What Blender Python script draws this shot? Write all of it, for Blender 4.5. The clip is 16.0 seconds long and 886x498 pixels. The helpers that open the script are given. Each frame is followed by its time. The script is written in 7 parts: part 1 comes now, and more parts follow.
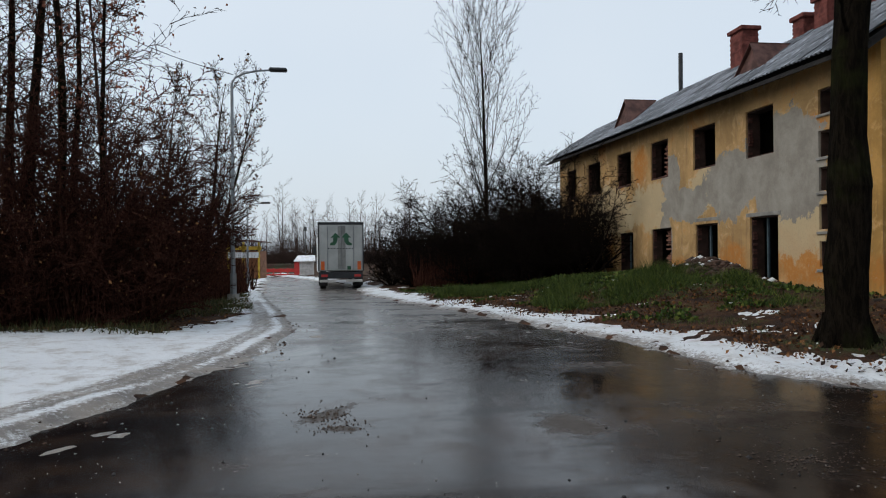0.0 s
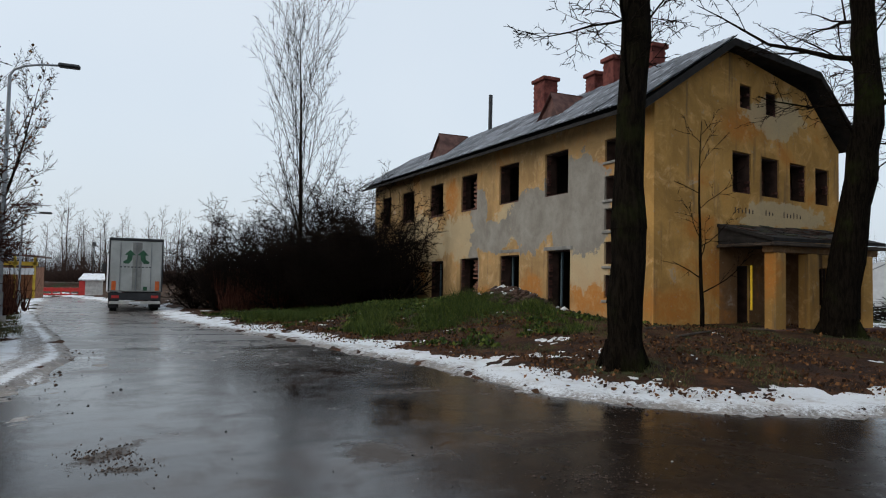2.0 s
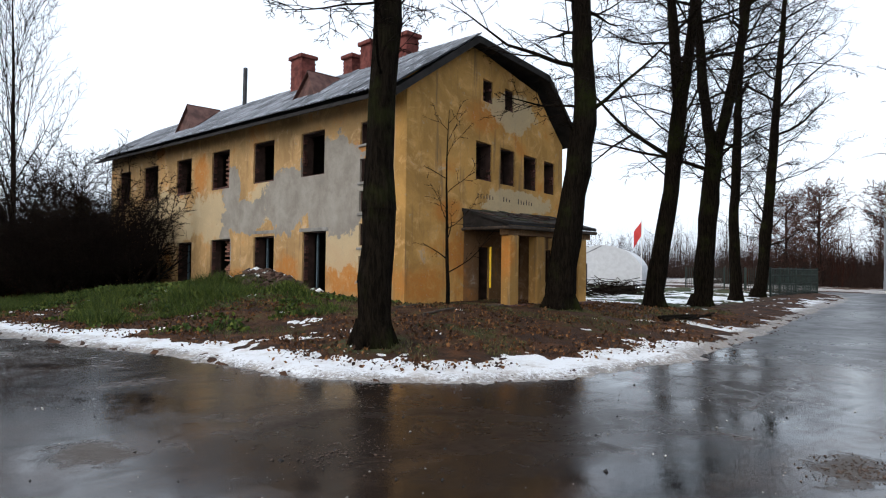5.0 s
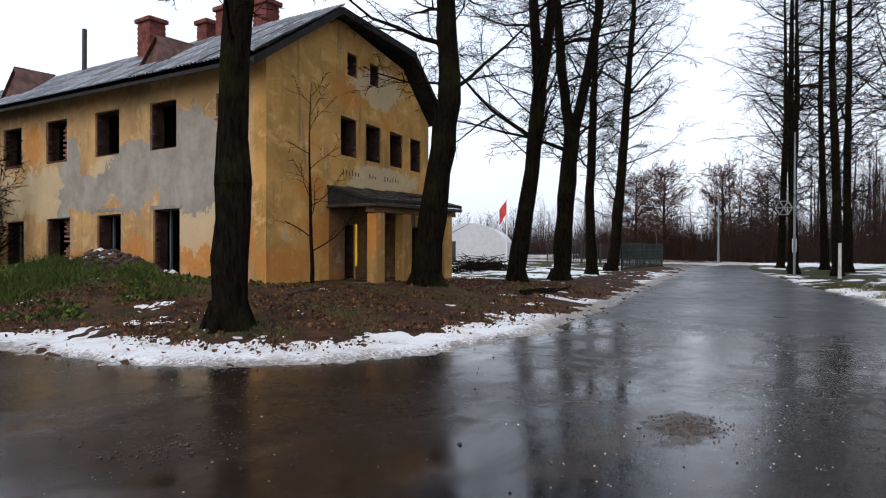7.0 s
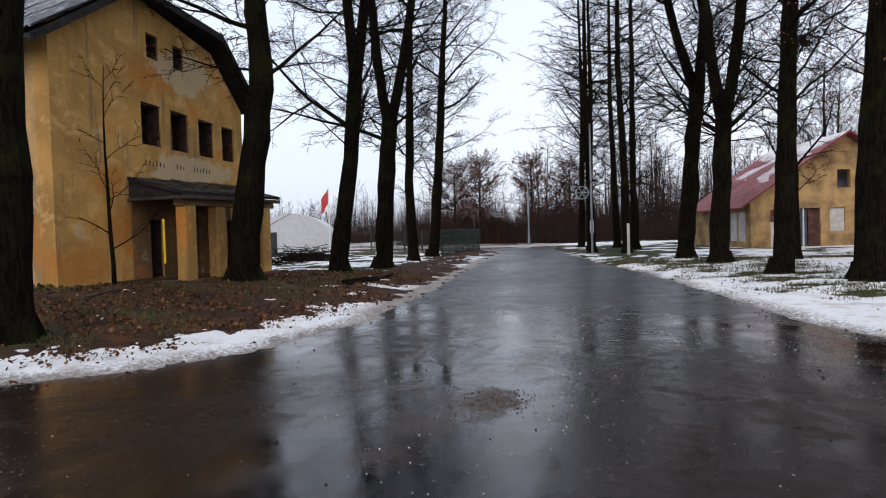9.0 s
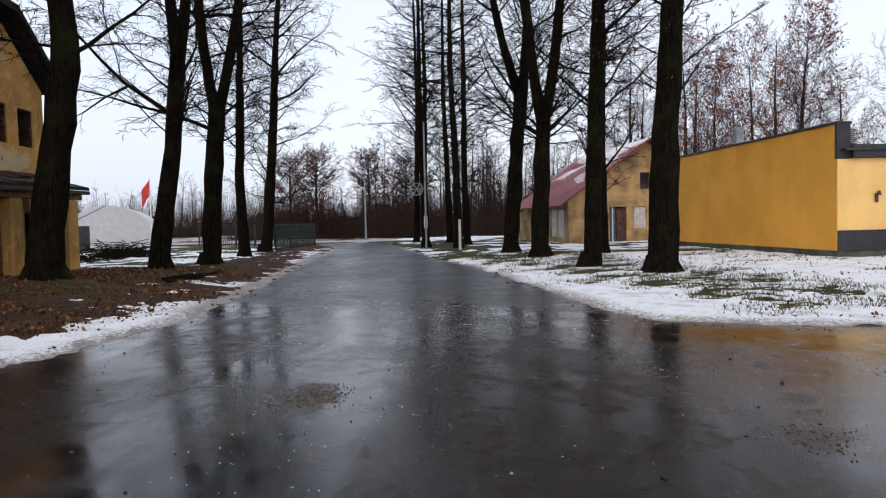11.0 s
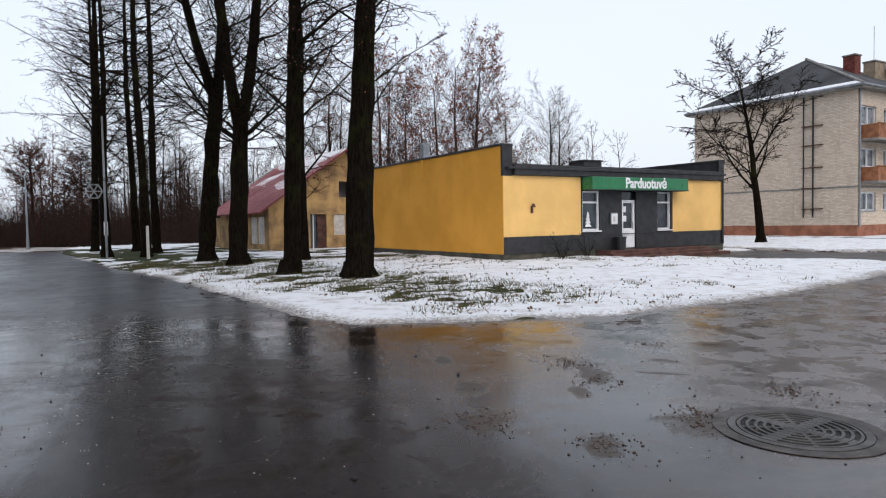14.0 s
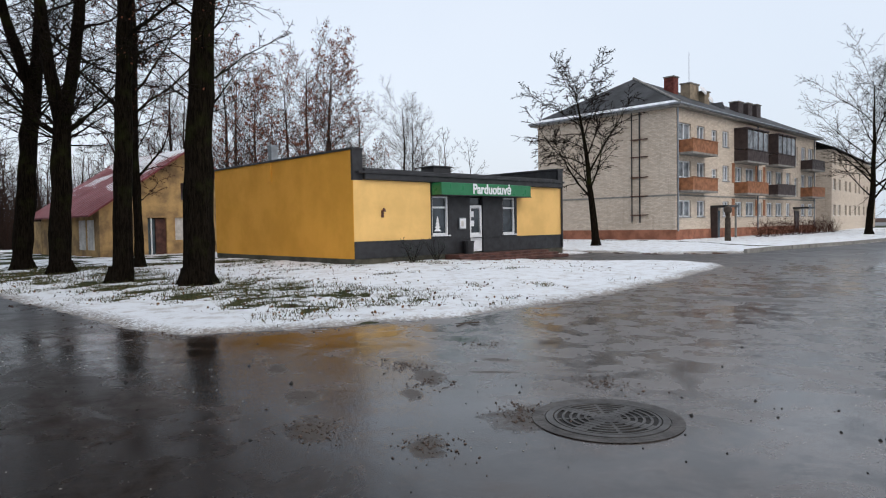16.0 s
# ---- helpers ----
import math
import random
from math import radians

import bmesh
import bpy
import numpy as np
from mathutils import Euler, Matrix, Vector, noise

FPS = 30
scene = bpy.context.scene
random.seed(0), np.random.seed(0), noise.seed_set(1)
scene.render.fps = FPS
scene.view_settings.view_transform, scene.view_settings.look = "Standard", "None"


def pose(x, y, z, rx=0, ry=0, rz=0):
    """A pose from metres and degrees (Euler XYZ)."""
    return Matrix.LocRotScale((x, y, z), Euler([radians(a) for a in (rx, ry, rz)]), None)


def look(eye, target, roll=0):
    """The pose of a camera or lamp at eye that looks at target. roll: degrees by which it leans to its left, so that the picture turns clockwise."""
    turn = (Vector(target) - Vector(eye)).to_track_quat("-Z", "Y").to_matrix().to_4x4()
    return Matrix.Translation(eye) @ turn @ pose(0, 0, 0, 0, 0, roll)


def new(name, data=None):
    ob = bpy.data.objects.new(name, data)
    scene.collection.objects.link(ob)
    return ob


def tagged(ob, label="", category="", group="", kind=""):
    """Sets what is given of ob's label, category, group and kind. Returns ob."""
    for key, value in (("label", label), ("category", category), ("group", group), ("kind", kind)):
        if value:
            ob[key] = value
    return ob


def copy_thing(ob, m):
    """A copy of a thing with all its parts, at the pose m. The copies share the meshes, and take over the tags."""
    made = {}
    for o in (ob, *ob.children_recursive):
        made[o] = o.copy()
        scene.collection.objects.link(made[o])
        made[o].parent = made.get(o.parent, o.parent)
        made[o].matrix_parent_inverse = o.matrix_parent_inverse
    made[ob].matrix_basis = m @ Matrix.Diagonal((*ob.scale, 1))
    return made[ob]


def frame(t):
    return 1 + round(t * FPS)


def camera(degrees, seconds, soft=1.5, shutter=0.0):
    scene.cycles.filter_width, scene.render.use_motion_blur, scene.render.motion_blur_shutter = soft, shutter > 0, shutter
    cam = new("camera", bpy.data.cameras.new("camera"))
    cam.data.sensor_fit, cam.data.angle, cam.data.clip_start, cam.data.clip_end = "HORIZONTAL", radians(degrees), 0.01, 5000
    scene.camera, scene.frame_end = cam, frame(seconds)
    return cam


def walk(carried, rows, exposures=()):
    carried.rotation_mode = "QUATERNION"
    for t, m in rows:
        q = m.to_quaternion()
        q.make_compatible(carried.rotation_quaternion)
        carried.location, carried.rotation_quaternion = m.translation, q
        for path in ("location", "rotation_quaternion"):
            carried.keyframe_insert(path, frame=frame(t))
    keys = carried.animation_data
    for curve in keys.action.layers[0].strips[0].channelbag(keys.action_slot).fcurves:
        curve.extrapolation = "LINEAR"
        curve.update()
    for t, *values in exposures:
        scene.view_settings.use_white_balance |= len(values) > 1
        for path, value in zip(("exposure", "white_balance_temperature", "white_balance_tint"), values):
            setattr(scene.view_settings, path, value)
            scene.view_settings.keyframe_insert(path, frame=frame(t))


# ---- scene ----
cam = camera(68.00, 16.0, soft=1.1)
PATH = [
    (0.0, pose(-0.356, 0.763, 1.624, 90.26, 0.50, -7.47)),
    (0.5, pose(-0.373, 0.773, 1.660, 90.88, -0.22, -11.90)),
    (1.0, pose(-0.350, 0.805, 1.646, 91.53, -0.80, -15.89)),
    (1.5, pose(-0.367, 0.809, 1.635, 92.09, -0.97, -19.86)),
    (2.0, pose(-0.336, 0.832, 1.635, 92.52, -1.14, -23.65)),
    (2.5, pose(-0.344, 0.849, 1.625, 92.74, -1.18, -27.87)),
    (3.0, pose(-0.311, 0.873, 1.612, 92.57, -1.06, -31.40)),
    (3.5, pose(-0.254, 0.886, 1.604, 92.91, -1.15, -34.35)),
    (4.0, pose(-0.195, 0.887, 1.581, 92.84, -1.58, -38.83)),
    (4.5, pose(-0.159, 0.859, 1.581, 92.14, -1.33, -42.00)),
    (7.0, pose(0.117, 0.855, 1.545, 89.69, -0.14, -55.39)),
    (7.5, pose(0.159, 0.881, 1.540, 89.47, -0.57, -60.29)),
    (8.0, pose(0.174, 0.872, 1.555, 89.19, 0.43, -64.17)),
    (10.5, pose(-0.014, 0.503, 1.586, 87.72, 1.51, -80.58)),
    (11.0, pose(0.018, 0.508, 1.591, 87.63, 1.36, -84.54)),
    (11.5, pose(0.017, 0.504, 1.593, 87.61, 1.11, -88.62)),
    (12.0, pose(0.026, 0.495, 1.591, 87.57, 0.97, -94.18)),
    (12.5, pose(0.044, 0.497, 1.579, 87.62, 0.13, -99.73)),
    (13.0, pose(0.044, 0.490, 1.577, 87.64, 1.13, -105.60)),
    (13.5, pose(0.054, 0.452, 1.581, 87.67, 0.65, -107.59)),
    (14.0, pose(0.037, 0.422, 1.602, 87.69, 1.04, -110.07)),
    (14.5, pose(0.044, 0.338, 1.597, 87.76, 0.65, -113.53)),
    (15.0, pose(0.030, 0.294, 1.601, 87.85, 0.50, -116.72)),
    (15.5, pose(0.007, 0.233, 1.590, 87.94, 0.67, -119.90)),
    (16.0, pose(-0.026, 0.192, 1.590, 87.88, 0.94, -122.50)),
]
walk(cam, PATH, exposures=((0.0, -0.28, 6500, 8), (2.0, -0.26, 6500, 8), (3.0, 0.06, 6500, 9), (4.5, 0.42, 6450, 10), (7.0, 0.26, 6500, 14), (8.2, 0.14, 6500, 15), (11.0, 0.08, 6550, 15), (13.5, 0.05, 6550, 14), (16.0, -0.12, 6500, 11)))

# ---- world: an overcast winter sky ----
world = bpy.data.worlds.new("overcast")
scene.world = world
world.use_nodes = True
wn, wl = world.node_tree.nodes, world.node_tree.links
wn.clear()
sky = wn.new("ShaderNodeTexSky")
sky.sky_type = "NISHITA"
sky.sun_disc = False
sky.sun_elevation, sky.sun_rotation = radians(45), radians(265)
sky.dust_density, sky.air_density = 6.0, 1.0
cloud = wn.new("ShaderNodeTexNoise")
cloud.inputs["Scale"].default_value, cloud.inputs["Detail"].default_value = 1.6, 3.0
ramp = wn.new("ShaderNodeValToRGB")
ramp.color_ramp.elements[0].position, ramp.color_ramp.elements[1].position = 0.25, 0.75
ramp.color_ramp.elements[0].color, ramp.color_ramp.elements[1].color = (0.73, 0.83, 0.95, 1), (0.85, 0.92, 1.0, 1)
wl.new(cloud.outputs["Fac"], ramp.inputs["Fac"])
b_sky, b_cloud = wn.new("ShaderNodeBackground"), wn.new("ShaderNodeBackground")
b_sky.inputs["Strength"].default_value, b_cloud.inputs["Strength"].default_value = 0.05, 0.92
wl.new(sky.outputs["Color"], b_sky.inputs["Color"])
wl.new(ramp.outputs["Color"], b_cloud.inputs["Color"])
both, wout = wn.new("ShaderNodeAddShader"), wn.new("ShaderNodeOutputWorld")
wl.new(b_sky.outputs[0], both.inputs[0])
wl.new(b_cloud.outputs[0], both.inputs[1])
wl.new(both.outputs[0], wout.inputs["Surface"])
sun = new("sun", bpy.data.lights.new("sun", "SUN"))
sun.data.energy, sun.data.angle, sun.data.color = 0.5, radians(40), (1.0, 0.98, 0.96)
sun.matrix_world = look((0, 0, 45), (45, -4, 0))

# ---- materials ----
def mat(name, rough=0.8, metal=0.0, spec=0.5):
    m = bpy.data.materials.new(name)
    m.use_nodes = True
    b = m.node_tree.nodes["Principled BSDF"]
    b.inputs["Roughness"].default_value, b.inputs["Metallic"].default_value = rough, metal
    b.inputs["Specular IOR Level"].default_value = spec
    return m, m.node_tree.nodes, m.node_tree.links, b


def coords(n, l, scale=(1, 1, 1), kind="Object"):
    c, mp = n.new("ShaderNodeTexCoord"), n.new("ShaderNodeMapping")
    mp.inputs["Scale"].default_value = scale
    l.new(c.outputs[kind], mp.inputs["Vector"])
    return mp.outputs["Vector"]


def tex(n, l, vec, scale, detail=5.0, rough=0.6, warp=0.0):
    t = n.new("ShaderNodeTexNoise")
    t.inputs["Scale"].default_value, t.inputs["Detail"].default_value = scale, detail
    t.inputs["Roughness"].default_value, t.inputs["Distortion"].default_value = rough, warp
    l.new(vec, t.inputs["Vector"])
    return t.outputs["Fac"]


def band(n, l, v, a, b, lo=0.0, hi=1.0):
    m = n.new("ShaderNodeMapRange")
    m.interpolation_type = "SMOOTHSTEP"
    for k, x in zip(("From Min", "From Max", "To Min", "To Max"), (a, b, lo, hi)):
        m.inputs[k].default_value = x
    l.new(v, m.inputs["Value"])
    return m.outputs["Result"]


def mix(n, l, f, a, b):
    m = n.new("ShaderNodeMix")
    m.data_type = "RGBA"
    for sock, v in ((m.inputs[0], f), (m.inputs[6], a), (m.inputs[7], b)):
        if isinstance(v, tuple):
            sock.default_value = (*v, 1.0) if len(v) == 3 else v
        elif isinstance(v, float):
            sock.default_value = v
        else:
            l.new(v, sock)
    return m.outputs[2]


def calc(n, l, op, a, b=0.0):
    m = n.new("ShaderNodeMath")
    m.operation = op
    for sock, v in ((m.inputs[0], a), (m.inputs[1], b)):
        if isinstance(v, (int, float)):
            sock.default_value = v
        else:
            l.new(v, sock)
    return m.outputs[0]


def relief(n, l, b, h, strength=0.3, dist=0.02):
    u = n.new("ShaderNodeBump")
    u.inputs["Strength"].default_value, u.inputs["Distance"].default_value = strength, dist
    l.new(h, u.inputs["Height"])
    l.new(u.outputs["Normal"], b.inputs["Normal"])


def plain(name, c, rough=0.6, metal=0.0, vary=0.25, scale=3.0, bump=0.15, grain=30.0, dirt=None):
    """A paint, metal, wood or stone with stains at two scales."""
    m, n, l, b = mat(name, rough, metal)
    v = coords(n, l)
    big, small = tex(n, l, v, scale, 4.0), tex(n, l, v, grain, 3.0)
    dark = dirt or tuple(x * (1 - vary) for x in c)
    lit = tuple(min(1, x * (1 + vary * 0.6)) for x in c)
    base = mix(n, l, band(n, l, big, 0.3, 0.7), dark, lit)
    base = mix(n, l, band(n, l, small, 0.35, 0.75, 0.0, 0.35), base, dark)
    l.new(base, b.inputs["Base Color"])
    l.new(band(n, l, big, 0.3, 0.7, min(1, rough + 0.1), max(0.05, rough - 0.1)), b.inputs["Roughness"])
    relief(n, l, b, small, bump, 0.01)
    return m


def plaster(name, c, spots, peel=0.5, streak=0.35, stain=(0.45, 0.17, 0.03), rusty=(), pale=(), axis="y"):
    """Old lime plaster: ochre paint with rusty stains, bare grey patches (spots: y, z, half width, half height) and flaking."""
    m, n, l, b = mat(name, 0.9, 0.0, 0.2)
    v = coords(n, l)
    big, mid, fine = tex(n, l, v, 0.45, 6.0, 0.65, 0.6), tex(n, l, v, 1.8, 6.0, 0.7, 0.8), tex(n, l, v, 22.0, 5.0)
    run = tex(n, l, coords(n, l, (3.0, 3.0, 0.25)), 1.3, 5.0, 0.65)
    base = mix(n, l, band(n, l, big, 0.35, 0.66), tuple(x * 0.6 for x in c), c)
    base = mix(n, l, band(n, l, mid, 0.5, 0.66, 0.0, 0.5), base, tuple(min(1, x * 1.25 + 0.06) for x in c))
    base = mix(n, l, band(n, l, run, 0.53, 0.75, 0.0, streak), base, (0.13, 0.095, 0.06))
    base = mix(n, l, band(n, l, big, 0.56, 0.68, 0.0, 0.7), base, stain)
    base = mix(n, l, band(n, l, mid, 0.64, 0.67, 0.0, peel), base, (0.42, 0.38, 0.32))
    edge = tex(n, l, v, 1.3, 12.0, 0.72, 0.2)
    chip = tex(n, l, v, 4.5, 10.0, 0.75)

    def near(y0, z0, hy, hz, ragged, a, b3):
        mp = n.new("ShaderNodeMapping")
        mp.vector_type = "TEXTURE"
        mp.inputs["Location"].default_value, mp.inputs["Scale"].default_value = ((0, y0, z0), (1000, hy, hz)) if axis == "y" else ((y0, 0, z0), (hy, 1000, hz))
        c2 = n.new("ShaderNodeTexCoord")
        l.new(c2.outputs["Object"], mp.inputs["Vector"])
        ln = n.new("ShaderNodeVectorMath")
        ln.operation = "LENGTH"
        l.new(mp.outputs["Vector"], ln.inputs[0])
        d = calc(n, l, "ADD", ln.outputs["Value"], calc(n, l, "MULTIPLY", calc(n, l, "SUBTRACT", edge, 0.5), ragged))
        return band(n, l, d, a, b3)

    for sp in rusty:
        base = mix(n, l, calc(n, l, "MULTIPLY", near(*sp, 2.2, 1.3, 0.5), band(n, l, chip, 0.35, 0.6, 0.35, 0.9)), base, stain)
    for sp in pale:
        base = mix(n, l, calc(n, l, "MULTIPLY", near(*sp, 2.6, 1.05, 0.9), 0.75), base, (0.5, 0.41, 0.26))
    base = mix(n, l, band(n, l, chip, 0.6, 0.63, 0.0, peel), base, (0.4, 0.34, 0.25))
    base = mix(n, l, band(n, l, chip, 0.3, 0.36, 0.55, 0.0), base, (0.12, 0.08, 0.045))
    mask = None
    for sp in spots:
        one = near(*sp, 1.5, 1.02, 0.97)
        mask = one if mask is None else calc(n, l, "MAXIMUM", mask, one)
    if mask is not None:
        grey = mix(n, l, band(n, l, edge, 0.3, 0.7), (0.22, 0.2, 0.17), (0.34, 0.315, 0.27))
        base = mix(n, l, mask, base, grey)
    base = mix(n, l, band(n, l, fine, 0.5, 0.8, 0.0, 0.3), base, (0.16, 0.12, 0.08))
    l.new(base, b.inputs["Base Color"])
    h = calc(n, l, "ADD", calc(n, l, "MULTIPLY", mid, 0.5), calc(n, l, "MULTIPLY", fine, 0.3))
    if mask is not None:
        h = calc(n, l, "SUBTRACT", h, calc(n, l, "MULTIPLY", mask, 0.3))
    relief(n, l, b, h, 0.5, 0.03)
    return m


def glassy(name, c=(0.02, 0.025, 0.03)):
    m, n, l, b = mat(name, 0.06)
    v = coords(n, l)
    l.new(mix(n, l, band(n, l, tex(n, l, v, 1.5, 3.0), 0.35, 0.65), c, tuple(x * 2.5 for x in c)), b.inputs["Base Color"])
    return m


CRUSTS = ((5.85, -3.33, 0.5, 0.16, -20), (5.32, -2.84, 0.28, 0.1, -20), (6.08, -4.42, 0.3, 0.12, 40), (5.6, -4.0, 0.35, 0.07, 50), (4.85, -1.65, 0.42, 0.2, -30), (3.98, -2.2, 0.3, 0.14, -30), (4.12, -3.2, 0.3, 0.42, 30),
          (5.85, 2.35, 0.65, 0.3, 10), (7.2, -2.16, 0.3, 0.12, -20), (5.8, -1.97, 0.3, 0.2, 0), (-0.69, 7.45, 0.16, 0.55, -35), (-0.5, 6.9, 0.2, 0.12, 0), (1.62, 6.74, 0.35, 0.5, 20), (7.7, -11.9, 1.3, 0.5, 20))


LANES = ((5.5, 0.2, 4.5, 1.5, 8), (4.6, 5.4, 3.6, 1.7, -12), (1.0, 4.2, 2.5, 0.9, -20), (8.5, 4.6, 3.5, 1.0, 8))


def make_asphalt():
    m, n, l, b = mat("wet_asphalt", 0.3)
    v = coords(n, l)
    wide = tex(n, l, v, 0.13, 5.0, 0.55, 0.5)
    puddle = tex(n, l, coords(n, l, (1, 0.75, 1)), 0.42, 9.0, 0.62, 0.7)
    patch = tex(n, l, v, 1.9, 8.0, 0.68, 0.6)
    grit, stones = tex(n, l, v, 75.0, 3.0, 0.7), tex(n, l, v, 13.0, 6.0, 0.78)
    track = tex(n, l, coords(n, l, (0.3, 1.5, 1)), 0.8, 8.0, 0.62, 0.5)
    base = mix(n, l, band(n, l, wide, 0.4, 0.62), (0.005, 0.005, 0.006), (0.013, 0.009, 0.007))
    mud = band(n, l, calc(n, l, "ADD", calc(n, l, "MULTIPLY", patch, 0.5), calc(n, l, "MULTIPLY", track, 0.5)), 0.44, 0.64)
    base = mix(n, l, calc(n, l, "MULTIPLY", mud, 0.8), base, (0.034, 0.02, 0.013))
    base = mix(n, l, band(n, l, stones, 0.58, 0.7, 0.0, 0.4), base, (0.06, 0.046, 0.036))
    base = mix(n, l, band(n, l, grit, 0.58, 0.75, 0.0, 0.65), base, (0.006, 0.006, 0.006))
    sep = n.new("ShaderNodeSeparateXYZ")
    l.new(v, sep.inputs[0])
    # trodden mud before the shop, frozen slush on the northern stretch
    south = calc(n, l, "MULTIPLY", band(n, l, sep.outputs["Y"], -1.6, -5.5), band(n, l, patch, 0.4, 0.58, 0.15, 1.0))
    north = calc(n, l, "MULTIPLY", band(n, l, sep.outputs["Y"], 10.0, 19.0), calc(n, l, "MULTIPLY", band(n, l, sep.outputs["X"], 12.0, 6.0), band(n, l, track, 0.36, 0.56, 0.25, 1.0)))
    base = mix(n, l, calc(n, l, "MULTIPLY", south, 0.75), base, (0.105, 0.088, 0.08))
    base = mix(n, l, calc(n, l, "MULTIPLY", north, 0.6), base, (0.2, 0.185, 0.17))
    # worn lanes where little water stands, and the coarser surface of the eastern road
    dull = None
    for cx, cy, rx, ry, turn in LANES:
        mp = n.new("ShaderNodeMapping")
        mp.vector_type = "TEXTURE"
        mp.inputs["Location"].default_value, mp.inputs["Rotation"].default_value, mp.inputs["Scale"].default_value = (cx, cy, 0), (0, 0, radians(turn)), (rx, ry, 1000)
        c2, ln = n.new("ShaderNodeTexCoord"), n.new("ShaderNodeVectorMath")
        ln.operation = "LENGTH"
        l.new(c2.outputs["Object"], mp.inputs["Vector"])
        l.new(mp.outputs["Vector"], ln.inputs[0])
        one = band(n, l, calc(n, l, "ADD", ln.outputs["Value"], calc(n, l, "MULTIPLY", calc(n, l, "SUBTRACT", track, 0.5), 2.6)), 1.25, 0.65)
        dull = one if dull is None else calc(n, l, "MAXIMUM", dull, one)
    base = mix(n, l, calc(n, l, "MULTIPLY", dull, 0.8), base, mix(n, l, band(n, l, stones, 0.4, 0.65), (0.008, 0.0055, 0.0045), (0.026, 0.017, 0.012)))
    east = band(n, l, sep.outputs["X"], 9.0, 17.0)
    base = mix(n, l, calc(n, l, "MULTIPLY", east, 0.7), base, mix(n, l, band(n, l, track, 0.4, 0.6), (0.012, 0.012, 0.014), (0.03, 0.03, 0.033)))
    # dried crusts of mud, each with a ragged edge
    crumble = tex(n, l, v, 3.2, 12.0, 0.78, 0.3)
    crust = None
    for cx, cy, rx, ry, turn in CRUSTS:
        mp = n.new("ShaderNodeMapping")
        mp.vector_type = "TEXTURE"
        mp.inputs["Location"].default_value, mp.inputs["Rotation"].default_value, mp.inputs["Scale"].default_value = (cx, cy, 0), (0, 0, radians(turn)), (rx, ry, 1000)
        c2, ln = n.new("ShaderNodeTexCoord"), n.new("ShaderNodeVectorMath")
        ln.operation = "LENGTH"
        l.new(c2.outputs["Object"], mp.inputs["Vector"])
        l.new(mp.outputs["Vector"], ln.inputs[0])
        one = band(n, l, calc(n, l, "ADD", ln.outputs["Value"], calc(n, l, "MULTIPLY", calc(n, l, "SUBTRACT", crumble, 0.5), 3.2)), 1.0, 0.45)
        crust = one if crust is None else calc(n, l, "MAXIMUM", crust, one)
    base = mix(n, l, calc(n, l, "MULTIPLY", crust, 0.85), base, mix(n, l, band(n, l, grit, 0.4, 0.65), (0.022, 0.017, 0.013), (0.095, 0.073, 0.056)))
    l.new(base, b.inputs["Base Color"])
    film = band(n, l, calc(n, l, "ADD", calc(n, l, "MULTIPLY", puddle, 0.7), calc(n, l, "MULTIPLY", patch, 0.3)), 0.36, 0.6)
    rough = calc(n, l, "ADD", 0.07, calc(n, l, "MULTIPLY", film, calc(n, l, "ADD", 0.12, calc(n, l, "MULTIPLY", mud, 0.1))))
    rough = calc(n, l, "ADD", rough, calc(n, l, "MULTIPLY", calc(n, l, "MAXIMUM", calc(n, l, "MULTIPLY", south, 0.9), north), 0.16))
    rough = calc(n, l, "ADD", rough, calc(n, l, "ADD", calc(n, l, "MULTIPLY", crust, 0.4), calc(n, l, "ADD", calc(n, l, "MULTIPLY", dull, 0.1), calc(n, l, "MULTIPLY", east, 0.2))))
    l.new(rough, b.inputs["Roughness"])
    l.new(calc(n, l, "ADD", calc(n, l, "SUBTRACT", calc(n, l, "SUBTRACT", 0.4, calc(n, l, "MULTIPLY", dull, 0.27)), calc(n, l, "MULTIPLY", mud, 0.1)), calc(n, l, "MULTIPLY", south, 0.8)), b.inputs["Specular IOR Level"])
    h = calc(n, l, "ADD", calc(n, l, "MULTIPLY", grit, 0.3), calc(n, l, "ADD", stones, calc(n, l, "MULTIPLY", patch, 0.8)))
    h = calc(n, l, "MULTIPLY", h, calc(n, l, "ADD", 0.05, film))
    h = calc(n, l, "ADD", h, calc(n, l, "MULTIPLY", crust, calc(n, l, "ADD", 0.7, grit)))
    relief(n, l, b, h, 0.14, 0.009)
    return m


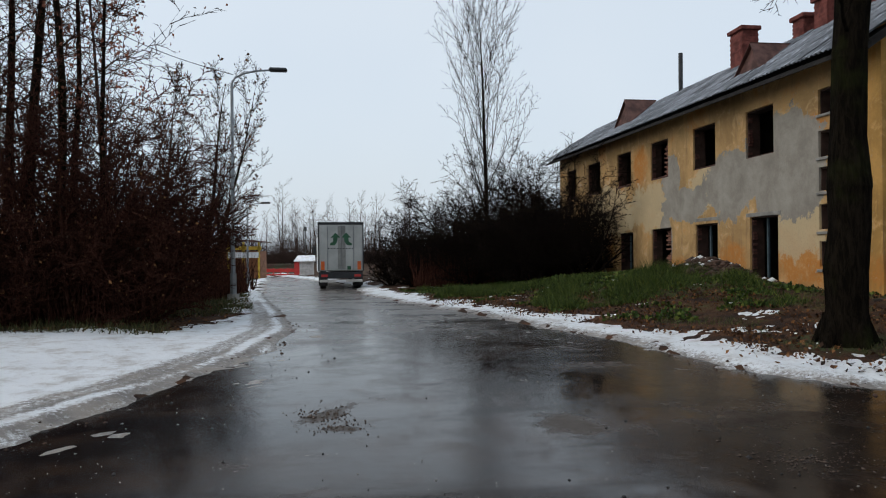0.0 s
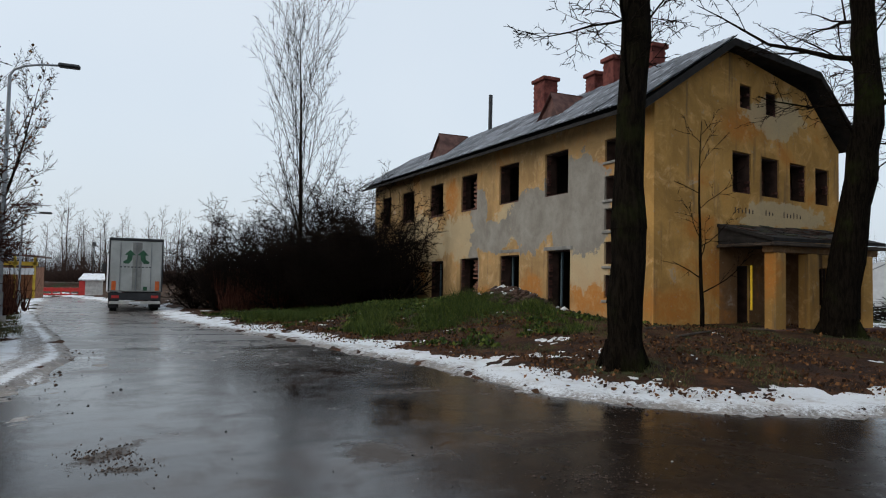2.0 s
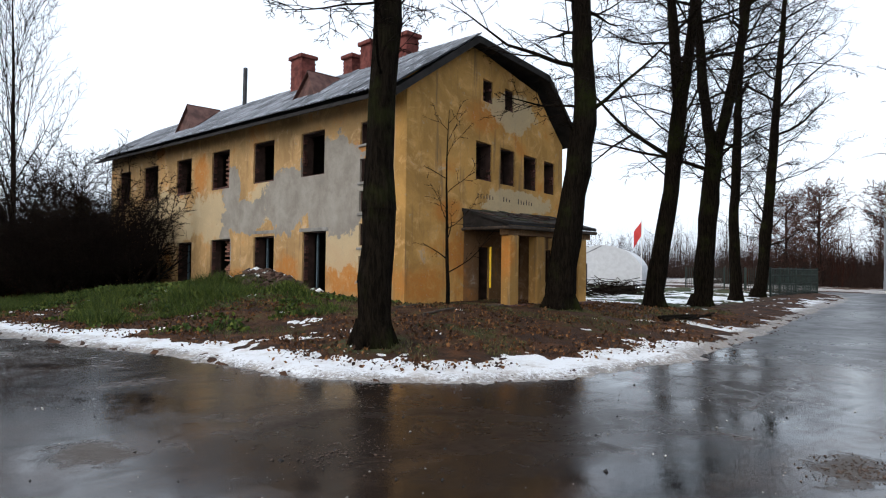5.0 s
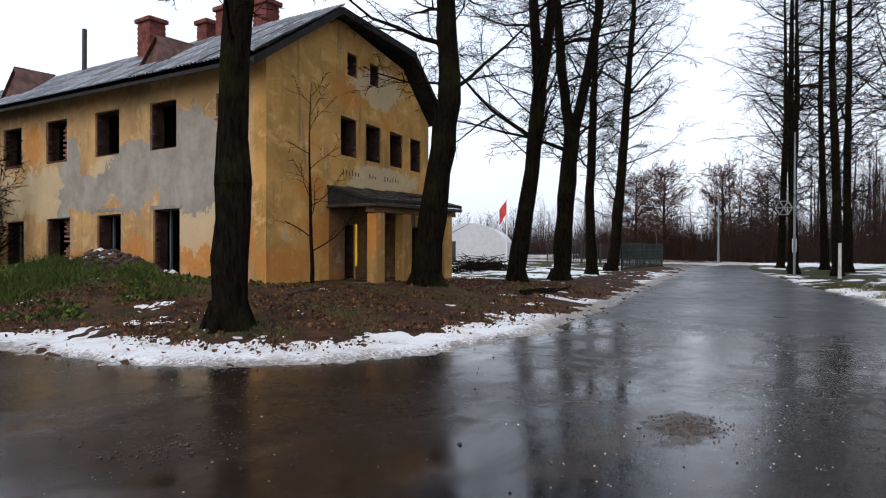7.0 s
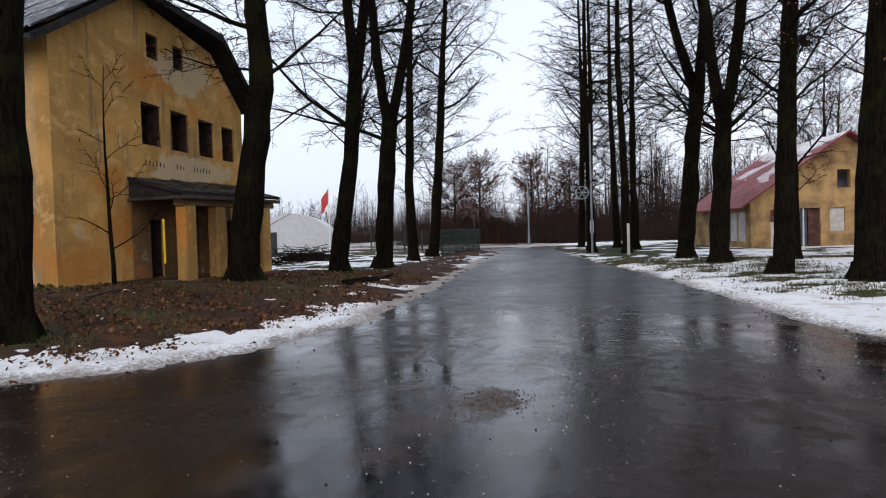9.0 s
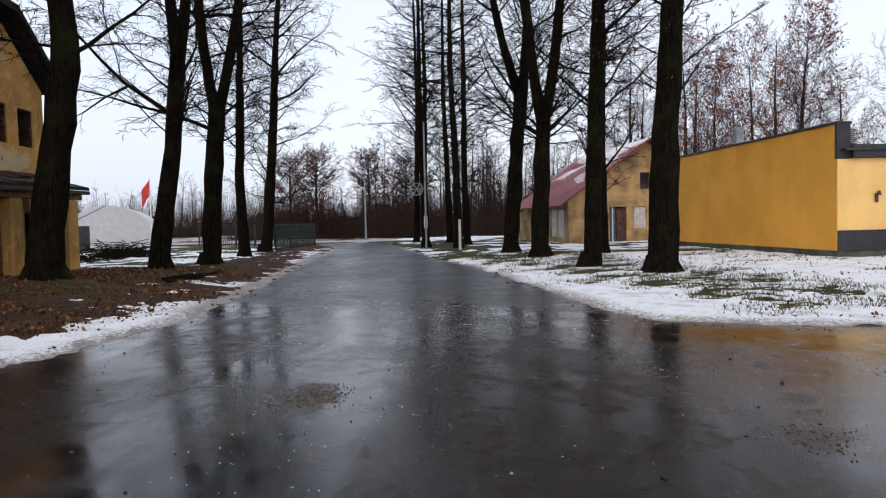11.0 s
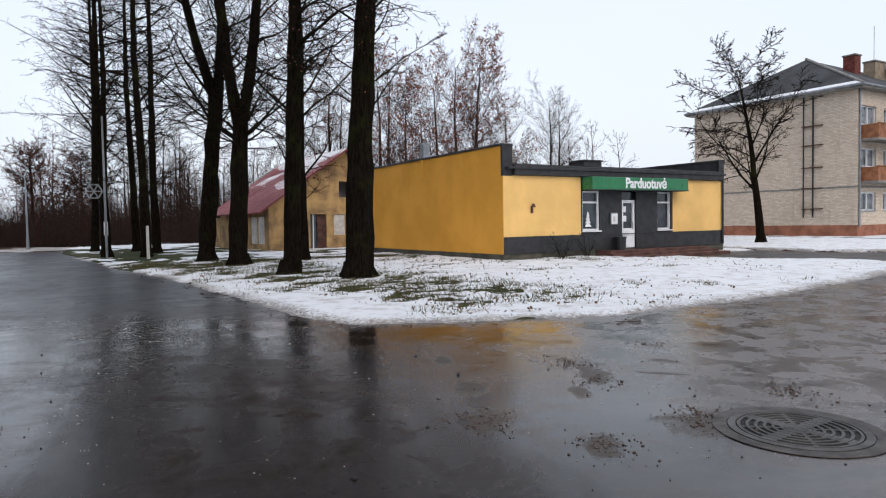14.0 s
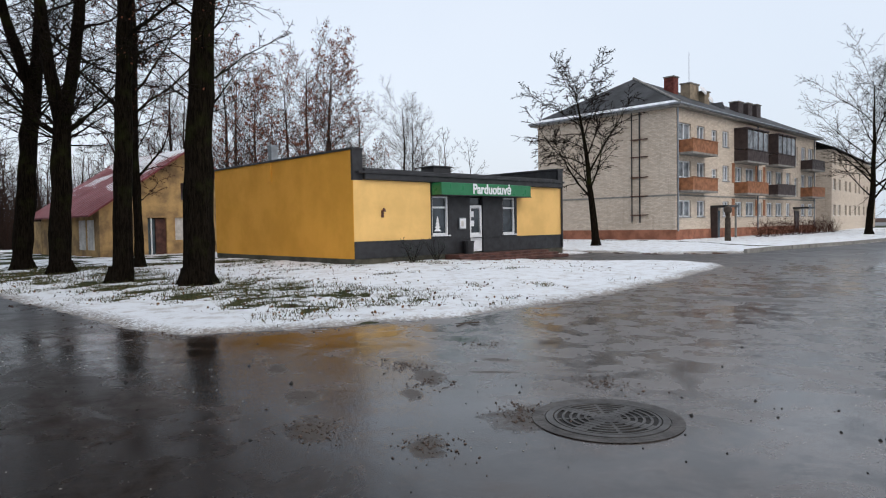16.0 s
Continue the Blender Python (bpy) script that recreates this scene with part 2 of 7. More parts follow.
def make_ground():
    m, n, l, b = mat("leaf_litter_and_grass", 0.9, 0.0, 0.2)
    v = coords(n, l)
    big, mid, fine = tex(n, l, v, 0.22, 5.0, 0.6), tex(n, l, v, 1.7, 6.0, 0.7), tex(n, l, v, 26.0, 5.0, 0.75)
    base = mix(n, l, band(n, l, mid, 0.35, 0.68), (0.016, 0.0075, 0.0045), (0.085, 0.034, 0.012))
    base = mix(n, l, band(n, l, fine, 0.52, 0.72, 0.0, 0.7), base, (0.11, 0.05, 0.019))
    at = n.new("ShaderNodeAttribute")
    at.attribute_name = "grass"
    g = calc(n, l, "ADD", at.outputs["Fac"], calc(n, l, "MULTIPLY", calc(n, l, "SUBTRACT", mid, 0.5), 1.1))
    green = mix(n, l, band(n, l, fine, 0.35, 0.7), (0.009, 0.017, 0.004), (0.04, 0.053, 0.01))
    green = mix(n, l, band(n, l, big, 0.45, 0.6, 0.0, 0.45), green, (0.085, 0.07, 0.03))
    base = mix(n, l, band(n, l, g, 0.4, 0.6), base, green)
    base = mix(n, l, band(n, l, fine, 0.3, 0.42, 0.8, 0.0), base, (0.012, 0.01, 0.007))
    l.new(base, b.inputs["Base Color"])
    relief(n, l, b, calc(n, l, "ADD", fine, calc(n, l, "MULTIPLY", mid, 0.6)), 0.9, 0.05)
    return m


def make_snow():
    m, n, l, b = mat("old_snow", 0.55, 0.0, 0.3)
    v = coords(n, l)
    mid, fine = tex(n, l, v, 2.2, 8.0, 0.75), tex(n, l, v, 15.0, 6.0, 0.78)
    base = mix(n, l, band(n, l, mid, 0.45, 0.7), (0.84, 0.87, 0.9), (0.55, 0.53, 0.51))
    at = n.new("ShaderNodeAttribute")
    at.attribute_name = "dirt"
    base = mix(n, l, calc(n, l, "MULTIPLY", band(n, l, calc(n, l, "ADD", at.outputs["Fac"], calc(n, l, "MULTIPLY", calc(n, l, "SUBTRACT", fine, 0.5), 2.6)), 0.3, 0.95), 0.85), base, mix(n, l, band(n, l, mid, 0.4, 0.6), (0.09, 0.065, 0.045), (0.24, 0.2, 0.165)))
    base = mix(n, l, band(n, l, fine, 0.66, 0.74, 0.0, 0.7), base, (0.1, 0.07, 0.04))
    l.new(base, b.inputs["Base Color"])
    relief(n, l, b, calc(n, l, "ADD", fine, mid), 0.9, 0.06)
    return m


def make_bark(name, c, moss=0.5):
    m, n, l, b = mat(name, 1.0, 0.0, 0.04)
    v = coords(n, l)
    ridge, big = tex(n, l, coords(n, l, (9, 9, 1.6)), 2.2, 6.0, 0.7, 0.5), tex(n, l, v, 0.9, 4.0)
    base = mix(n, l, band(n, l, ridge, 0.38, 0.64), tuple(x * 0.35 for x in c), tuple(x * 1.35 for x in c))
    base = mix(n, l, band(n, l, big, 0.5, 0.72, 0.0, moss), base, (0.022, 0.026, 0.007))
    l.new(base, b.inputs["Base Color"])
    relief(n, l, b, ridge, 1.0, 0.09)
    return m


M_ASPHALT, M_GROUND, M_SNOW = make_asphalt(), make_ground(), make_snow()
M_OCHRE = plaster("ochre_plaster_with_bare_patches", (0.52, 0.325, 0.14), ((17.2, 3.9, 1.9, 1.5), (19.7, 3.6, 1.5, 1.05), (22.6, 3.2, 1.7, 0.62), (23.6, 4.2, 0.7, 0.9), (24.0, 2.0, 0.5, 1.0)), 0.55, 0.5, rusty=((19.6, 1.4, 0.8, 0.5), (16.2, 1.1, 1.4, 0.5), (14.7, 1.6, 0.9, 0.7), (15.9, 4.7, 0.5, 0.4), (23.0, 0.95, 1.2, 0.4), (26.2, 5.0, 0.7, 0.8)), pale=((21.2, 3.6, 1.3, 0.75), (25.5, 3.3, 2.2, 0.9), (16.6, 2.2, 1.2, 0.8), (29.5, 3.4, 3.0, 1.2)))
M_OCHRE_END = plaster("ochre_plaster_end_wall", (0.54, 0.305, 0.09), (), 0.4, 0.8, rusty=((11.8, 1.0, 0.8, 0.6), (13.1, 1.9, 0.5, 0.7), (12.7, 3.1, 0.6, 0.4), (14.2, 5.9, 0.9, 0.5)), pale=((15.6, 3.55, 1.6, 0.4), (15.4, 6.3, 1.2, 0.6)), axis="x")
# grimy plaster, its colour darkened further for the shade under the porch roof
M_GRIMY_SHADE = plaster("grimy_shaded_porch_plaster", (0.2, 0.11, 0.05), (), 0.35, 0.8)
M_BARK, M_BARK_S = make_bark("lime_bark", (0.012, 0.009, 0.006), 0.85), make_bark("dark_twigs", (0.02, 0.014, 0.011), 0.1)
M_TWIG_R = make_bark("reddish_twigs", (0.07, 0.028, 0.019), 0.0)
M_RUSSET = make_bark("russet_twigs", (0.12, 0.06, 0.045), 0.0)
M_WOODS = make_bark("grey_brown_far_wood", (0.05, 0.032, 0.026), 0.0)
M_FINE = make_bark("pale_grey_twigs", (0.085, 0.065, 0.055), 0.0)
M_BRICK_P = plain("pale_mortared_brick", (0.26, 0.12, 0.08), 0.9, vary=0.5, scale=5.0, grain=20.0, bump=0.5)
M_BRICK_D = plain("dark_broken_brick", (0.075, 0.026, 0.018), 0.9, vary=0.6, scale=6.0, grain=20.0, bump=0.5)
M_BRICK = plain("red_brick", (0.15, 0.036, 0.026), 0.9, vary=0.45, scale=4.0, grain=18.0, bump=0.5)


def make_slate():
    m, n, l, b = mat("weathered_corrugated_sheet", 0.6)
    v = coords(n, l, kind="Generated")
    w = coords(n, l)
    info = n.new("ShaderNodeObjectInfo")
    streak = tex(n, l, coords(n, l, (30, 1.5, 1)), 1.0, 5.0, 0.7)
    big = tex(n, l, w, 3.0, 5.0, 0.7)
    base = mix(n, l, info.outputs["Random"], (0.05, 0.055, 0.065), (0.2, 0.215, 0.24))
    base = mix(n, l, band(n, l, streak, 0.5, 0.66, 0.0, 0.8), base, (0.55, 0.6, 0.67))
    base = mix(n, l, band(n, l, big, 0.48, 0.62, 0.0, 0.8), base, (0.03, 0.032, 0.035))
    l.new(base, b.inputs["Base Color"])
    relief(n, l, b, big, 0.3, 0.01)
    return m


M_SLATE = make_slate()
M_WOOD_DK = plain("dark_weathered_wood", (0.05, 0.035, 0.025), 0.85, vary=0.5, grain=14.0)
# shade of eaves, porch ceiling and drain pit put into a near-black colour
M_EAVE = plain("weathered_shade_black", (0.012, 0.01, 0.009), 0.95, vary=0.5, grain=14.0)
M_MOSS = plain("mossy_slate", (0.03, 0.032, 0.014), 0.95, vary=0.5, grain=14.0)
M_RUST = plain("rusty_sheet", (0.09, 0.035, 0.025), 0.75, vary=0.5)
# near-black plaster: the shade of unlit rooms put into the colour
M_INNER = plain("shade_dark_plaster", (0.035, 0.028, 0.02), 0.95, vary=0.4)
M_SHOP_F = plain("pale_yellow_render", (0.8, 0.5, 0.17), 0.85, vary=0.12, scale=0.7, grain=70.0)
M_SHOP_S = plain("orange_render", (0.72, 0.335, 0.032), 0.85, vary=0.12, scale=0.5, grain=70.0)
M_BLACK = plain("charcoal_paint", (0.018, 0.018, 0.021), 0.55, vary=0.3)
M_GREEN = plain("green_sign_panel", (0.012, 0.16, 0.06), 0.35, vary=0.15)
M_WHITE = plain("white_plastic", (0.75, 0.76, 0.78), 0.4, vary=0.1)
M_FOUND = plain("mossy_foundation", (0.075, 0.07, 0.05), 0.95, vary=0.5, scale=2.0)
M_GLASS = glassy("dark_window_glass")
M_GLASS_B = glassy("sky_facing_glass", (0.1, 0.11, 0.12))
M_CONC = plain("grey_concrete", (0.24, 0.23, 0.21), 0.9, vary=0.3, grain=25.0)


def make_flat_brick():
    """Cream painted brickwork, seen from far off: courses, grime and rain streaks."""
    m, n, l, b = mat("cream_white_brick_wall", 0.9, 0.0, 0.2)
    v = coords(n, l)
    sep, com = n.new("ShaderNodeSeparateXYZ"), n.new("ShaderNodeCombineXYZ")
    l.new(v, sep.inputs[0])
    l.new(calc(n, l, "ADD", sep.outputs["X"], sep.outputs["Y"]), com.inputs["X"])
    l.new(sep.outputs["Z"], com.inputs["Y"])
    br = n.new("ShaderNodeTexBrick")
    br.inputs["Scale"].default_value = 1.0
    br.inputs["Brick Width"].default_value, br.inputs["Row Height"].default_value, br.inputs["Mortar Size"].default_value = 0.26, 0.088, 0.009
    br.inputs["Color1"].default_value, br.inputs["Color2"].default_value, br.inputs["Mortar"].default_value = (0.66, 0.57, 0.47, 1), (0.5, 0.415, 0.33, 1), (0.4, 0.34, 0.28, 1)
    l.new(com.outputs[0], br.inputs["Vector"])
    run, big = tex(n, l, coords(n, l, (2.5, 2.5, 0.2)), 1.2, 6.0, 0.7), tex(n, l, v, 0.4, 7.0, 0.7, 0.5)
    base = mix(n, l, band(n, l, run, 0.52, 0.75, 0.0, 0.5), br.outputs["Color"], (0.33, 0.27, 0.21))
    base = mix(n, l, band(n, l, big, 0.54, 0.72, 0.0, 0.45), base, (0.4, 0.33, 0.26))
    l.new(base, b.inputs["Base Color"])
    relief(n, l, b, br.outputs["Fac"], 0.3, -0.006)
    return m


M_APT = make_flat_brick()
M_STACK = plain("beige_chimney_render", (0.3, 0.24, 0.17), 0.9, vary=0.35, scale=1.5)
M_APT_R = plain("red_brown_plinth", (0.3, 0.12, 0.07), 0.9, vary=0.35, scale=1.5)
M_BALC_O = plain("orange_brown_balcony", (0.28, 0.11, 0.045), 0.7, vary=0.4)
M_BALC_D = plain("dark_brown_balcony", (0.035, 0.02, 0.018), 0.6, vary=0.3)
M_APT_ROOF = plain("dark_sheet_roof", (0.022, 0.022, 0.024), 0.7, vary=0.4, scale=0.6)
M_METAL = plain("galvanised_steel", (0.28, 0.3, 0.32), 0.45, 0.8, vary=0.2)
M_DARKMET = plain("dark_painted_metal", (0.03, 0.032, 0.035), 0.5, 0.3)
M_HOUSE = plain("yellow_house_render", (0.44, 0.28, 0.11), 0.9, vary=0.45, scale=0.9, dirt=(0.17, 0.11, 0.06))
M_REDROOF = plain("red_metal_roof", (0.22, 0.035, 0.04), 0.45, vary=0.25, scale=0.5)
M_RED = plain("red_paint", (0.55, 0.035, 0.03), 0.55, vary=0.2)
M_YEL = plain("yellow_paint", (0.62, 0.4, 0.03), 0.6, vary=0.2)
M_TRUCK = plain("white_tarpaulin", (0.42, 0.43, 0.41), 0.5, vary=0.18, scale=1.2)
M_GRIME = plain("grey_road_dirt", (0.24, 0.24, 0.225), 0.6, vary=0.3, scale=2.0)
# brick brown darkened for the shade inside openings; also used for porch slates
M_BROWN_BLK = plain("near_black_brown", (0.045, 0.022, 0.015), 0.95, vary=0.5, grain=12.0)
M_COLLAR = plain("patched_asphalt", (0.035, 0.028, 0.023), 0.55, vary=0.5, scale=6.0, grain=30.0, bump=0.6)
M_MUD = plain("wet_brown_mud", (0.075, 0.048, 0.034), 0.6, vary=0.4, grain=30.0)
M_RUBBLE = plain("brick_and_earth_rubble", (0.065, 0.034, 0.022), 0.95, vary=0.6, grain=9.0, bump=0.6)
M_RUBBER = plain("black_rubber", (0.015, 0.015, 0.016), 0.8)
M_FABRIC = plain("white_tent_fabric", (0.55, 0.57, 0.59), 0.6, vary=0.1)


def litter(name, a, b2, c):
    """Many small blades or leaves, each of its own shade."""
    m, n, l, b = mat(name, 0.75, 0.0, 0.25)
    g = n.new("ShaderNodeNewGeometry")
    r = n.new("ShaderNodeValToRGB")
    r.color_ramp.elements[0].color, r.color_ramp.elements[1].color = (*a, 1), (*c, 1)
    e = r.color_ramp.elements.new(0.55)
    e.color = (*b2, 1)
    l.new(g.outputs["Random Per Island"], r.inputs["Fac"])
    l.new(r.outputs["Color"], b.inputs["Base Color"])
    return m


M_LEAF = litter("withered_leaves", (0.014, 0.007, 0.004), (0.07, 0.028, 0.01), (0.2, 0.09, 0.03))
M_GRASSD = litter("dry_winter_grass", (0.02, 0.03, 0.008), (0.06, 0.065, 0.02), (0.14, 0.11, 0.045))
M_LEAF_R = plain("russet_leaves", (0.22, 0.065, 0.03), 0.8, vary=0.4, grain=5.0)
M_GRASSB = litter("winter_grass_blades", (0.012, 0.022, 0.003), (0.035, 0.065, 0.007), (0.12, 0.14, 0.022))
M_ORANGE = plain("orange_marker", (0.7, 0.13, 0.015), 0.4)
M_TGREEN = plain("dark_green_print", (0.015, 0.09, 0.04), 0.5)
M_FENCE = plain("dark_green_fence_paint", (0.006, 0.02, 0.014), 0.6)
M_IRON = plain("cast_iron", (0.055, 0.05, 0.047), 0.5, 0.4, vary=0.4, grain=40.0)
M_LAMPY = plain("bright_yellow_tube", (0.9, 0.55, 0.02), 0.4)
M_BLUEGREY = plain("blue_grey_door", (0.06, 0.09, 0.11), 0.7)
M_BOARD = plain("white_painted_boards", (0.6, 0.58, 0.55), 0.8, vary=0.25, grain=8.0)

# ---- mesh tools ----
def from_arrays(name, verts, faces, k):
    """A mesh from numpy arrays; faces hold k corners each."""
    me = bpy.data.meshes.new(name)
    verts, faces = np.asarray(verts, np.float32), np.asarray(faces, np.int32)
    me.vertices.add(len(verts))
    me.vertices.foreach_set("co", verts.ravel())
    me.loops.add(faces.size)
    me.loops.foreach_set("vertex_index", faces.ravel())
    me.polygons.add(len(faces))
    me.polygons.foreach_set("loop_start", np.arange(0, faces.size, k, dtype=np.int32))
    me.update(calc_edges=True)
    me.validate()
    return me


def hang(name, me, material, parent=None, label="", smooth=False):
    ob = new(name, me)
    if material:
        me.materials.append(material)
    if smooth:
        me.polygons.foreach_set("use_smooth", [True] * len(me.polygons))
    ob.parent = parent
    return tagged(ob, label)


def part(name, bm, material, parent=None, label="", smooth=False):
    me = bpy.data.meshes.new(name)
    bmesh.ops.recalc_face_normals(bm, faces=bm.faces)
    bm.to_mesh(me)
    bm.free()
    return hang(name, me, material, parent, label, smooth)


def thing(name, label, category, at=(0, 0, 0), turn=0.0, group="", kind=""):
    ob = new(name)
    ob.empty_display_size = 0.2
    ob.matrix_basis = pose(*at, 0, 0, turn)
    return tagged(ob, label, category, group, kind)


def box(x0, x1, y0, y1, z0, z1, bevel=0.0, bm=None):
    fresh = bmesh.new()
    bmesh.ops.create_cube(fresh, size=1.0, matrix=Matrix.Translation(((x0 + x1) / 2, (y0 + y1) / 2, (z0 + z1) / 2)) @ Matrix.Diagonal((x1 - x0, y1 - y0, z1 - z0, 1)))
    if bevel:
        bmesh.ops.bevel(fresh, geom=fresh.edges[:], offset=bevel, segments=1, affect="EDGES")
    if bm is None:
        return fresh
    return join(bm, fresh)


def join(bm, other):
    me = bpy.data.meshes.new("tmp")
    other.to_mesh(me)
    other.free()
    bm.from_mesh(me)
    bpy.data.meshes.remove(me)
    return bm


def rod(a, b, r0, r1=None, n=10, bm=None):
    r1 = r0 if r1 is None else r1
    a, b = Vector(a), Vector(b)
    fresh = bmesh.new()
    m = Matrix.Translation((a + b) / 2) @ (b - a).to_track_quat("Z", "Y").to_matrix().to_4x4()
    bmesh.ops.create_cone(fresh, cap_ends=True, segments=n, radius1=r0, radius2=r1, depth=(b - a).length, matrix=m)
    return fresh if bm is None else join(bm, fresh)


def slab(points, thick, axis=(0, 0, 1)):
    """A flat polygon given thickness along axis."""
    bm = bmesh.new()
    vs = [bm.verts.new(p) for p in points]
    f = bm.faces.new(vs)
    out = bmesh.ops.extrude_face_region(bm, geom=[f])
    bmesh.ops.translate(bm, vec=Vector(axis) * thick, verts=[g for g in out["geom"] if isinstance(g, bmesh.types.BMVert)])
    return bm


def wall(length, height, holes, thick, shape=None, top=None):
    """A wall along +x from 0 to length with its face on y = 0 and its body behind (y > 0). holes: (x0, x1, z0, z1).
    top(x): where the wall ends above; shape(x, z): the height at which a corner lies."""
    start = max([x1 for x0, x1, z0, z1 in holes if x0 < 0], default=0.0)
    holes = [h for h in holes if h[0] >= 0]
    xs, zs = {start, length}, {height[0], height[1]}
    for x0, x1, z0, z1 in holes:
        xs |= {x0, x1}
        zs |= {z0, z1}
    if top:
        xs |= set(top[1])
    xs, zs = sorted(xs), sorted(zs)
    full = []
    for v in (xs,):
        for a, b in zip(v, v[1:]):
            k = max(1, int((b - a) / 1.5))
            full += [a + (b - a) * i / k for i in range(k)]
    xs = full + [xs[-1]]
    bm = bmesh.new()
    lim = (lambda x, z: min(z, top[0](x))) if top else (lambda x, z: z)
    shp = shape or (lambda x, z: z)
    cache = {}

    def vert(i, j, y):
        z = shp(xs[i], lim(xs[i], zs[j]))
        key = (i, round(z, 5), y)
        if key not in cache:
            cache[key] = bm.verts.new((xs[i], y, z))
        return cache[key]

    def quad(vs):
        vs = list(dict.fromkeys(vs))
        if len(vs) > 2 and not bm.faces.get(vs):
            bm.faces.new(vs)

    def solid(i, j):
        if not (0 <= i < len(xs) - 1 and 0 <= j < len(zs) - 1):
            return False
        cx, cz = (xs[i] + xs[i + 1]) / 2, (zs[j] + zs[j + 1]) / 2
        return not any(x0 < cx < x1 and z0 < cz < z1 for x0, x1, z0, z1 in holes)

    for i in range(len(xs) - 1):
        for j in range(len(zs) - 1):
            if not solid(i, j):
                continue
            for y in (0.0, thick):
                quad([vert(i, j, y), vert(i + 1, j, y), vert(i + 1, j + 1, y), vert(i, j + 1, y)])
            for ok, e in ((solid(i - 1, j), ((i, j), (i, j + 1))), (solid(i + 1, j), ((i + 1, j), (i + 1, j + 1))), (solid(i, j - 1), ((i, j), (i + 1, j))), (solid(i, j + 1), ((i, j + 1), (i + 1, j + 1)))):
                if not ok:
                    (a, b), (c, d) = e
                    quad([vert(a, b, 0.0), vert(c, d, 0.0), vert(c, d, thick), vert(a, b, thick)])
    return bm


def tubes(segs):
    """Tapered tubes: rows of x0 y0 z0 x1 y1 z1 r0 r1 sides -> verts, triangles."""
    segs = np.asarray(segs, float)
    vs, fs, base = [], [], 0
    for n in (2, 3, 4, 6, 10):
        s = segs[segs[:, 8] == n]
        if not len(s):
            continue
        a, b = s[:, :3], s[:, 3:6]
        d = b - a
        d /= np.maximum(np.linalg.norm(d, axis=1, keepdims=True), 1e-6)
        ref = np.where(np.abs(d[:, 2:3]) > 0.9, [[1.0, 0, 0]], [[0, 0, 1.0]])
        u = np.cross(d, ref)
        u /= np.linalg.norm(u, axis=1, keepdims=True)
        w = np.cross(d, u)
        ang = np.arange(n) * 2 * np.pi / n
        if n == 2:
            ang = np.arange(3) * 2 * np.pi / 3
            ring = np.cos(ang)[None, :, None] * u[:, None] + np.sin(ang)[None, :, None] * w[:, None]
            v = np.concatenate([a[:, None] + ring * s[:, 6, None, None], b[:, None]], 1)
            f = (np.arange(len(s)) * 4)[:, None, None] + np.array([(0, 1, 3), (1, 2, 3), (2, 0, 3)])[None]
            vs.append(v.reshape(-1, 3))
            fs.append(f.reshape(-1, 3) + base)
            base += v.size // 3
            continue
        ring = np.cos(ang)[None, :, None] * u[:, None] + np.sin(ang)[None, :, None] * w[:, None]
        v = np.concatenate([a[:, None] + ring * s[:, 6, None, None], b[:, None] + ring * s[:, 7, None, None]], 1)
        k = np.arange(n)
        q = np.stack([k, (k + 1) % n, (k + 1) % n + n, k, (k + 1) % n + n, k + n], 1).reshape(-1, 3)
        f = (np.arange(len(s)) * 2 * n)[:, None, None] + q[None]
        vs.append(v.reshape(-1, 3))
        fs.append(f.reshape(-1, 3) + base)
        base += v.size // 3
    return np.concatenate(vs), np.concatenate(fs)


def grow(rng, out, tips, p, d, length, r, level, spec):
    """One limb and all that springs from it. spec: a dict of numbers, level by level."""
    steps = spec["steps"][level]
    step = length / steps
    kids = spec["kids"][level] if level < len(spec["kids"]) else 0
    start = spec["start"][level] if level < len(spec["start"]) else 0.1
    wob, lift = spec["wobble"][level], spec["lift"][level]
    sides = spec["sides"][level]
    pts = [np.array(p, float)]
    d = np.array(d, float)
    rs = [r]
    for i in range(steps):
        d = d + rng.normal(0, wob, 3) + np.array([0, 0, lift])
        d /= np.linalg.norm(d)
        pts.append(pts[-1] + d * step)
        rs.append(r * (1 - (i + 1) / steps * spec["taper"][level]))
        out.append((*pts[-2], *pts[-1], rs[-2], rs[-1], sides, level))
    if not kids:
        tips.append((*pts[-1], level))
    turn = rng.uniform(0, 6.28)
    for k in range(kids):
        f = start + (1 - start) * (k + rng.uniform(0.1, 0.9)) / kids
        i = min(int(f * steps), steps - 1)
        q = pts[i] + (pts[i + 1] - pts[i]) * (f * steps - i)
        axis = pts[i + 1] - pts[i]
        axis /= np.linalg.norm(axis)
        turn += 2.4 + rng.normal(0, 0.5)
        side = np.array([math.cos(turn), math.sin(turn), 0.0])
        side = side - axis * side.dot(axis) + rng.normal(0, 0.15, 3)
        side /= max(np.linalg.norm(side), 1e-3)
        a = radians(rng.uniform(*spec["angle"][level]))
        kd = axis * math.cos(a) + side * math.sin(a)
        kl = spec["reach"][level] * length * (1 - spec["shrink"][level] * (f - start) / (1 - start + 1e-6)) * rng.uniform(0.7, 1.2)
        kr = min(rs[i] * spec["thin"][level] * rng.uniform(0.7, 1.15), rs[i] * 0.85)
        grow(rng, out, tips, q, kd, kl, max(kr, spec["least"]), level + 1, spec)


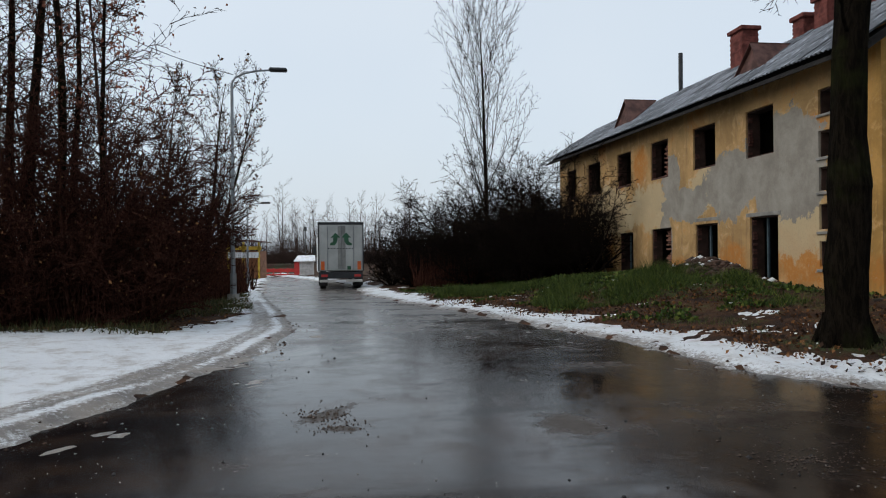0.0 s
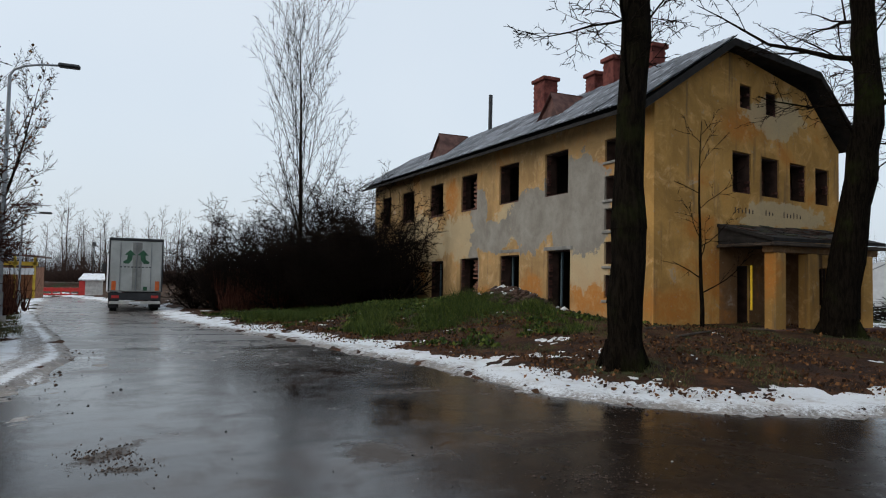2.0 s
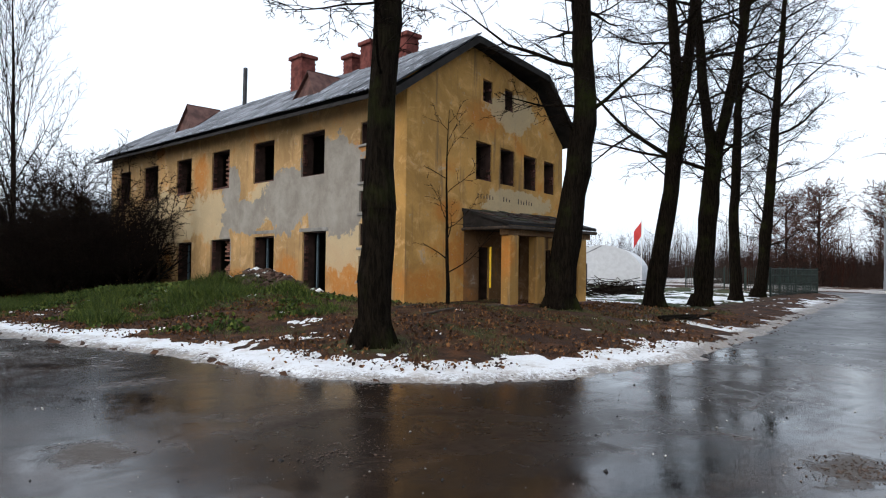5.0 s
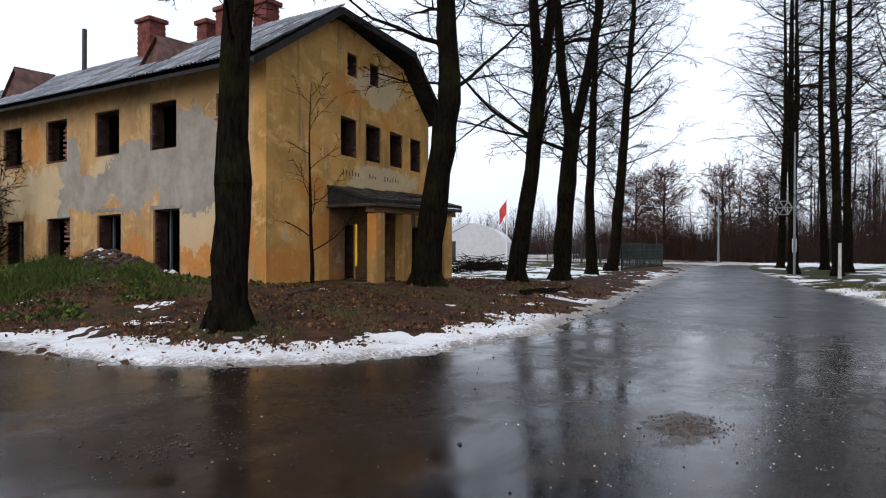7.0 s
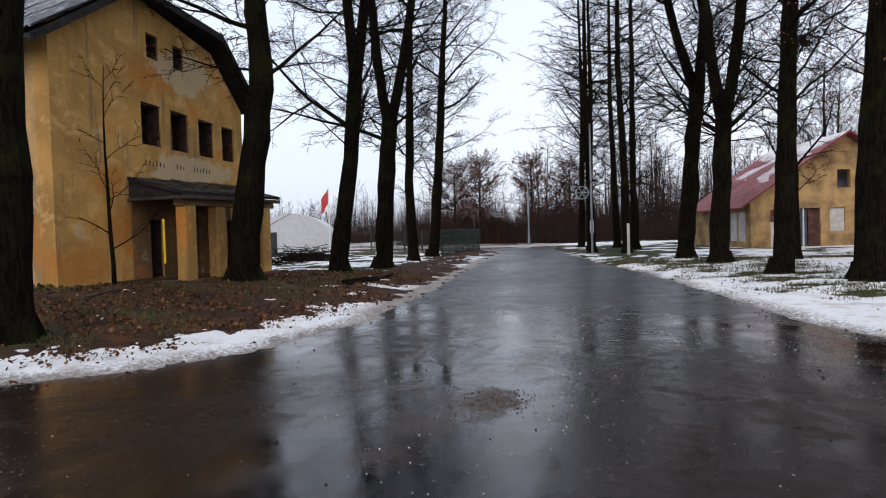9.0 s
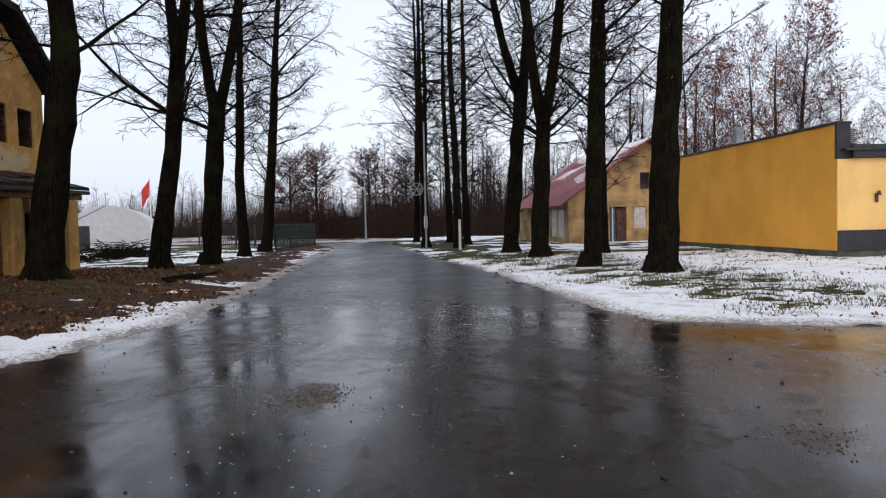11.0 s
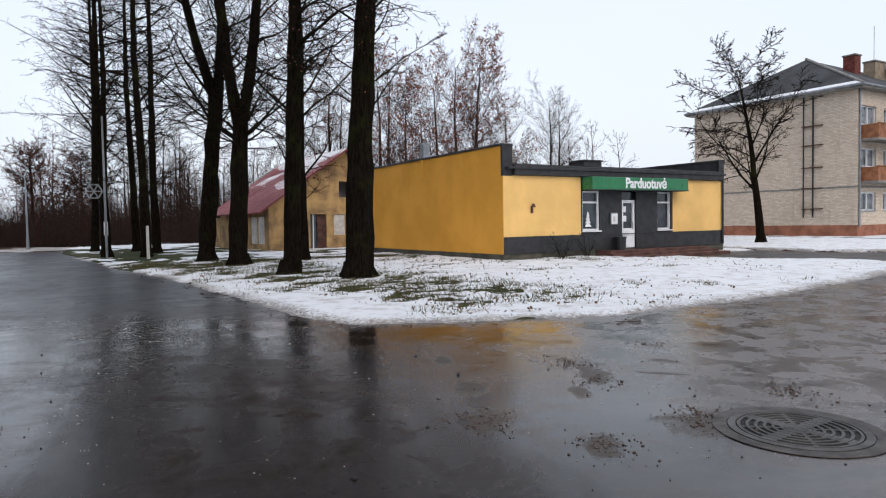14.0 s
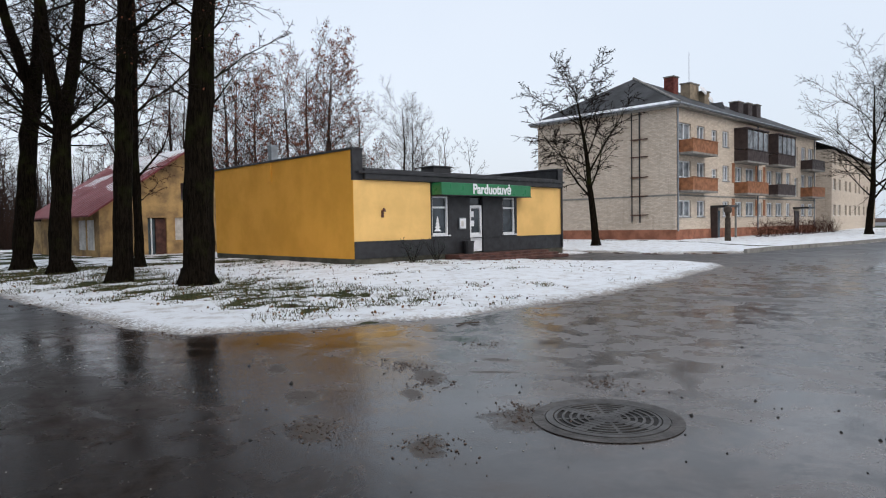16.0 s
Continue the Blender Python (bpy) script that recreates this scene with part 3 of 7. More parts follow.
SPEC = dict(steps=(12, 5, 3, 2, 1), kids=(20, 8, 7, 3), start=(0.3, 0.22, 0.12, 0.1), wobble=(0.035, 0.12, 0.16, 0.2, 0.2), lift=(0.02, 0.05, 0.03, 0.02, 0.0),
            sides=(10, 6, 4, 3, 2), taper=(0.9, 0.88, 0.85, 0.8, 0.6), angle=((35, 65), (25, 55), (25, 60), (25, 60)), reach=(0.3, 0.45, 0.45, 0.5), shrink=(0.55, 0.5, 0.5, 0.4), thin=(0.36, 0.5, 0.5, 0.6), least=0.006)


def follow(rng, out, tips, line, r0, r1, start, kids, spec):
    """A trunk or stem along a bent line, with limbs springing from it above the height start."""
    line = np.array(line, float)
    z = np.linspace(line[0, 2], line[-1, 2], max(4, int((line[-1, 2] - line[0, 2]) / 0.6)))
    pts = np.stack([np.interp(z, line[:, 2], line[:, 0]), np.interp(z, line[:, 2], line[:, 1]), z], 1)
    for _ in range(2):
        pts[1:-1, :2] = pts[1:-1, :2] * 0.5 + (pts[:-2, :2] + pts[2:, :2]) * 0.25
    pts[1:-1, :2] += rng.normal(0, r0 * 0.05, (len(pts) - 2, 2))
    rs = np.linspace(r0, r1, len(pts)) * rng.uniform(0.92, 1.09, len(pts))
    for a, b, ra, rb in zip(pts, pts[1:], rs, rs[1:]):
        out.append((*(a - (b - a) * 0.12), *(b + (b - a) * 0.12), ra + (ra - rb) * 0.12, rb, 10, 0))
    turn, span = rng.uniform(0, 6.28), pts[-1, 2] - start
    for k in range(kids):
        f = (k + rng.uniform(0.1, 0.9)) / kids
        h = start + span * f ** 0.9
        i = int(np.clip(np.searchsorted(z, h) - 1, 0, len(z) - 2))
        turn += 2.4 + rng.normal(0, 0.5)
        a = radians(rng.uniform(*spec["angle"][0]))
        d = np.array([math.cos(turn) * math.sin(a), math.sin(turn) * math.sin(a), math.cos(a)])
        length = spec["limb"] * (0.55 + 0.9 * f if f < 0.4 else 0.91 - 0.75 * (f - 0.4)) * rng.uniform(0.6, 1.25)
        q = pts[i] + (pts[i + 1] - pts[i]) * np.clip((h - z[i]) / (z[i + 1] - z[i]), 0, 1)
        grow(rng, out, tips, q, d, length, max(min(rs[i] * 0.4, length * rng.choice((0.008, 0.01, 0.016))), spec["least"]), 1, spec)


def lined_tree(seed, r, spec, lines, first, kids):
    """A tree of one trunk line and, above it, any number of stems."""
    rng = np.random.default_rng(seed)
    out, tips = [], []
    trunk, stems = lines[0], lines[1:]
    follow(rng, out, tips, trunk, r, r * (0.8 if stems else 0.25), first, kids // 3 if stems else kids, spec)
    for st in stems:
        follow(rng, out, tips, st, r * 0.62, r * 0.2, max(first, st[0][2] + 0.5), kids * 2 // 3, spec)
    return out, tips


def tree_arrays(seed, height, r, spec, lean=(0, 0), stems=1, spread=0.25, flare=True, fork=0.0, lines=None, first=3.5, limbs=36):
    rng = np.random.default_rng(seed)
    out, tips = [], []
    if lines:
        out, tips = lined_tree(seed, r, spec, lines, first, limbs)
        stems = 0
    foot = np.array([0, 0, -0.15])
    if fork:
        p, d = foot, np.array([lean[0], lean[1], 1.0])
        for i in range(6):
            q = p + (d + rng.normal(0, 0.035, 3)) * fork / 6
            out.append((*p, *q, r * (1 - 0.04 * i), r * (1 - 0.04 * (i + 1)), 10, 0))
            p = q
        foot, height = p - (0, 0, 0.1), height - fork
    for k in range(stems):
        a = seed + k * 6.28 / stems
        d = np.array([lean[0], lean[1], 1.0]) + (np.array([math.cos(a), math.sin(a), 0]) * spread * rng.uniform(0.5, 1.3) if stems > 1 else 0)
        o = np.array([math.cos(a), math.sin(a), 0]) * (r * 0.5 if stems > 1 else 0)
        grow(rng, out, tips, (o * 0.3 if fork else o) + foot, d / np.linalg.norm(d), height * (1 if k == 0 else rng.uniform(0.75, 1.0)), r * (0.66 if fork else 1), 0, spec)
    if flare:
        out.append((0, 0, -0.25, 0, 0, 0.45, r * 1.22, r * 1.0, 10, 0))
        for k in range(5):
            a = k * 1.26 + seed
            out.append((math.cos(a) * r * 1.55, math.sin(a) * r * 1.55, -0.2, math.cos(a) * r * 0.6, math.sin(a) * r * 0.6, 0.4, r * 0.2, r * 0.38, 6, 0))
    return np.array(out), np.array(tips)


def leaves(rng, pts, size, droop=0.6):
    """Small folded leaf blades at the points."""
    n = len(pts)
    a = rng.normal(0, 1, (n, 3))
    a[:, 2] -= droop
    a /= np.linalg.norm(a, axis=1, keepdims=True)
    b = np.cross(a, rng.normal(0, 1, (n, 3)))
    b /= np.linalg.norm(b, axis=1, keepdims=True)
    s = size * rng.uniform(0.6, 1.3, (n, 1))
    v = np.stack([pts, pts + a * s * 0.5 + b * s * 0.35, pts + a * s, pts + a * s * 0.5 - b * s * 0.35 + np.cross(a, b) * s * 0.2], 1).reshape(-1, 3)
    i = np.arange(n)[:, None] * 4
    return v, np.concatenate([i + [0, 1, 2], i + [0, 2, 3]])


def make_tree(name, label, at, seed, height, r, spec=SPEC, bark=None, twig=None, lean=(0, 0), stems=1, spread=0.25, leaf=0, leaf_size=0.07, leaf_mat=None, group="", flare=True, low=0.0, turn=0.0, fork=0.0, lines=None, first=3.5, limbs=36):
    segs, tips = tree_arrays(seed, height, r, spec, lean, stems, spread, flare, fork, lines, first, limbs)
    t = thing(name, label, "tree" if "tree" in name or "birch" in name else "shrub", at, turn, group)
    trunk = segs[segs[:, 9] <= 1]
    crown = segs[segs[:, 9] > 1]
    v, f = tubes(trunk[:, :9])
    hang("trunk", from_arrays("trunk", v, f, 3), bark or M_BARK, t, smooth=True)
    if len(crown):
        v, f = tubes(crown[:, :9])
        hang("crown", from_arrays("crown", v, f, 3), twig or M_BARK_S, t)
    if leaf:
        rng = np.random.default_rng(seed + 5)
        src = tips[:, :3][tips[:, 2] > low]
        pts = src[rng.integers(0, len(src), leaf)] + rng.normal(0, 0.06, (leaf, 3))
        v, f = leaves(rng, pts, leaf_size)
        hang("leaves", from_arrays("leaves", v, f, 3), leaf_mat or M_LEAF, t, "a few withered leaves left on the twigs")
    return t

# ---- ground, road and snow ----
LAND_N = ((-9.5, 75), (-4.2, 55), (-0.2, 40), (0.0, 29), (1.25, 22.2), (2.3, 18.8), (3.3, 15.3), (4.35, 12.1), (4.85, 9.1), (5.6, 7.6), (6.9, 6.75), (8.6, 6.3), (11, 6.15), (14.5, 6.6), (19.8, 7.55), (30, 9.5), (42, 11.6), (48, 13.6), (52, 30), (52, 400), (-60, 400))
LAND_W = ((-7.5, 55), (-5.8, 39), (-3.8, 26.3), (-2.1, 17.4), (-1.7, 14.6), (-2.0, 11.6), (-2.7, 9.0), (-3.5, 6.9), (-6.5, 5.0), (-20, 1.0), (-400, -40), (-400, 300), (-30, 300))
WOOD_W = ((-8.2, 55), (-6.2, 36), (-4.3, 24), (-3.3, 18.3), (-4.2, 14.2), (-7.3, 14.4), (-20, 12.0), (-400, 0), (-400, 300), (-30, 300))
LAND_S = ((49.5, 9.3), (40, 6.6), (29.8, 4.0), (22, 1.4), (13.9, -0.7), (11.6, -1.25), (10.5, -1.7), (9.85, -3.1), (9.4, -6.0), (9.9, -9.0), (11.5, -14.1), (13.3, -18.6), (14.4, -20.6), (16.9, -20.9), (19.7, -18.6), (22.8, -18.0), (24.6, -24.5), (42, -21), (300, -10), (300, 40))
LAND_A = ((26, -24.6), (20.8, -25.4), (18.6, -28.4), (19.4, -32), (20.3, -42), (22.0, -52), (26, -75), (40, -130), (300, -130), (300, -26))

LAND_E = ((58, -20), (56, 2), (55, 13), (57, 40), (300, 80), (300, -22))


def inside(poly, x, y):
    """Signed distance to a polygon's edge, positive within."""
    x, y = np.asarray(x, float), np.asarray(y, float)
    best, odd = np.full(x.shape, 1e9), np.zeros(x.shape, bool)
    for (ax, ay), (bx, by) in zip(poly, poly[1:] + poly[:1]):
        dx, dy = bx - ax, by - ay
        t = np.clip(((x - ax) * dx + (y - ay) * dy) / (dx * dx + dy * dy), 0, 1)
        best = np.minimum(best, np.hypot(x - ax - t * dx, y - ay - t * dy))
        cross = (ay > y) != (by > y)
        odd ^= cross & (x < ax + (y - ay) * dx / np.where(abs(dy) < 1e-9, 1e-9, dy))
    return np.where(odd, best, -best)


def step(a, b, v):
    t = np.clip((v - a) / (b - a), 0, 1)
    return t * t * (3 - 2 * t)


RNG = np.random.default_rng(3)
WAVES = [(RNG.normal(0, 1, 2) * f, RNG.uniform(0, 6.28), f ** -0.8) for f in (0.35, 0.35, 0.6, 0.6, 0.9, 1.3, 1.3, 1.9, 2.6, 3.6, 3.6, 5.0, 5.0, 7.0, 7.0, 9.0, 11.0, 14.0)]


def rough_noise(x, y, k=1.0, lo=0):
    """A sum of waves about 0, from -1 to 1 or so."""
    s, w = 0, 0
    for v, ph, amp in WAVES[lo:]:
        s, w = s + amp * np.sin(k * (v[0] * x + v[1] * y) + ph + 1.7 * np.sin(k * (v[1] * x - v[0] * y) * 0.63 + ph)), w + amp * 0.5
    return s / w


def fall(x, y):
    """The road drops gently towards the north."""
    return -0.45 * step(18, 42, y) * step(20, 5, x) - 0.35 * step(45, 75, y) * step(20, 5, x)


def height(x, y):
    n, w, s, a = (inside(p, x, y) for p in (LAND_N, LAND_W, LAND_S, LAND_A))
    z = fall(x, y) - 0.06
    bump = 0.02 * rough_noise(x, y, 1.0, 4)
    lumps = 0.2 * np.exp(-(((x - 8.4) / 2.6) ** 4 + ((y - 21.5) / 6.0) ** 4)) * rough_noise(x, y, 0.8, 4)
    up_n = 0.05 + 0.1 * step(0.2, 1.6, n) + 0.42 * step(1.0, 6.0, n) * step(4, 8, x) * step(40, 15, y) * step(24, 16, x) + 0.06 * step(0.2, 1.2, n) * step(9, 12, x) * rough_noise(x, y, 0.8)
    mound = 0.42 * np.exp(-(((x - 9.2) / 1.5) ** 2 + ((y - 20.0) / 4.2) ** 2)) + 0.2 * np.exp(-(((x - 6.8) / 1.6) ** 2 + ((y - 22.0) / 4.5) ** 2))
    z = np.where(n > -0.3, np.maximum(z, fall(x, y) + (up_n + mound + lumps + bump) * step(-0.25, 0.15, n) - 0.06 * step(0.15, -0.25, n)), z)
    z = np.where(w > -0.3, np.maximum(z, fall(x, y) + (0.05 + 0.1 * step(1.5, 4, w) + bump) * step(-0.25, 0.15, w) - 0.06 * step(0.15, -0.25, w)), z)
    z = np.where(s > -0.3, np.maximum(z, (0.04 + 0.1 * step(0.5, 5, s) + bump) * step(-0.25, 0.15, s) - 0.06 * step(0.15, -0.25, s)), z)
    z = np.where(a > -0.3, np.maximum(z, (0.1 + 0.2 * step(0.5, 8, a) + bump) * step(-0.25, 0.05, a) - 0.06 * step(0.05, -0.25, a)), z)
    e = inside(LAND_E, x, y)
    z = np.where(e > -0.3, np.maximum(z, (0.12 + bump) * step(-0.25, 0.15, e) - 0.06 * step(0.15, -0.25, e)), z)
    return z


def ground_z(x, y):
    return float(height(np.array([x]), np.array([y]))[0])


def spread_coords(lo, hi, fine, far):
    mid = list(np.arange(lo, hi + fine / 2, fine))
    a, b, st = [], [], fine
    while mid[0] - sum(a) > -far:
        st *= 1.25
        a.append(st)
    st = fine
    while mid[-1] + sum(b) < far:
        st *= 1.25
        b.append(st)
    return np.concatenate([mid[0] - np.cumsum(a)[::-1], mid, mid[-1] + np.cumsum(b)])


def sheet(name, xs, ys, zfun, material, keep=None, attr=None, smooth=True):
    X, Y = np.meshgrid(xs, ys)
    Z = zfun(X, Y)
    nx, ny = len(xs), len(ys)
    idx = np.arange(nx * ny).reshape(ny, nx)
    q = np.stack([idx[:-1, :-1], idx[:-1, 1:], idx[1:, 1:], idx[1:, :-1]], -1).reshape(-1, 4)
    if keep is not None:
        k = keep(X, Y).ravel()
        q = q[k[q].any(1)]
        used = np.unique(q)
        remap = np.zeros(nx * ny, int)
        remap[used] = np.arange(len(used))
        q = remap[q]
    else:
        used = np.arange(nx * ny)
    v = np.stack([X.ravel()[used], Y.ravel()[used], Z.ravel()[used]], 1)
    me = from_arrays(name, v, q, 4)
    if attr:
        at = me.attributes.new(attr[0], "FLOAT", "POINT")
        at.data.foreach_set("value", attr[1](v[:, 0], v[:, 1]).astype(np.float32))
    return hang(name, me, material, None, "", smooth)


def grassiness(x, y):
    n, s, a = inside(LAND_N, x, y), inside(LAND_S, x, y), inside(LAND_A, x, y)
    g = 0.95 * np.exp(-(((x - 8.6) / 2.6) ** 4 + ((y - 21.5) / 6.0) ** 4)) + 0.6 * step(0.8, 1.6, n) * step(20, 24, y) * step(11, 8, x) * step(34, 28, y)
    g = np.maximum(g, 0.4 * step(0.8, 2.5, n))
    for tx, ty in ((6.9, 9.75), (14.4, 11.25), (20.0, 11.5)):
        g = np.maximum(g, 0.62 * np.exp(-((x - tx) ** 2 + (y - ty) ** 2) / 2.2))
    g = np.maximum(g, 0.75 * step(17, 22, x) * step(2.2, 4.0, n))
    g = np.maximum(g, np.where((s > 0) | (a > 0), 0.8, 0))
    g = np.maximum(g, 0.6 * (inside(LAND_W, x, y) > 0) * step(-3.5, -1.0, inside(LAND_W, x, y) * -1.0) * step(16, 20, y))
    return g


def snow_depth(x, y):
    """How thick the snow lies; below zero there is none."""
    n, w, s, a = (inside(p, x, y) for p in (LAND_N, LAND_W, LAND_S, LAND_A))
    wood = inside(WOOD_W, x, y)
    r = rough_noise(x, y, 1.0)
    fine = 0.6 * rough_noise(x, y, 1.0, 7) + 0.75 * rough_noise(x, y, 2.6, 8)
    wide = np.where(x > 9, 1.25 - 0.55 * step(9, 15, x), 1.5)
    dn = np.minimum(n + 0.18, (wide - n) * 0.7) * 0.2 + 0.05 * r + 0.05 * fine - 0.02 - 0.03 * step(0.9, 2.5, n)
    patch = np.where((n > 0.8) & (n < 5.5), 0.07 * r + 0.11 * fine - 0.085 - 0.02 * step(1.5, 5.0, n), -1)
    field = np.where((n > 3) & (x > 22), 0.12 * r + 0.05 * fine - 0.015, -1)
    dn = np.where(n > -0.4, np.maximum(np.maximum(dn, patch), field), -1)
    dw = np.where(w > -0.3, np.minimum(w + 0.1, (-wood + 0.3) * 0.6) * 0.2 + 0.05 * r + 0.04 * fine, -1)
    drift = np.where((w < -0.25) & (w > -1.1) & (y > 6), 0.02 - 0.1 * abs(w + 0.7) + 0.07 * fine - 0.06, -1)
    row = step(3.3, 1.0, abs(y - (-4.5 + 0.33 * (x - 14)))) * step(9, 13, x)
    ds = np.where(s > -0.3, np.minimum(s * 0.35 + 0.03, 0.11) + 0.035 * r + 0.03 * fine - row * (0.085 + 0.05 * r - 0.06 * fine) - step(25, 30, x) * step(-12, -8, y) * (0.1 - 0.09 * r - 0.05 * fine), -1)
    da = np.where(a > -0.3, np.minimum(a * 0.3 + 0.02, 0.09) + 0.05 * r + 0.03 * fine, -1)
    e = inside(LAND_E, x, y)
    de = np.where(e > -0.3, np.minimum(e * 0.3 + 0.02, 0.08) - 0.05 * step(3, 6, e) + 0.08 * r, -1)
    return np.maximum.reduce([dn, dw, drift, ds, da, de])


def snow_z(x, y):
    d = snow_depth(x, y)
    base = np.maximum(height(x, y), fall(x, y))
    return base + np.clip(d, -0.05, 0.09) * 0.3 + 0.012 * rough_noise(x, y, 2.6, 6) * step(0.02, 0.07, d) - 0.003


def snow_dirt(x, y):
    n, w, s, a = (inside(p, x, y) for p in (LAND_N, LAND_W, LAND_S, LAND_A))
    edge = np.maximum.reduce([n, w, s, a])
    thin = step(0.05, -0.02, snow_depth(x, y))
    return np.clip(0.85 * step(0.75, -0.25, edge + 0.25 * rough_noise(x, y, 1.0, 5)) + 0.8 * (np.exp(-(((w - 0.7) / 0.2) ** 2)) + (0.25 + 0.5 * np.sin(w * 17 + 2.5 * rough_noise(x, y, 0.5))) * step(0.75, 0.45, w)) * (y < 24) * (w > -1.5) + 0.55 * thin + 0.55 * step(9, 14, x) * (n > -0.5) * step(1.2, 0.2, n), 0, 1)


GX, GY = spread_coords(-14, 44, 0.3, 1800), spread_coords(-46, 46, 0.3, 1800)
ground = sheet("ground", GX, GY, height, M_GROUND, attr=("grass", grassiness))
tagged(ground, "brown leaf-strewn winter ground with green grass patches", "ground", kind="structure")
road = sheet("road", spread_coords(-20, 60, 1.0, 200), spread_coords(-60, 60, 1.0, 200), lambda x, y: fall(x, y), M_ASPHALT)
tagged(road, "wet dark asphalt road junction with muddy puddles", "road", kind="structure")
SX, SY = np.arange(-12, 34, 0.115), np.arange(-34, 34, 0.115)
snow = sheet("snow", SX, SY, snow_z, M_SNOW, keep=lambda x, y: snow_depth(x, y) > -0.03, attr=("dirt", snow_dirt))
tagged(snow, "thin patchy old snow along the road verges", "snow", kind="stuff")
far_snow = sheet("snow", np.arange(34, 110, 0.7), np.arange(-90, 90, 0.7), snow_z, M_SNOW, keep=lambda x, y: snow_depth(x, y) > -0.03, attr=("dirt", snow_dirt))
tagged(far_snow, "patchy snow over the distant grass fields", "snow", kind="stuff")
far_snow2 = sheet("snow", np.arange(-14, 34, 0.5), np.concatenate([np.arange(-95, -34, 0.5)]), snow_z, M_SNOW, keep=lambda x, y: snow_depth(x, y) > -0.03, attr=("dirt", snow_dirt))
tagged(far_snow2, "patchy snow on the lawns beside the flats", "snow", kind="stuff")
far_snow3 = sheet("snow", np.arange(-16, 34, 0.5), np.arange(34, 80, 0.5), snow_z, M_SNOW, keep=lambda x, y: snow_depth(x, y) > -0.03, attr=("dirt", snow_dirt))
tagged(far_snow3, "patchy snow beside the road to the north", "snow", kind="stuff")

# ---- the derelict two-storey house ----
FX, GY0 = 11.1, 13.8
LEN_F, LEN_G = 23.0, 6.9


def skew_f(u, z):
    """Sagging of the long front: u metres from the corner."""
    return z + (u - 3.7) * (-0.0185 + (z - 2.58) * 0.0112)


def skew_g(u, z):
    return z - (u - 2.7) * 0.02 * (z - 2.0)


def gable_top(u):
    x = FX + u
    pts = ((10.3, 5.75), (13.5, 7.95), (16.6, 7.45), (18.3, 5.6))
    for (x0, z0), (x1, z1) in zip(pts, pts[1:]):
        if x0 <= x <= x1:
            return z0 + (z1 - z0) * (x - x0) / (x1 - x0)
    return 5.75


F_UP = [(3.78, 5.08, 4.30, 5.66), (6.75, 8.16, 4.33, 5.68), (9.98, 11.44, 4.33, 5.68), (13.3, 14.78, 4.33, 5.66), (16.8, 18.5, 4.32, 5.66), (20.2, 21.7, 4.32, 5.66)]
F_LOW = [(3.62, 4.92, 0.62, 2.58), (6.66, 8.04, 0.75, 2.55), (9.78, 11.42, 1.02, 2.57), (13.14, 14.56, 1.02, 2.57), (16.7, 18.25, 1.02, 2.57), (20.2, 21.6, 1.02, 2.57)]
F_STAIR = [(1.32, 2.0, z0, z1) for z0, z1 in ((4.97, 5.62), (3.9, 4.56), (3.04, 3.64), (2.06, 2.7), (1.12, 1.76))]
G_UP = [(2.67, 3.36, 4.1, 5.22), (3.75, 4.43, 4.1, 5.22), (4.86, 5.51, 4.1, 5.22), (5.9, 6.48, 4.1, 5.22)]
G_ATTIC = [(2.94, 3.37, 6.45, 7.11), (3.92, 4.34, 6.45, 7.11)]
G_LOW = [(2.83, 3.27, 0.55, 2.15), (5.93, 6.36, 0.98, 2.15)]

house = thing("derelict_house", "abandoned two-storey house with peeling ochre plaster and empty windows", "house")
front = part("wall", wall(LEN_F, (-0.4, 6.45), F_UP + F_LOW + F_STAIR + [(-1.0, 0.45, -1.0, 7.0)], 0.45, skew_f), M_OCHRE, house, "long front wall, ochre plaster with bare grey patches")
front.data.transform(pose(FX, GY0, 0, 0, 0, 90) @ Matrix.Diagonal((1, -1, 1, 1)))
front.data.flip_normals()
end = part("wall", wall(LEN_G, (-0.4, 8.3), G_UP + G_ATTIC + G_LOW, 0.45, skew_g, (gable_top, (2.4, 5.5))), M_OCHRE_END, house, "end wall with four square upper windows")
end.data.transform(pose(FX, GY0, 0))
back = part("wall", box(FX + LEN_G - 0.45, FX + LEN_G, GY0 + 0.45, GY0 + LEN_F, -0.4, 5.4), M_OCHRE_END, house)
far_end = part("wall", box(FX + 0.45, FX + LEN_G - 0.45, GY0 + LEN_F - 0.4, GY0 + LEN_F, -0.4, 6.2), M_OCHRE_END, house)
# unseen floors and dividers added, near black, so the openings look unlit
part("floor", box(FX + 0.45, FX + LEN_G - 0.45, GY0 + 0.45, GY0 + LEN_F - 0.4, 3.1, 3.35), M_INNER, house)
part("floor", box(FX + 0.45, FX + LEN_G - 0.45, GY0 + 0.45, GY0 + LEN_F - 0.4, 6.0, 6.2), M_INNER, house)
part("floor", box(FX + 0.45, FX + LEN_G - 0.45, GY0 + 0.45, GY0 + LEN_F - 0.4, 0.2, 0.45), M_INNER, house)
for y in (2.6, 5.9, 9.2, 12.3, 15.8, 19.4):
    part("shade_partition", box(FX + 0.45, FX + LEN_G - 0.45, GY0 + y, GY0 + y + 0.15, 0.45, 3.1), M_INNER, house)
    part("shade_partition", box(FX + 0.45, FX + LEN_G - 0.45, GY0 + y, GY0 + y + 0.15, 3.35, 6.0), M_INNER, house)
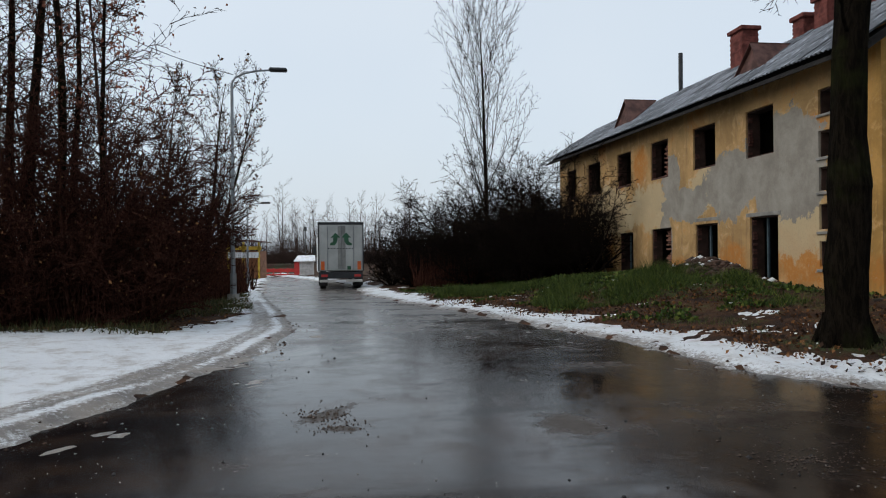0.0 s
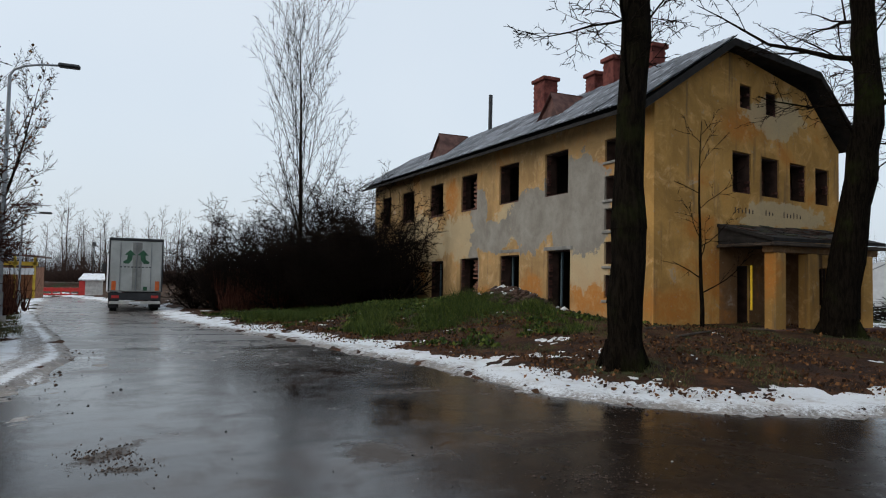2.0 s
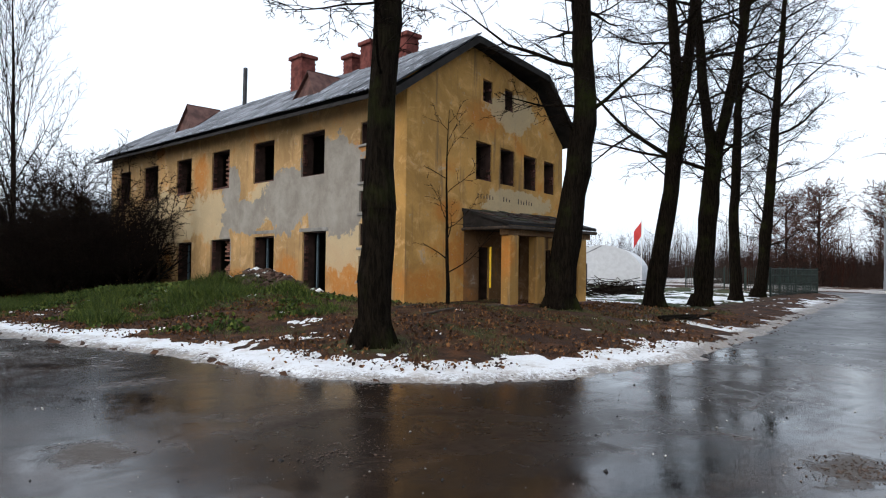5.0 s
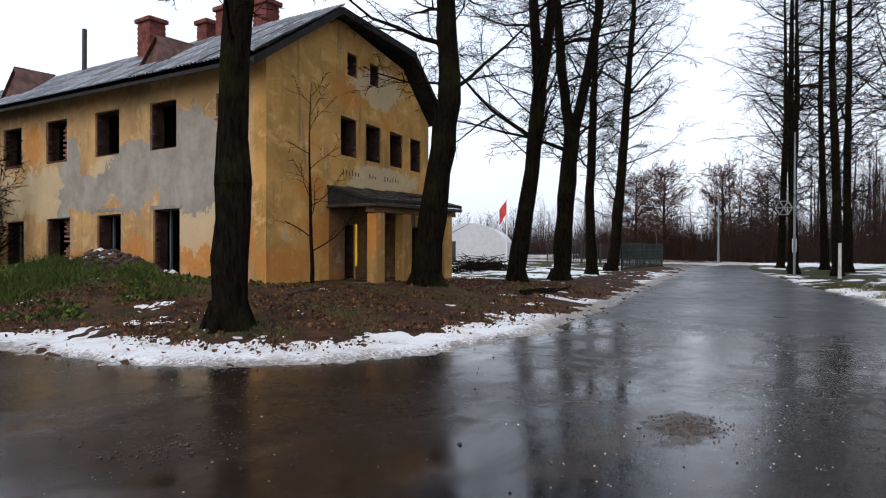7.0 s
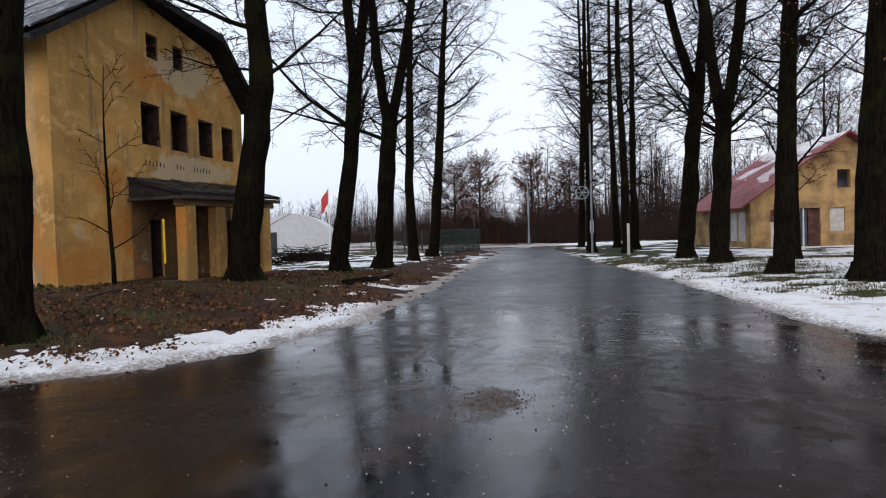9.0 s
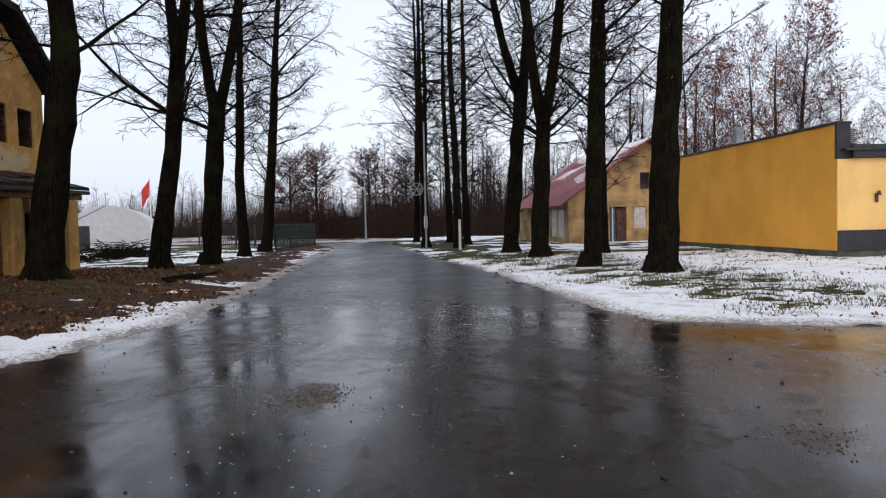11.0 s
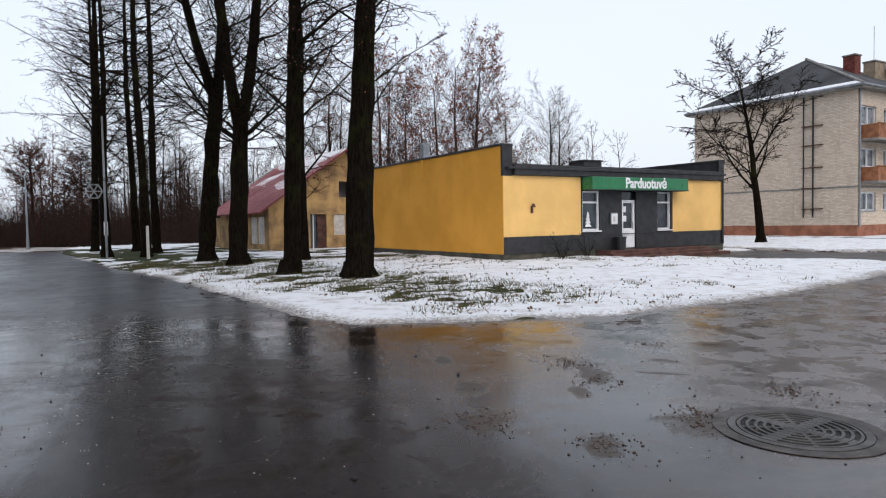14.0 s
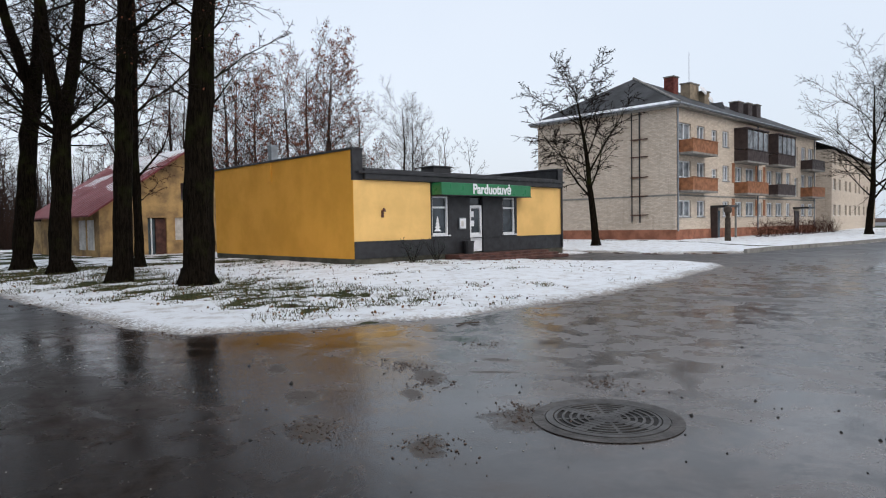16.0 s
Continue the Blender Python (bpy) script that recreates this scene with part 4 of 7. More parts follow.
part("shade_partition", box(FX + 3.3, FX + 3.45, GY0 + 2.75, GY0 + LEN_F - 0.4, 0.45, 6.0), M_INNER, house)


# roof: wavy sheets in two courses on the street side
def eave_z(y):
    return 6.1 + (y - 14.4) * 0.0236


def wavy(width, length, waves, amp):
    nx = waves * 6 + 1
    bm = bmesh.new()
    rows = []
    for j in range(2):
        rows.append([bm.verts.new((width * i / (nx - 1), length * j, amp * math.cos(2 * math.pi * waves * i / (nx - 1)))) for i in range(nx)])
    for i in range(nx - 1):
        bm.faces.new((rows[0][i], rows[0][i + 1], rows[1][i + 1], rows[1][i]))
    return bm


# underside near black, the overhang's shade painted into the boards
roof = part("roof", slab([(10.45, 13.35, 5.93), (10.45, 37.2, 6.5), (13.35, 37.2, 8.42), (13.35, 13.35, 7.93)], 0.1), M_EAVE, house, "boarded roof under grey corrugated sheets")
for pts in ([(13.35, 13.35, 7.93), (13.35, 37.2, 8.42), (16.6, 37.2, 7.6), (16.6, 13.35, 7.5)], [(16.6, 13.35, 7.5), (16.6, 37.2, 7.6), (18.35, 37.2, 5.6), (18.35, 13.35, 5.6)]):
    part("roof", slab(pts, 0.1), M_EAVE, house)
    part("roof_cover", slab([(x, y, z + 0.105) for x, y, z in pts], 0.03), M_SLATE, house)
sheet_me = bpy.data.meshes.new("roof_sheet")
bmw = wavy(1.12, 1.0, 7, 0.028)
bmw.to_mesh(sheet_me)
bmw.free()
sheet_me.materials.append(M_SLATE)
rngr = random.Random(4)
for c in range(22):
    y0 = 13.3 + c * 1.087
    e0, e1 = Vector((10.35, y0, eave_z(y0) - 0.1)), Vector((13.4, y0, 8.0 + (y0 - 13.35) * 0.0205))
    run = e1 - e0
    for k in range(3):
        a, b = e0 + run * (k * 0.333 - 0.012 * (k > 0)), e0 + run * ((k + 1) * 0.333 + 0.012)
        ob = new("roof_sheet", sheet_me)
        ob.parent = roof
        d = (b - a)
        L = d.length
        d.normalize()
        side = Vector((0, 1, 0.022)).normalized()
        up = side.cross(d) * -1
        m = Matrix((side, d * L, -up)).transposed().to_4x4() if up.z < 0 else Matrix((side, d * L, up)).transposed().to_4x4()
        m.translation = a + Vector((0, 0, 0.13 + 0.02 * (2 - k) + rngr.uniform(0, 0.012)))
        ob.matrix_basis = m
# fascia and bargeboards near black, the thin eave shadow put into their colour
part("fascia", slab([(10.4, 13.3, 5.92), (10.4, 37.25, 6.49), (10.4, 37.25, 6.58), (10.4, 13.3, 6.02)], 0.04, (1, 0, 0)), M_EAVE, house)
for a, b in (((10.3, 13.3, 5.78), (13.35, 13.3, 7.86)), ((13.35, 13.3, 7.86), (16.6, 13.3, 7.42)), ((16.6, 13.3, 7.42), (18.4, 13.3, 5.5))):
    part("bargeboard", slab([a, b, (b[0], b[1], b[2] + 0.2), (a[0], a[1], a[2] + 0.2)], 0.06, (0, 1, 0)), M_EAVE, house)


def dormer(y0, w, zb, zt):
    d = part("dormer", slab([(11.35, y0, zb), (11.35, y0 - w, zb - 0.05), (11.5, y0 - w * 0.5, zt)], 0.06, (1, 0, 0)), M_RUST, house, "small triangular dormer of rusty sheet")
    part("cheek", slab([(11.25, y0 + 0.08, zb - 0.05), (11.4, y0 - w * 0.5, zt + 0.05), (12.9, y0 - w * 0.5, zt + 0.05)], 0.05, (0.1, -0.3, 1)), M_RUST, d)
    part("cheek", slab([(11.25, y0 - w - 0.08, zb - 0.1), (11.4, y0 - w * 0.5, zt + 0.05), (12.9, y0 - w * 0.5, zt + 0.05)], 0.05, (0.1, 0.3, 1)), M_RUST, d)


dormer(29.2, 1.5, 7.15, 8.2)
dormer(19.75, 1.3, 6.85, 7.75)


def chimney(x, y, w, dpt, z0, z1):
    c = part("chimney", box(x - w / 2, x + w / 2, y - dpt / 2, y + dpt / 2, z0, z1 - 0.12, 0.015), M_BRICK, house, "red brick chimney stack")
    part("cap", box(x - w / 2 - 0.08, x + w / 2 + 0.08, y - dpt / 2 - 0.08, y + dpt / 2 + 0.08, z1 - 0.22, z1 - 0.08, 0.02), M_BRICK, c)
    for k in range(9):
        z = z0 + (z1 - z0 - 0.25) * k / 9
        part("brick_course", box(x - w / 2 - 0.008, x + w / 2 + 0.008, y - dpt / 2 - 0.008, y + dpt / 2 + 0.008, z, z + 0.07), M_BRICK, c)


chimney(13.3, 22.4, 0.6, 0.75, 7.7, 9.5)
chimney(13.5, 19.5, 0.45, 0.5, 7.6, 8.95)
chimney(13.5, 18.5, 0.45, 0.55, 7.6, 9.2)
chimney(13.6, 16.75, 0.5, 0.6, 7.5, 9.05)
part("stove_pipe", rod((13.3, 27.0, 8.0), (13.3, 26.98, 9.95), 0.09, n=10), M_DARKMET, house, "black stove pipe")

# brickwork showing round the openings, frames and bricked-up windows
rngb = random.Random(11)
brick_me = {}


def brick_at(parent, x, y, z, along_y=True, sx=0.25, stone=M_BRICK_D):
    key = (along_y, sx, stone.name)
    if key not in brick_me:
        me = bpy.data.meshes.new("brick")
        bmk = box(-0.06, 0.06, -sx / 2, sx / 2, -0.034, 0.034, 0.006) if along_y else box(-sx / 2, sx / 2, -0.06, 0.06, -0.034, 0.034, 0.006)
        bmk.to_mesh(me)
        bmk.free()
        me.materials.append(stone)
        brick_me[key] = me
    ob = new("brick", brick_me[key])
    ob.parent = parent
    ob.matrix_basis = pose(x, y, z, rngb.uniform(-2, 2), rngb.uniform(-2, 2), rngb.uniform(-3, 3))


def dress_front(hole, fill):
    u0, u1, z0, z1 = hole
    y0, y1 = GY0 + u0, GY0 + u1
    dz = skew_f((u0 + u1) / 2, (z0 + z1) / 2) - (z0 + z1) / 2
    z0, z1 = z0 + dz, z1 + dz
    w = part("window", box(FX + 0.02, FX + 0.3, y0, y1, z0 - 0.07, z0 + 0.02, 0.01), M_BRICK_D, house, "empty window opening with a broken brick sill")
    z = z0 + 0.06
    while z < z1 - 0.04:
        for y, s in ((y0, 1), (y1, -1)):
            if rngb.random() < 0.55:
                brick_at(w, FX + 0.12, y + s * rngb.uniform(0.0, 0.05), z, True, 0.12)
        z += 0.085
    if fill == "bricks":
        z = z0 + 0.06
        row = 0
        while z < z1 - 0.03:
            y = y0 + 0.1 + (row % 2) * 0.13
            while y < y1 - 0.1:
                if y - y0 < (y1 - y0) * 0.5 and rngb.random() < 0.9:
                    brick_at(w, FX + 0.3, y, z, True, 0.25, M_BRICK_P if rngb.random() < 0.8 else M_BRICK_D)
                y += 0.27
            z += 0.085
            row += 1
    if fill == "frame":
        part("window_frame", box(FX + 0.3, FX + 0.36, y0 + 0.02, y0 + 0.1, z0 + 0.02, z1 - 0.02), M_BLUEGREY, w)
        part("window_frame", box(FX + 0.3, FX + 0.36, y0 + (y1 - y0) * 0.68, y0 + (y1 - y0) * 0.73, z0 + 0.02, z1 - 0.02), M_BLUEGREY, w)


for k, h in enumerate(F_UP):
    dress_front(h, "bricks" if k == 2 else "")
for k, h in enumerate(F_LOW):
    dress_front(h, "bricks" if k == 2 else "frame" if k < 4 else "")
for u0, u1, z0, z1 in F_STAIR:
    w = part("window", box(FX - 0.05, FX + 0.2, GY0 + u0 - 0.05, GY0 + u1 + 0.05, z0 - 0.08, z0 - 0.01, 0.01), M_CONC, house, "small stairwell window with a thin sill")
    part("window_frame", box(FX + 0.18, FX + 0.24, GY0 + (u0 + u1) / 2 - 0.03, GY0 + (u0 + u1) / 2 + 0.03, z0, z1), M_WOOD_DK, w)
for u0, u1, z0, z1 in G_UP + G_ATTIC:
    dz = skew_g((u0 + u1) / 2, (z0 + z1) / 2) - (z0 + z1) / 2
    w = part("window", box(FX + u0, FX + u1, GY0 + 0.02, GY0 + 0.35, z0 + dz - 0.05, z0 + dz + 0.03, 0.01), M_BRICK_D, house, "empty window opening with broken brick edges")
    z = z0 + dz + 0.07
    while z < z1 + dz - 0.05:
        for x, s in ((FX + u0, 1), (FX + u1, -1)):
            if rngb.random() < 0.5 - 0.35 * (z - z0 > 0.4):
                brick_at(w, x + s * rngb.uniform(0.0, 0.06), GY0 + 0.1, z, False, 0.13)
        z += 0.085
# brick jambs inside the openings, near black for the shade of the recess
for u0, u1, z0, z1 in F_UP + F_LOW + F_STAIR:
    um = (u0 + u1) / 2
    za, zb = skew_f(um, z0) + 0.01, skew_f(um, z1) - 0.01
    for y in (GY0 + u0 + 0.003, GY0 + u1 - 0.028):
        part("jamb", box(FX + 0.06, FX + 0.44, y, y + 0.025, za, zb), M_BROWN_BLK, house)
    part("jamb", box(FX + 0.06, FX + 0.44, GY0 + u0 + 0.03, GY0 + u1 - 0.03, zb - 0.03, zb), M_BROWN_BLK, house)
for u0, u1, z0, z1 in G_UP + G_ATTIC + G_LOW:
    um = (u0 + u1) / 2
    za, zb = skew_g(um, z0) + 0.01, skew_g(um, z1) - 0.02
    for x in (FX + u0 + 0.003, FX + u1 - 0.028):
        part("jamb", box(x, x + 0.025, GY0 + 0.05, GY0 + 0.44, za, zb), M_BROWN_BLK, house)
    part("jamb", box(FX + u0 + 0.03, FX + u1 - 0.03, GY0 + 0.05, GY0 + 0.44, zb - 0.03, zb), M_BROWN_BLK, house)
# unseen dark sheet behind the end windows, standing in for the rooms' shade
part("shade_partition", box(FX + 0.45, FX + LEN_G - 0.45, GY0 + 1.15, GY0 + 1.2, 0.45, 7.0), M_BROWN_BLK, house)
# lintel scars over the lower openings
for k, (a, b) in enumerate(((3.5, 5.1), (6.6, 8.1))):
    part("lintel", box(FX - 0.012, FX + 0.05, GY0 + a, GY0 + b, 2.57, 2.68, 0.005), M_CONC, house, "bare concrete lintel")

# porch
porch = thing("porch", "crumbling entrance porch with square ochre pillars and a mossy roof", "porch")
part("porch_roof", slab([(13.2, 13.78, 3.12), (13.16, 12.02, 2.68), (17.32, 12.02, 2.68), (17.32, 13.78, 3.12)], 0.09, (0, 0, 1)), M_EAVE, porch, "sagging roof of mossy slates")
part("side_board", slab([(13.24, 13.78, 2.66), (13.24, 12.1, 2.66), (13.24, 12.1, 2.72), (13.24, 13.78, 3.13)], 0.04, (1, 0, 0)), M_EAVE, porch)
# ceiling board coloured near black to carry the porch's shade
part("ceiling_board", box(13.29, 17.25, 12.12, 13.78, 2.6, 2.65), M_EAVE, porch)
part("cornice", box(13.16, 17.34, 12.0, 12.1, 2.57, 2.67, 0.02), M_WOOD_DK, porch, "stained edge under the roof")
part("cornice", box(13.16, 13.24, 12.1, 13.78, 2.57, 2.65, 0.02), M_WOOD_DK, porch)
part("beam", box(13.3, 17.2, 12.16, 12.46, 2.42, 2.6, 0.01), M_GRIMY_SHADE, porch)
for x in (13.36, 14.55, 16.6):
    part("pillar", box(x, x + 0.4, 12.15, 12.47, 0.2, 2.42, 0.03), M_OCHRE_END, porch)
part("step", box(13.3, 17.3, 12.05, 13.78, 0.1, 0.55, 0.03), M_RUST, porch)
part("step", box(13.5, 16.2, 11.72, 12.045, 0.1, 0.38, 0.03), M_RUST, porch)
part("side_wall", box(15.75, 15.95, 12.9, 13.78, 0.55, 2.6, 0.02), M_GRIMY_SHADE, porch, "stained screen wall inside the porch, darkened for its shade")
# thin dark sheet before the wall: grime plus painted porch shade
back_p = part("porch_wall", wall(3.95, (0.55, 2.6), [(0.62, 1.08, 0.56, 2.15), (3.72, 3.94, 0.95, 2.15)], 0.02), M_GRIMY_SHADE, porch, "grimy plaster under the porch roof, darkened for its shade")
back_p.data.transform(Matrix.Translation((13.3, GY0 - 0.021, 0)))
part("yellow_tube", box(13.27, 13.32, 12.75, 12.8, 0.98, 2.1, 0.01), M_LAMPY, porch, "bright yellow plastic strip")
part("roof_slate", box(13.25, 13.62, 12.3, 12.7, 2.84, 2.87), M_BROWN_BLK, porch)
rng_p = random.Random(6)
for k in range(46):
    x, y = rng_p.uniform(13.3, 17.1), rng_p.uniform(12.05, 13.6)
    ob = part("roof_slate", box(-0.16, 0.16, -0.13, 0.13, 0, 0.018), rng_p.choice((M_BROWN_BLK, M_MOSS, M_EAVE, M_BROWN_BLK)), porch)
    ob.matrix_basis = pose(x, y, 2.775 + (y - 12.02) * 0.25 + rng_p.uniform(0.0, 0.02), 14 + rng_p.uniform(-3, 3), rng_p.uniform(-3, 3), rng_p.uniform(-12, 12))

# ---- the small shop ----
shop = thing("shop", "small orange and black shop with a green sign", "shop", (22.25, -10.1, 0), -78.97)
SL, SD = 12.86, 11.6
# local axes: x along the front to the south, y behind the front, z up
S_HOLES = [(3.93, 4.87, 1.16, 2.77), (6.15, 6.98, 0.4, 2.77), (8.32, 9.18, 1.12, 2.77)]


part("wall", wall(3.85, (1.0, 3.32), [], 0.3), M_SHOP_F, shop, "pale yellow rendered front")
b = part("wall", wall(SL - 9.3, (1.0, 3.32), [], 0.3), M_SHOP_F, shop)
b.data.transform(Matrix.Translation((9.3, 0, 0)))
b = part("wall", wall(9.3 - 3.85, (1.0, 3.32), [(x0 - 3.85, x1 - 3.85, max(z0, 1.0), z1) for x0, x1, z0, z1 in S_HOLES], 0.3), M_BLACK, shop, "charcoal wall round the entrance")
b.data.transform(Matrix.Translation((3.85, -0.004, 0)))
part("plinth", wall(6.15, (0.36, 1.0), [], 0.3), M_BLACK, shop).data.transform(Matrix.Translation((0, -0.03, 0)))
part("plinth", wall(SL - 6.98, (0.36, 1.0), [], 0.3), M_BLACK, shop).data.transform(Matrix.Translation((6.98, -0.03, 0)))
part("foundation", box(-0.01, SL + 0.01, 0.02, SD, -0.2, 0.36), M_FOUND, shop, "dark mossy concrete foundation")
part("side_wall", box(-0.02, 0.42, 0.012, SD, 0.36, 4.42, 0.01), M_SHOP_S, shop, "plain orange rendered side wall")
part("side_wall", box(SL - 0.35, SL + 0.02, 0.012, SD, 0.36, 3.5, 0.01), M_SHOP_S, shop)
part("parapet", box(SL - 0.36, SL + 0.03, 0.0, SD, 3.5, 4.2, 0.01), M_BLACK, shop)
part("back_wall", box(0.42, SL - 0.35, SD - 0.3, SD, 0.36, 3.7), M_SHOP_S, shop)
part("coping", box(-0.07, 0.47, -0.03, SD + 0.05, 4.42, 4.5, 0.01), M_BLACK, shop)
part("coping", box(SL - 0.4, SL + 0.07, -0.03, SD + 0.05, 4.2, 4.3, 0.01), M_BLACK, shop)
part("parapet_end", box(-0.03, 0.43, -0.012, 0.1, 3.3, 4.43), M_BLACK, shop)
part("parapet_end", box(SL - 0.36, SL + 0.03, -0.012, 0.1, 3.3, 4.22), M_BLACK, shop)
part("fascia", box(0.43, SL - 0.36, -0.16, 0.3, 3.33, 3.72, 0.02), M_BLACK, shop, "black metal fascia")
part("fascia", box(0.1, SL - 0.1, -0.22, 0.28, 3.55, 3.64, 0.01), M_BLACK, shop)
part("flat_roof", box(0.42, SL - 0.35, 0.1, SD, 3.6, 3.78), M_APT_ROOF, shop)
part("drip_edge", box(0.02, SL, -0.05, 0.0, 0.98, 1.01), M_BLACK, shop)
part("downpipe", rod((SL - 0.15, -0.07, 0.4), (SL - 0.15, -0.07, 3.35), 0.05), M_BLACK, shop)
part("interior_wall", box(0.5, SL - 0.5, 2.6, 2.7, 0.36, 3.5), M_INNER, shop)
part("interior_floor", box(0.3, SL - 0.3, 0.3, 2.6, 0.36, 0.4), M_CONC, shop)


def shop_window(x0, x1, z0, z1):
    w = part("window", box(x0, x1, 0.16, 0.17, z0, z1), M_GLASS, shop, "shop window with a white plastic frame")
    for a in ((x0, x0 + 0.07, z0, z1), (x1 - 0.07, x1, z0, z1), (x0 + 0.07, x1 - 0.07, z0, z0 + 0.08), (x0 + 0.07, x1 - 0.07, z1 - 0.06, z1), (x0 + 0.07, x1 - 0.07, z1 - 0.5, z1 - 0.42)):
        part("window_frame", box(a[0], a[1], 0.05, 0.15, a[2], a[3], 0.006), M_WHITE, w)
    part("window_sill", box(x0 - 0.04, x1 + 0.04, -0.09, 0.1, z0 - 0.05, z0, 0.006), M_WHITE, w)


shop_window(*S_HOLES[0])
shop_window(*S_HOLES[2])
# paper Christmas tree behind the glass
bmt = bmesh.new()
for k in range(4):
    bmesh.ops.create_cone(bmt, cap_ends=True, segments=10, radius1=0.2 - 0.04 * k, radius2=0.02, depth=0.2, matrix=Matrix.Translation((0, 0, 0.12 + 0.14 * k)))
deco = part("window_ornament", bmt, M_WHITE)
tagged(deco, "small white Christmas tree ornament behind the window", "ornament")
deco.matrix_basis = shop.matrix_basis @ Matrix.Translation((4.35, 0.13, 1.3)) @ Matrix.Diagonal((1, 0.06, 1, 1))
x0, x1, z0, z1 = S_HOLES[1]
door = part("door", box(x0 + 0.12, x1 - 0.12, 0.12, 0.14, 1.2, 2.3), M_GLASS, shop, "white glazed shop door")
for a in ((x0 + 0.02, x0 + 0.14, 0.4, 2.42), (x1 - 0.14, x1 - 0.02, 0.4, 2.42), (x0 + 0.14, x1 - 0.14, 0.4, 1.22), (x0 + 0.14, x1 - 0.14, 2.28, 2.42)):
    part("door_frame", box(a[0], a[1], 0.05, 0.16, a[2], a[3], 0.006), M_WHITE, door)
part("transom", box(x0 + 0.04, x1 - 0.04, 0.14, 0.15, 2.45, 2.74), M_GLASS, door)
part("handle", rod((x1 - 0.17, 0.02, 1.2), (x1 - 0.17, 0.02, 1.5), 0.015), M_METAL, door)
part("sticker", box(x0 + 0.18, x0 + 0.36, 0.112, 0.118, 1.9, 2.15), M_WHITE, door)
part("sticker", box(x0 + 0.2, x0 + 0.38, 0.112, 0.118, 1.5, 1.75), M_WHITE, door)

sign = thing("shop_sign", "green shop sign with white lettering over the entrance", "sign", group="")
sign.matrix_basis = shop.matrix_basis.copy()
part("panel", box(3.9, 9.6, -0.62, -0.01, 2.8, 3.31, 0.015), M_GREEN, sign)
part("edge", box(3.88, 9.62, -0.64, -0.02, 2.78, 2.81, 0.005), M_DARKMET, sign)
txt = bpy.data.curves.new("lettering", "FONT")
txt.body, txt.size, txt.extrude, txt.offset = "Parduotuvė", 0.58, 0.006, 0.018
txt.align_x, txt.align_y = "CENTER", "CENTER"
lettering = new("lettering", txt)
txt.materials.append(M_WHITE)
lettering.parent = sign
lettering.matrix_basis = pose(6.95, -0.632, 3.06, 90, 0, 0) @ Matrix.Diagonal((0.9, 1, 1, 1))
board = thing("notice_box", "grey metal notice box on the dark wall", "notice box")
board.matrix_basis = shop.matrix_basis.copy()
part("case", box(5.42, 5.84, -0.09, -0.008, 1.38, 1.88, 0.01), M_METAL, board)
part("pane", box(5.46, 5.8, -0.095, -0.091, 1.42, 1.84), M_WHITE, board)
part("paper", box(5.52, 5.66, -0.099, -0.096, 1.5, 1.75), M_BOARD, board)
bin_ = thing("litter_bin", "black round litter bin beside the shop door", "litter bin")
bin_.matrix_basis = shop.matrix_basis @ Matrix.Translation((5.75, -0.3, 0.2))
part("drum", rod((0, 0, 0), (0, 0, 0.62), 0.2, 0.23, 14), M_BLACK, bin_)
part("rim", rod((0, 0, 0.62), (0, 0, 0.68), 0.25, 0.25, 14), M_BLACK, bin_)
stp = thing("entrance_steps", "low dark brick steps before the shop door", "steps")
stp.matrix_basis = shop.matrix_basis.copy()
for k in range(3):
    part("step", box(4.6 - 0.2 * k, 10.6 + 0.3 * k, -0.5 - 0.35 * k - 0.35, -0.035 - 0.35 * k - (0.465 if k else 0), 0.0, 0.34 - 0.1 * k, 0.01), M_RUST, stp)
ac = thing("air_conditioner", "white air-conditioning unit on the parapet", "air conditioner")
ac.matrix_basis = shop.matrix_basis @ Matrix.Translation((0.62, 0.5, 3.78))
part("case", box(0, 0.35, 0, 0.8, 0, 0.62, 0.02), M_BOARD, ac)
for k in range(8):
    part("grille_slat", box(-0.0, 0.34, -0.02, -0.005, 0.05 + k * 0.065, 0.085 + k * 0.065), M_DARKMET, ac)
vent = thing("roof_vent", "metal vent pipe on the shop wall top", "vent")
vent.matrix_basis = shop.matrix_basis @ Matrix.Translation((0.2, 6.2, 4.5))
part("pipe", box(-0.16, 0.16, -0.16, 0.16, 0, 0.62, 0.01), M_METAL, vent)
part("cap", box(-0.2, 0.2, -0.2, 0.2, 0.62, 0.68, 0.01), M_METAL, vent)
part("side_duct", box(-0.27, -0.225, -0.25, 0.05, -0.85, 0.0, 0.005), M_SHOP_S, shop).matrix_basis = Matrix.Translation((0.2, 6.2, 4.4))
hat = thing("roof_hatch", "black hatch box on the shop roof", "roof hatch")
hat.matrix_basis = shop.matrix_basis @ Matrix.Translation((6.1, 2.2, 3.78))
part("case", box(0, 1.1, 0, 0.9, 0, 0.45, 0.02), M_BLACK, hat)
part("lid", box(-0.05, 1.15, -0.05, 0.95, 0.45, 0.52, 0.01), M_DARKMET, hat)
lamp_w = thing("wall_lamp", "small rusty wall lamp on the yellow front", "wall lamp")
lamp_w.matrix_basis = shop.matrix_basis @ Matrix.Translation((1.32, -0.01, 2.1))
part("bracket", box(-0.05, 0.05, -0.05, 0, -0.2, 0.08, 0.01), M_RUST, lamp_w)
part("shade", rod((0, -0.12, 0.02), (0, -0.12, 0.16), 0.09, 0.04), M_RUST, lamp_w)

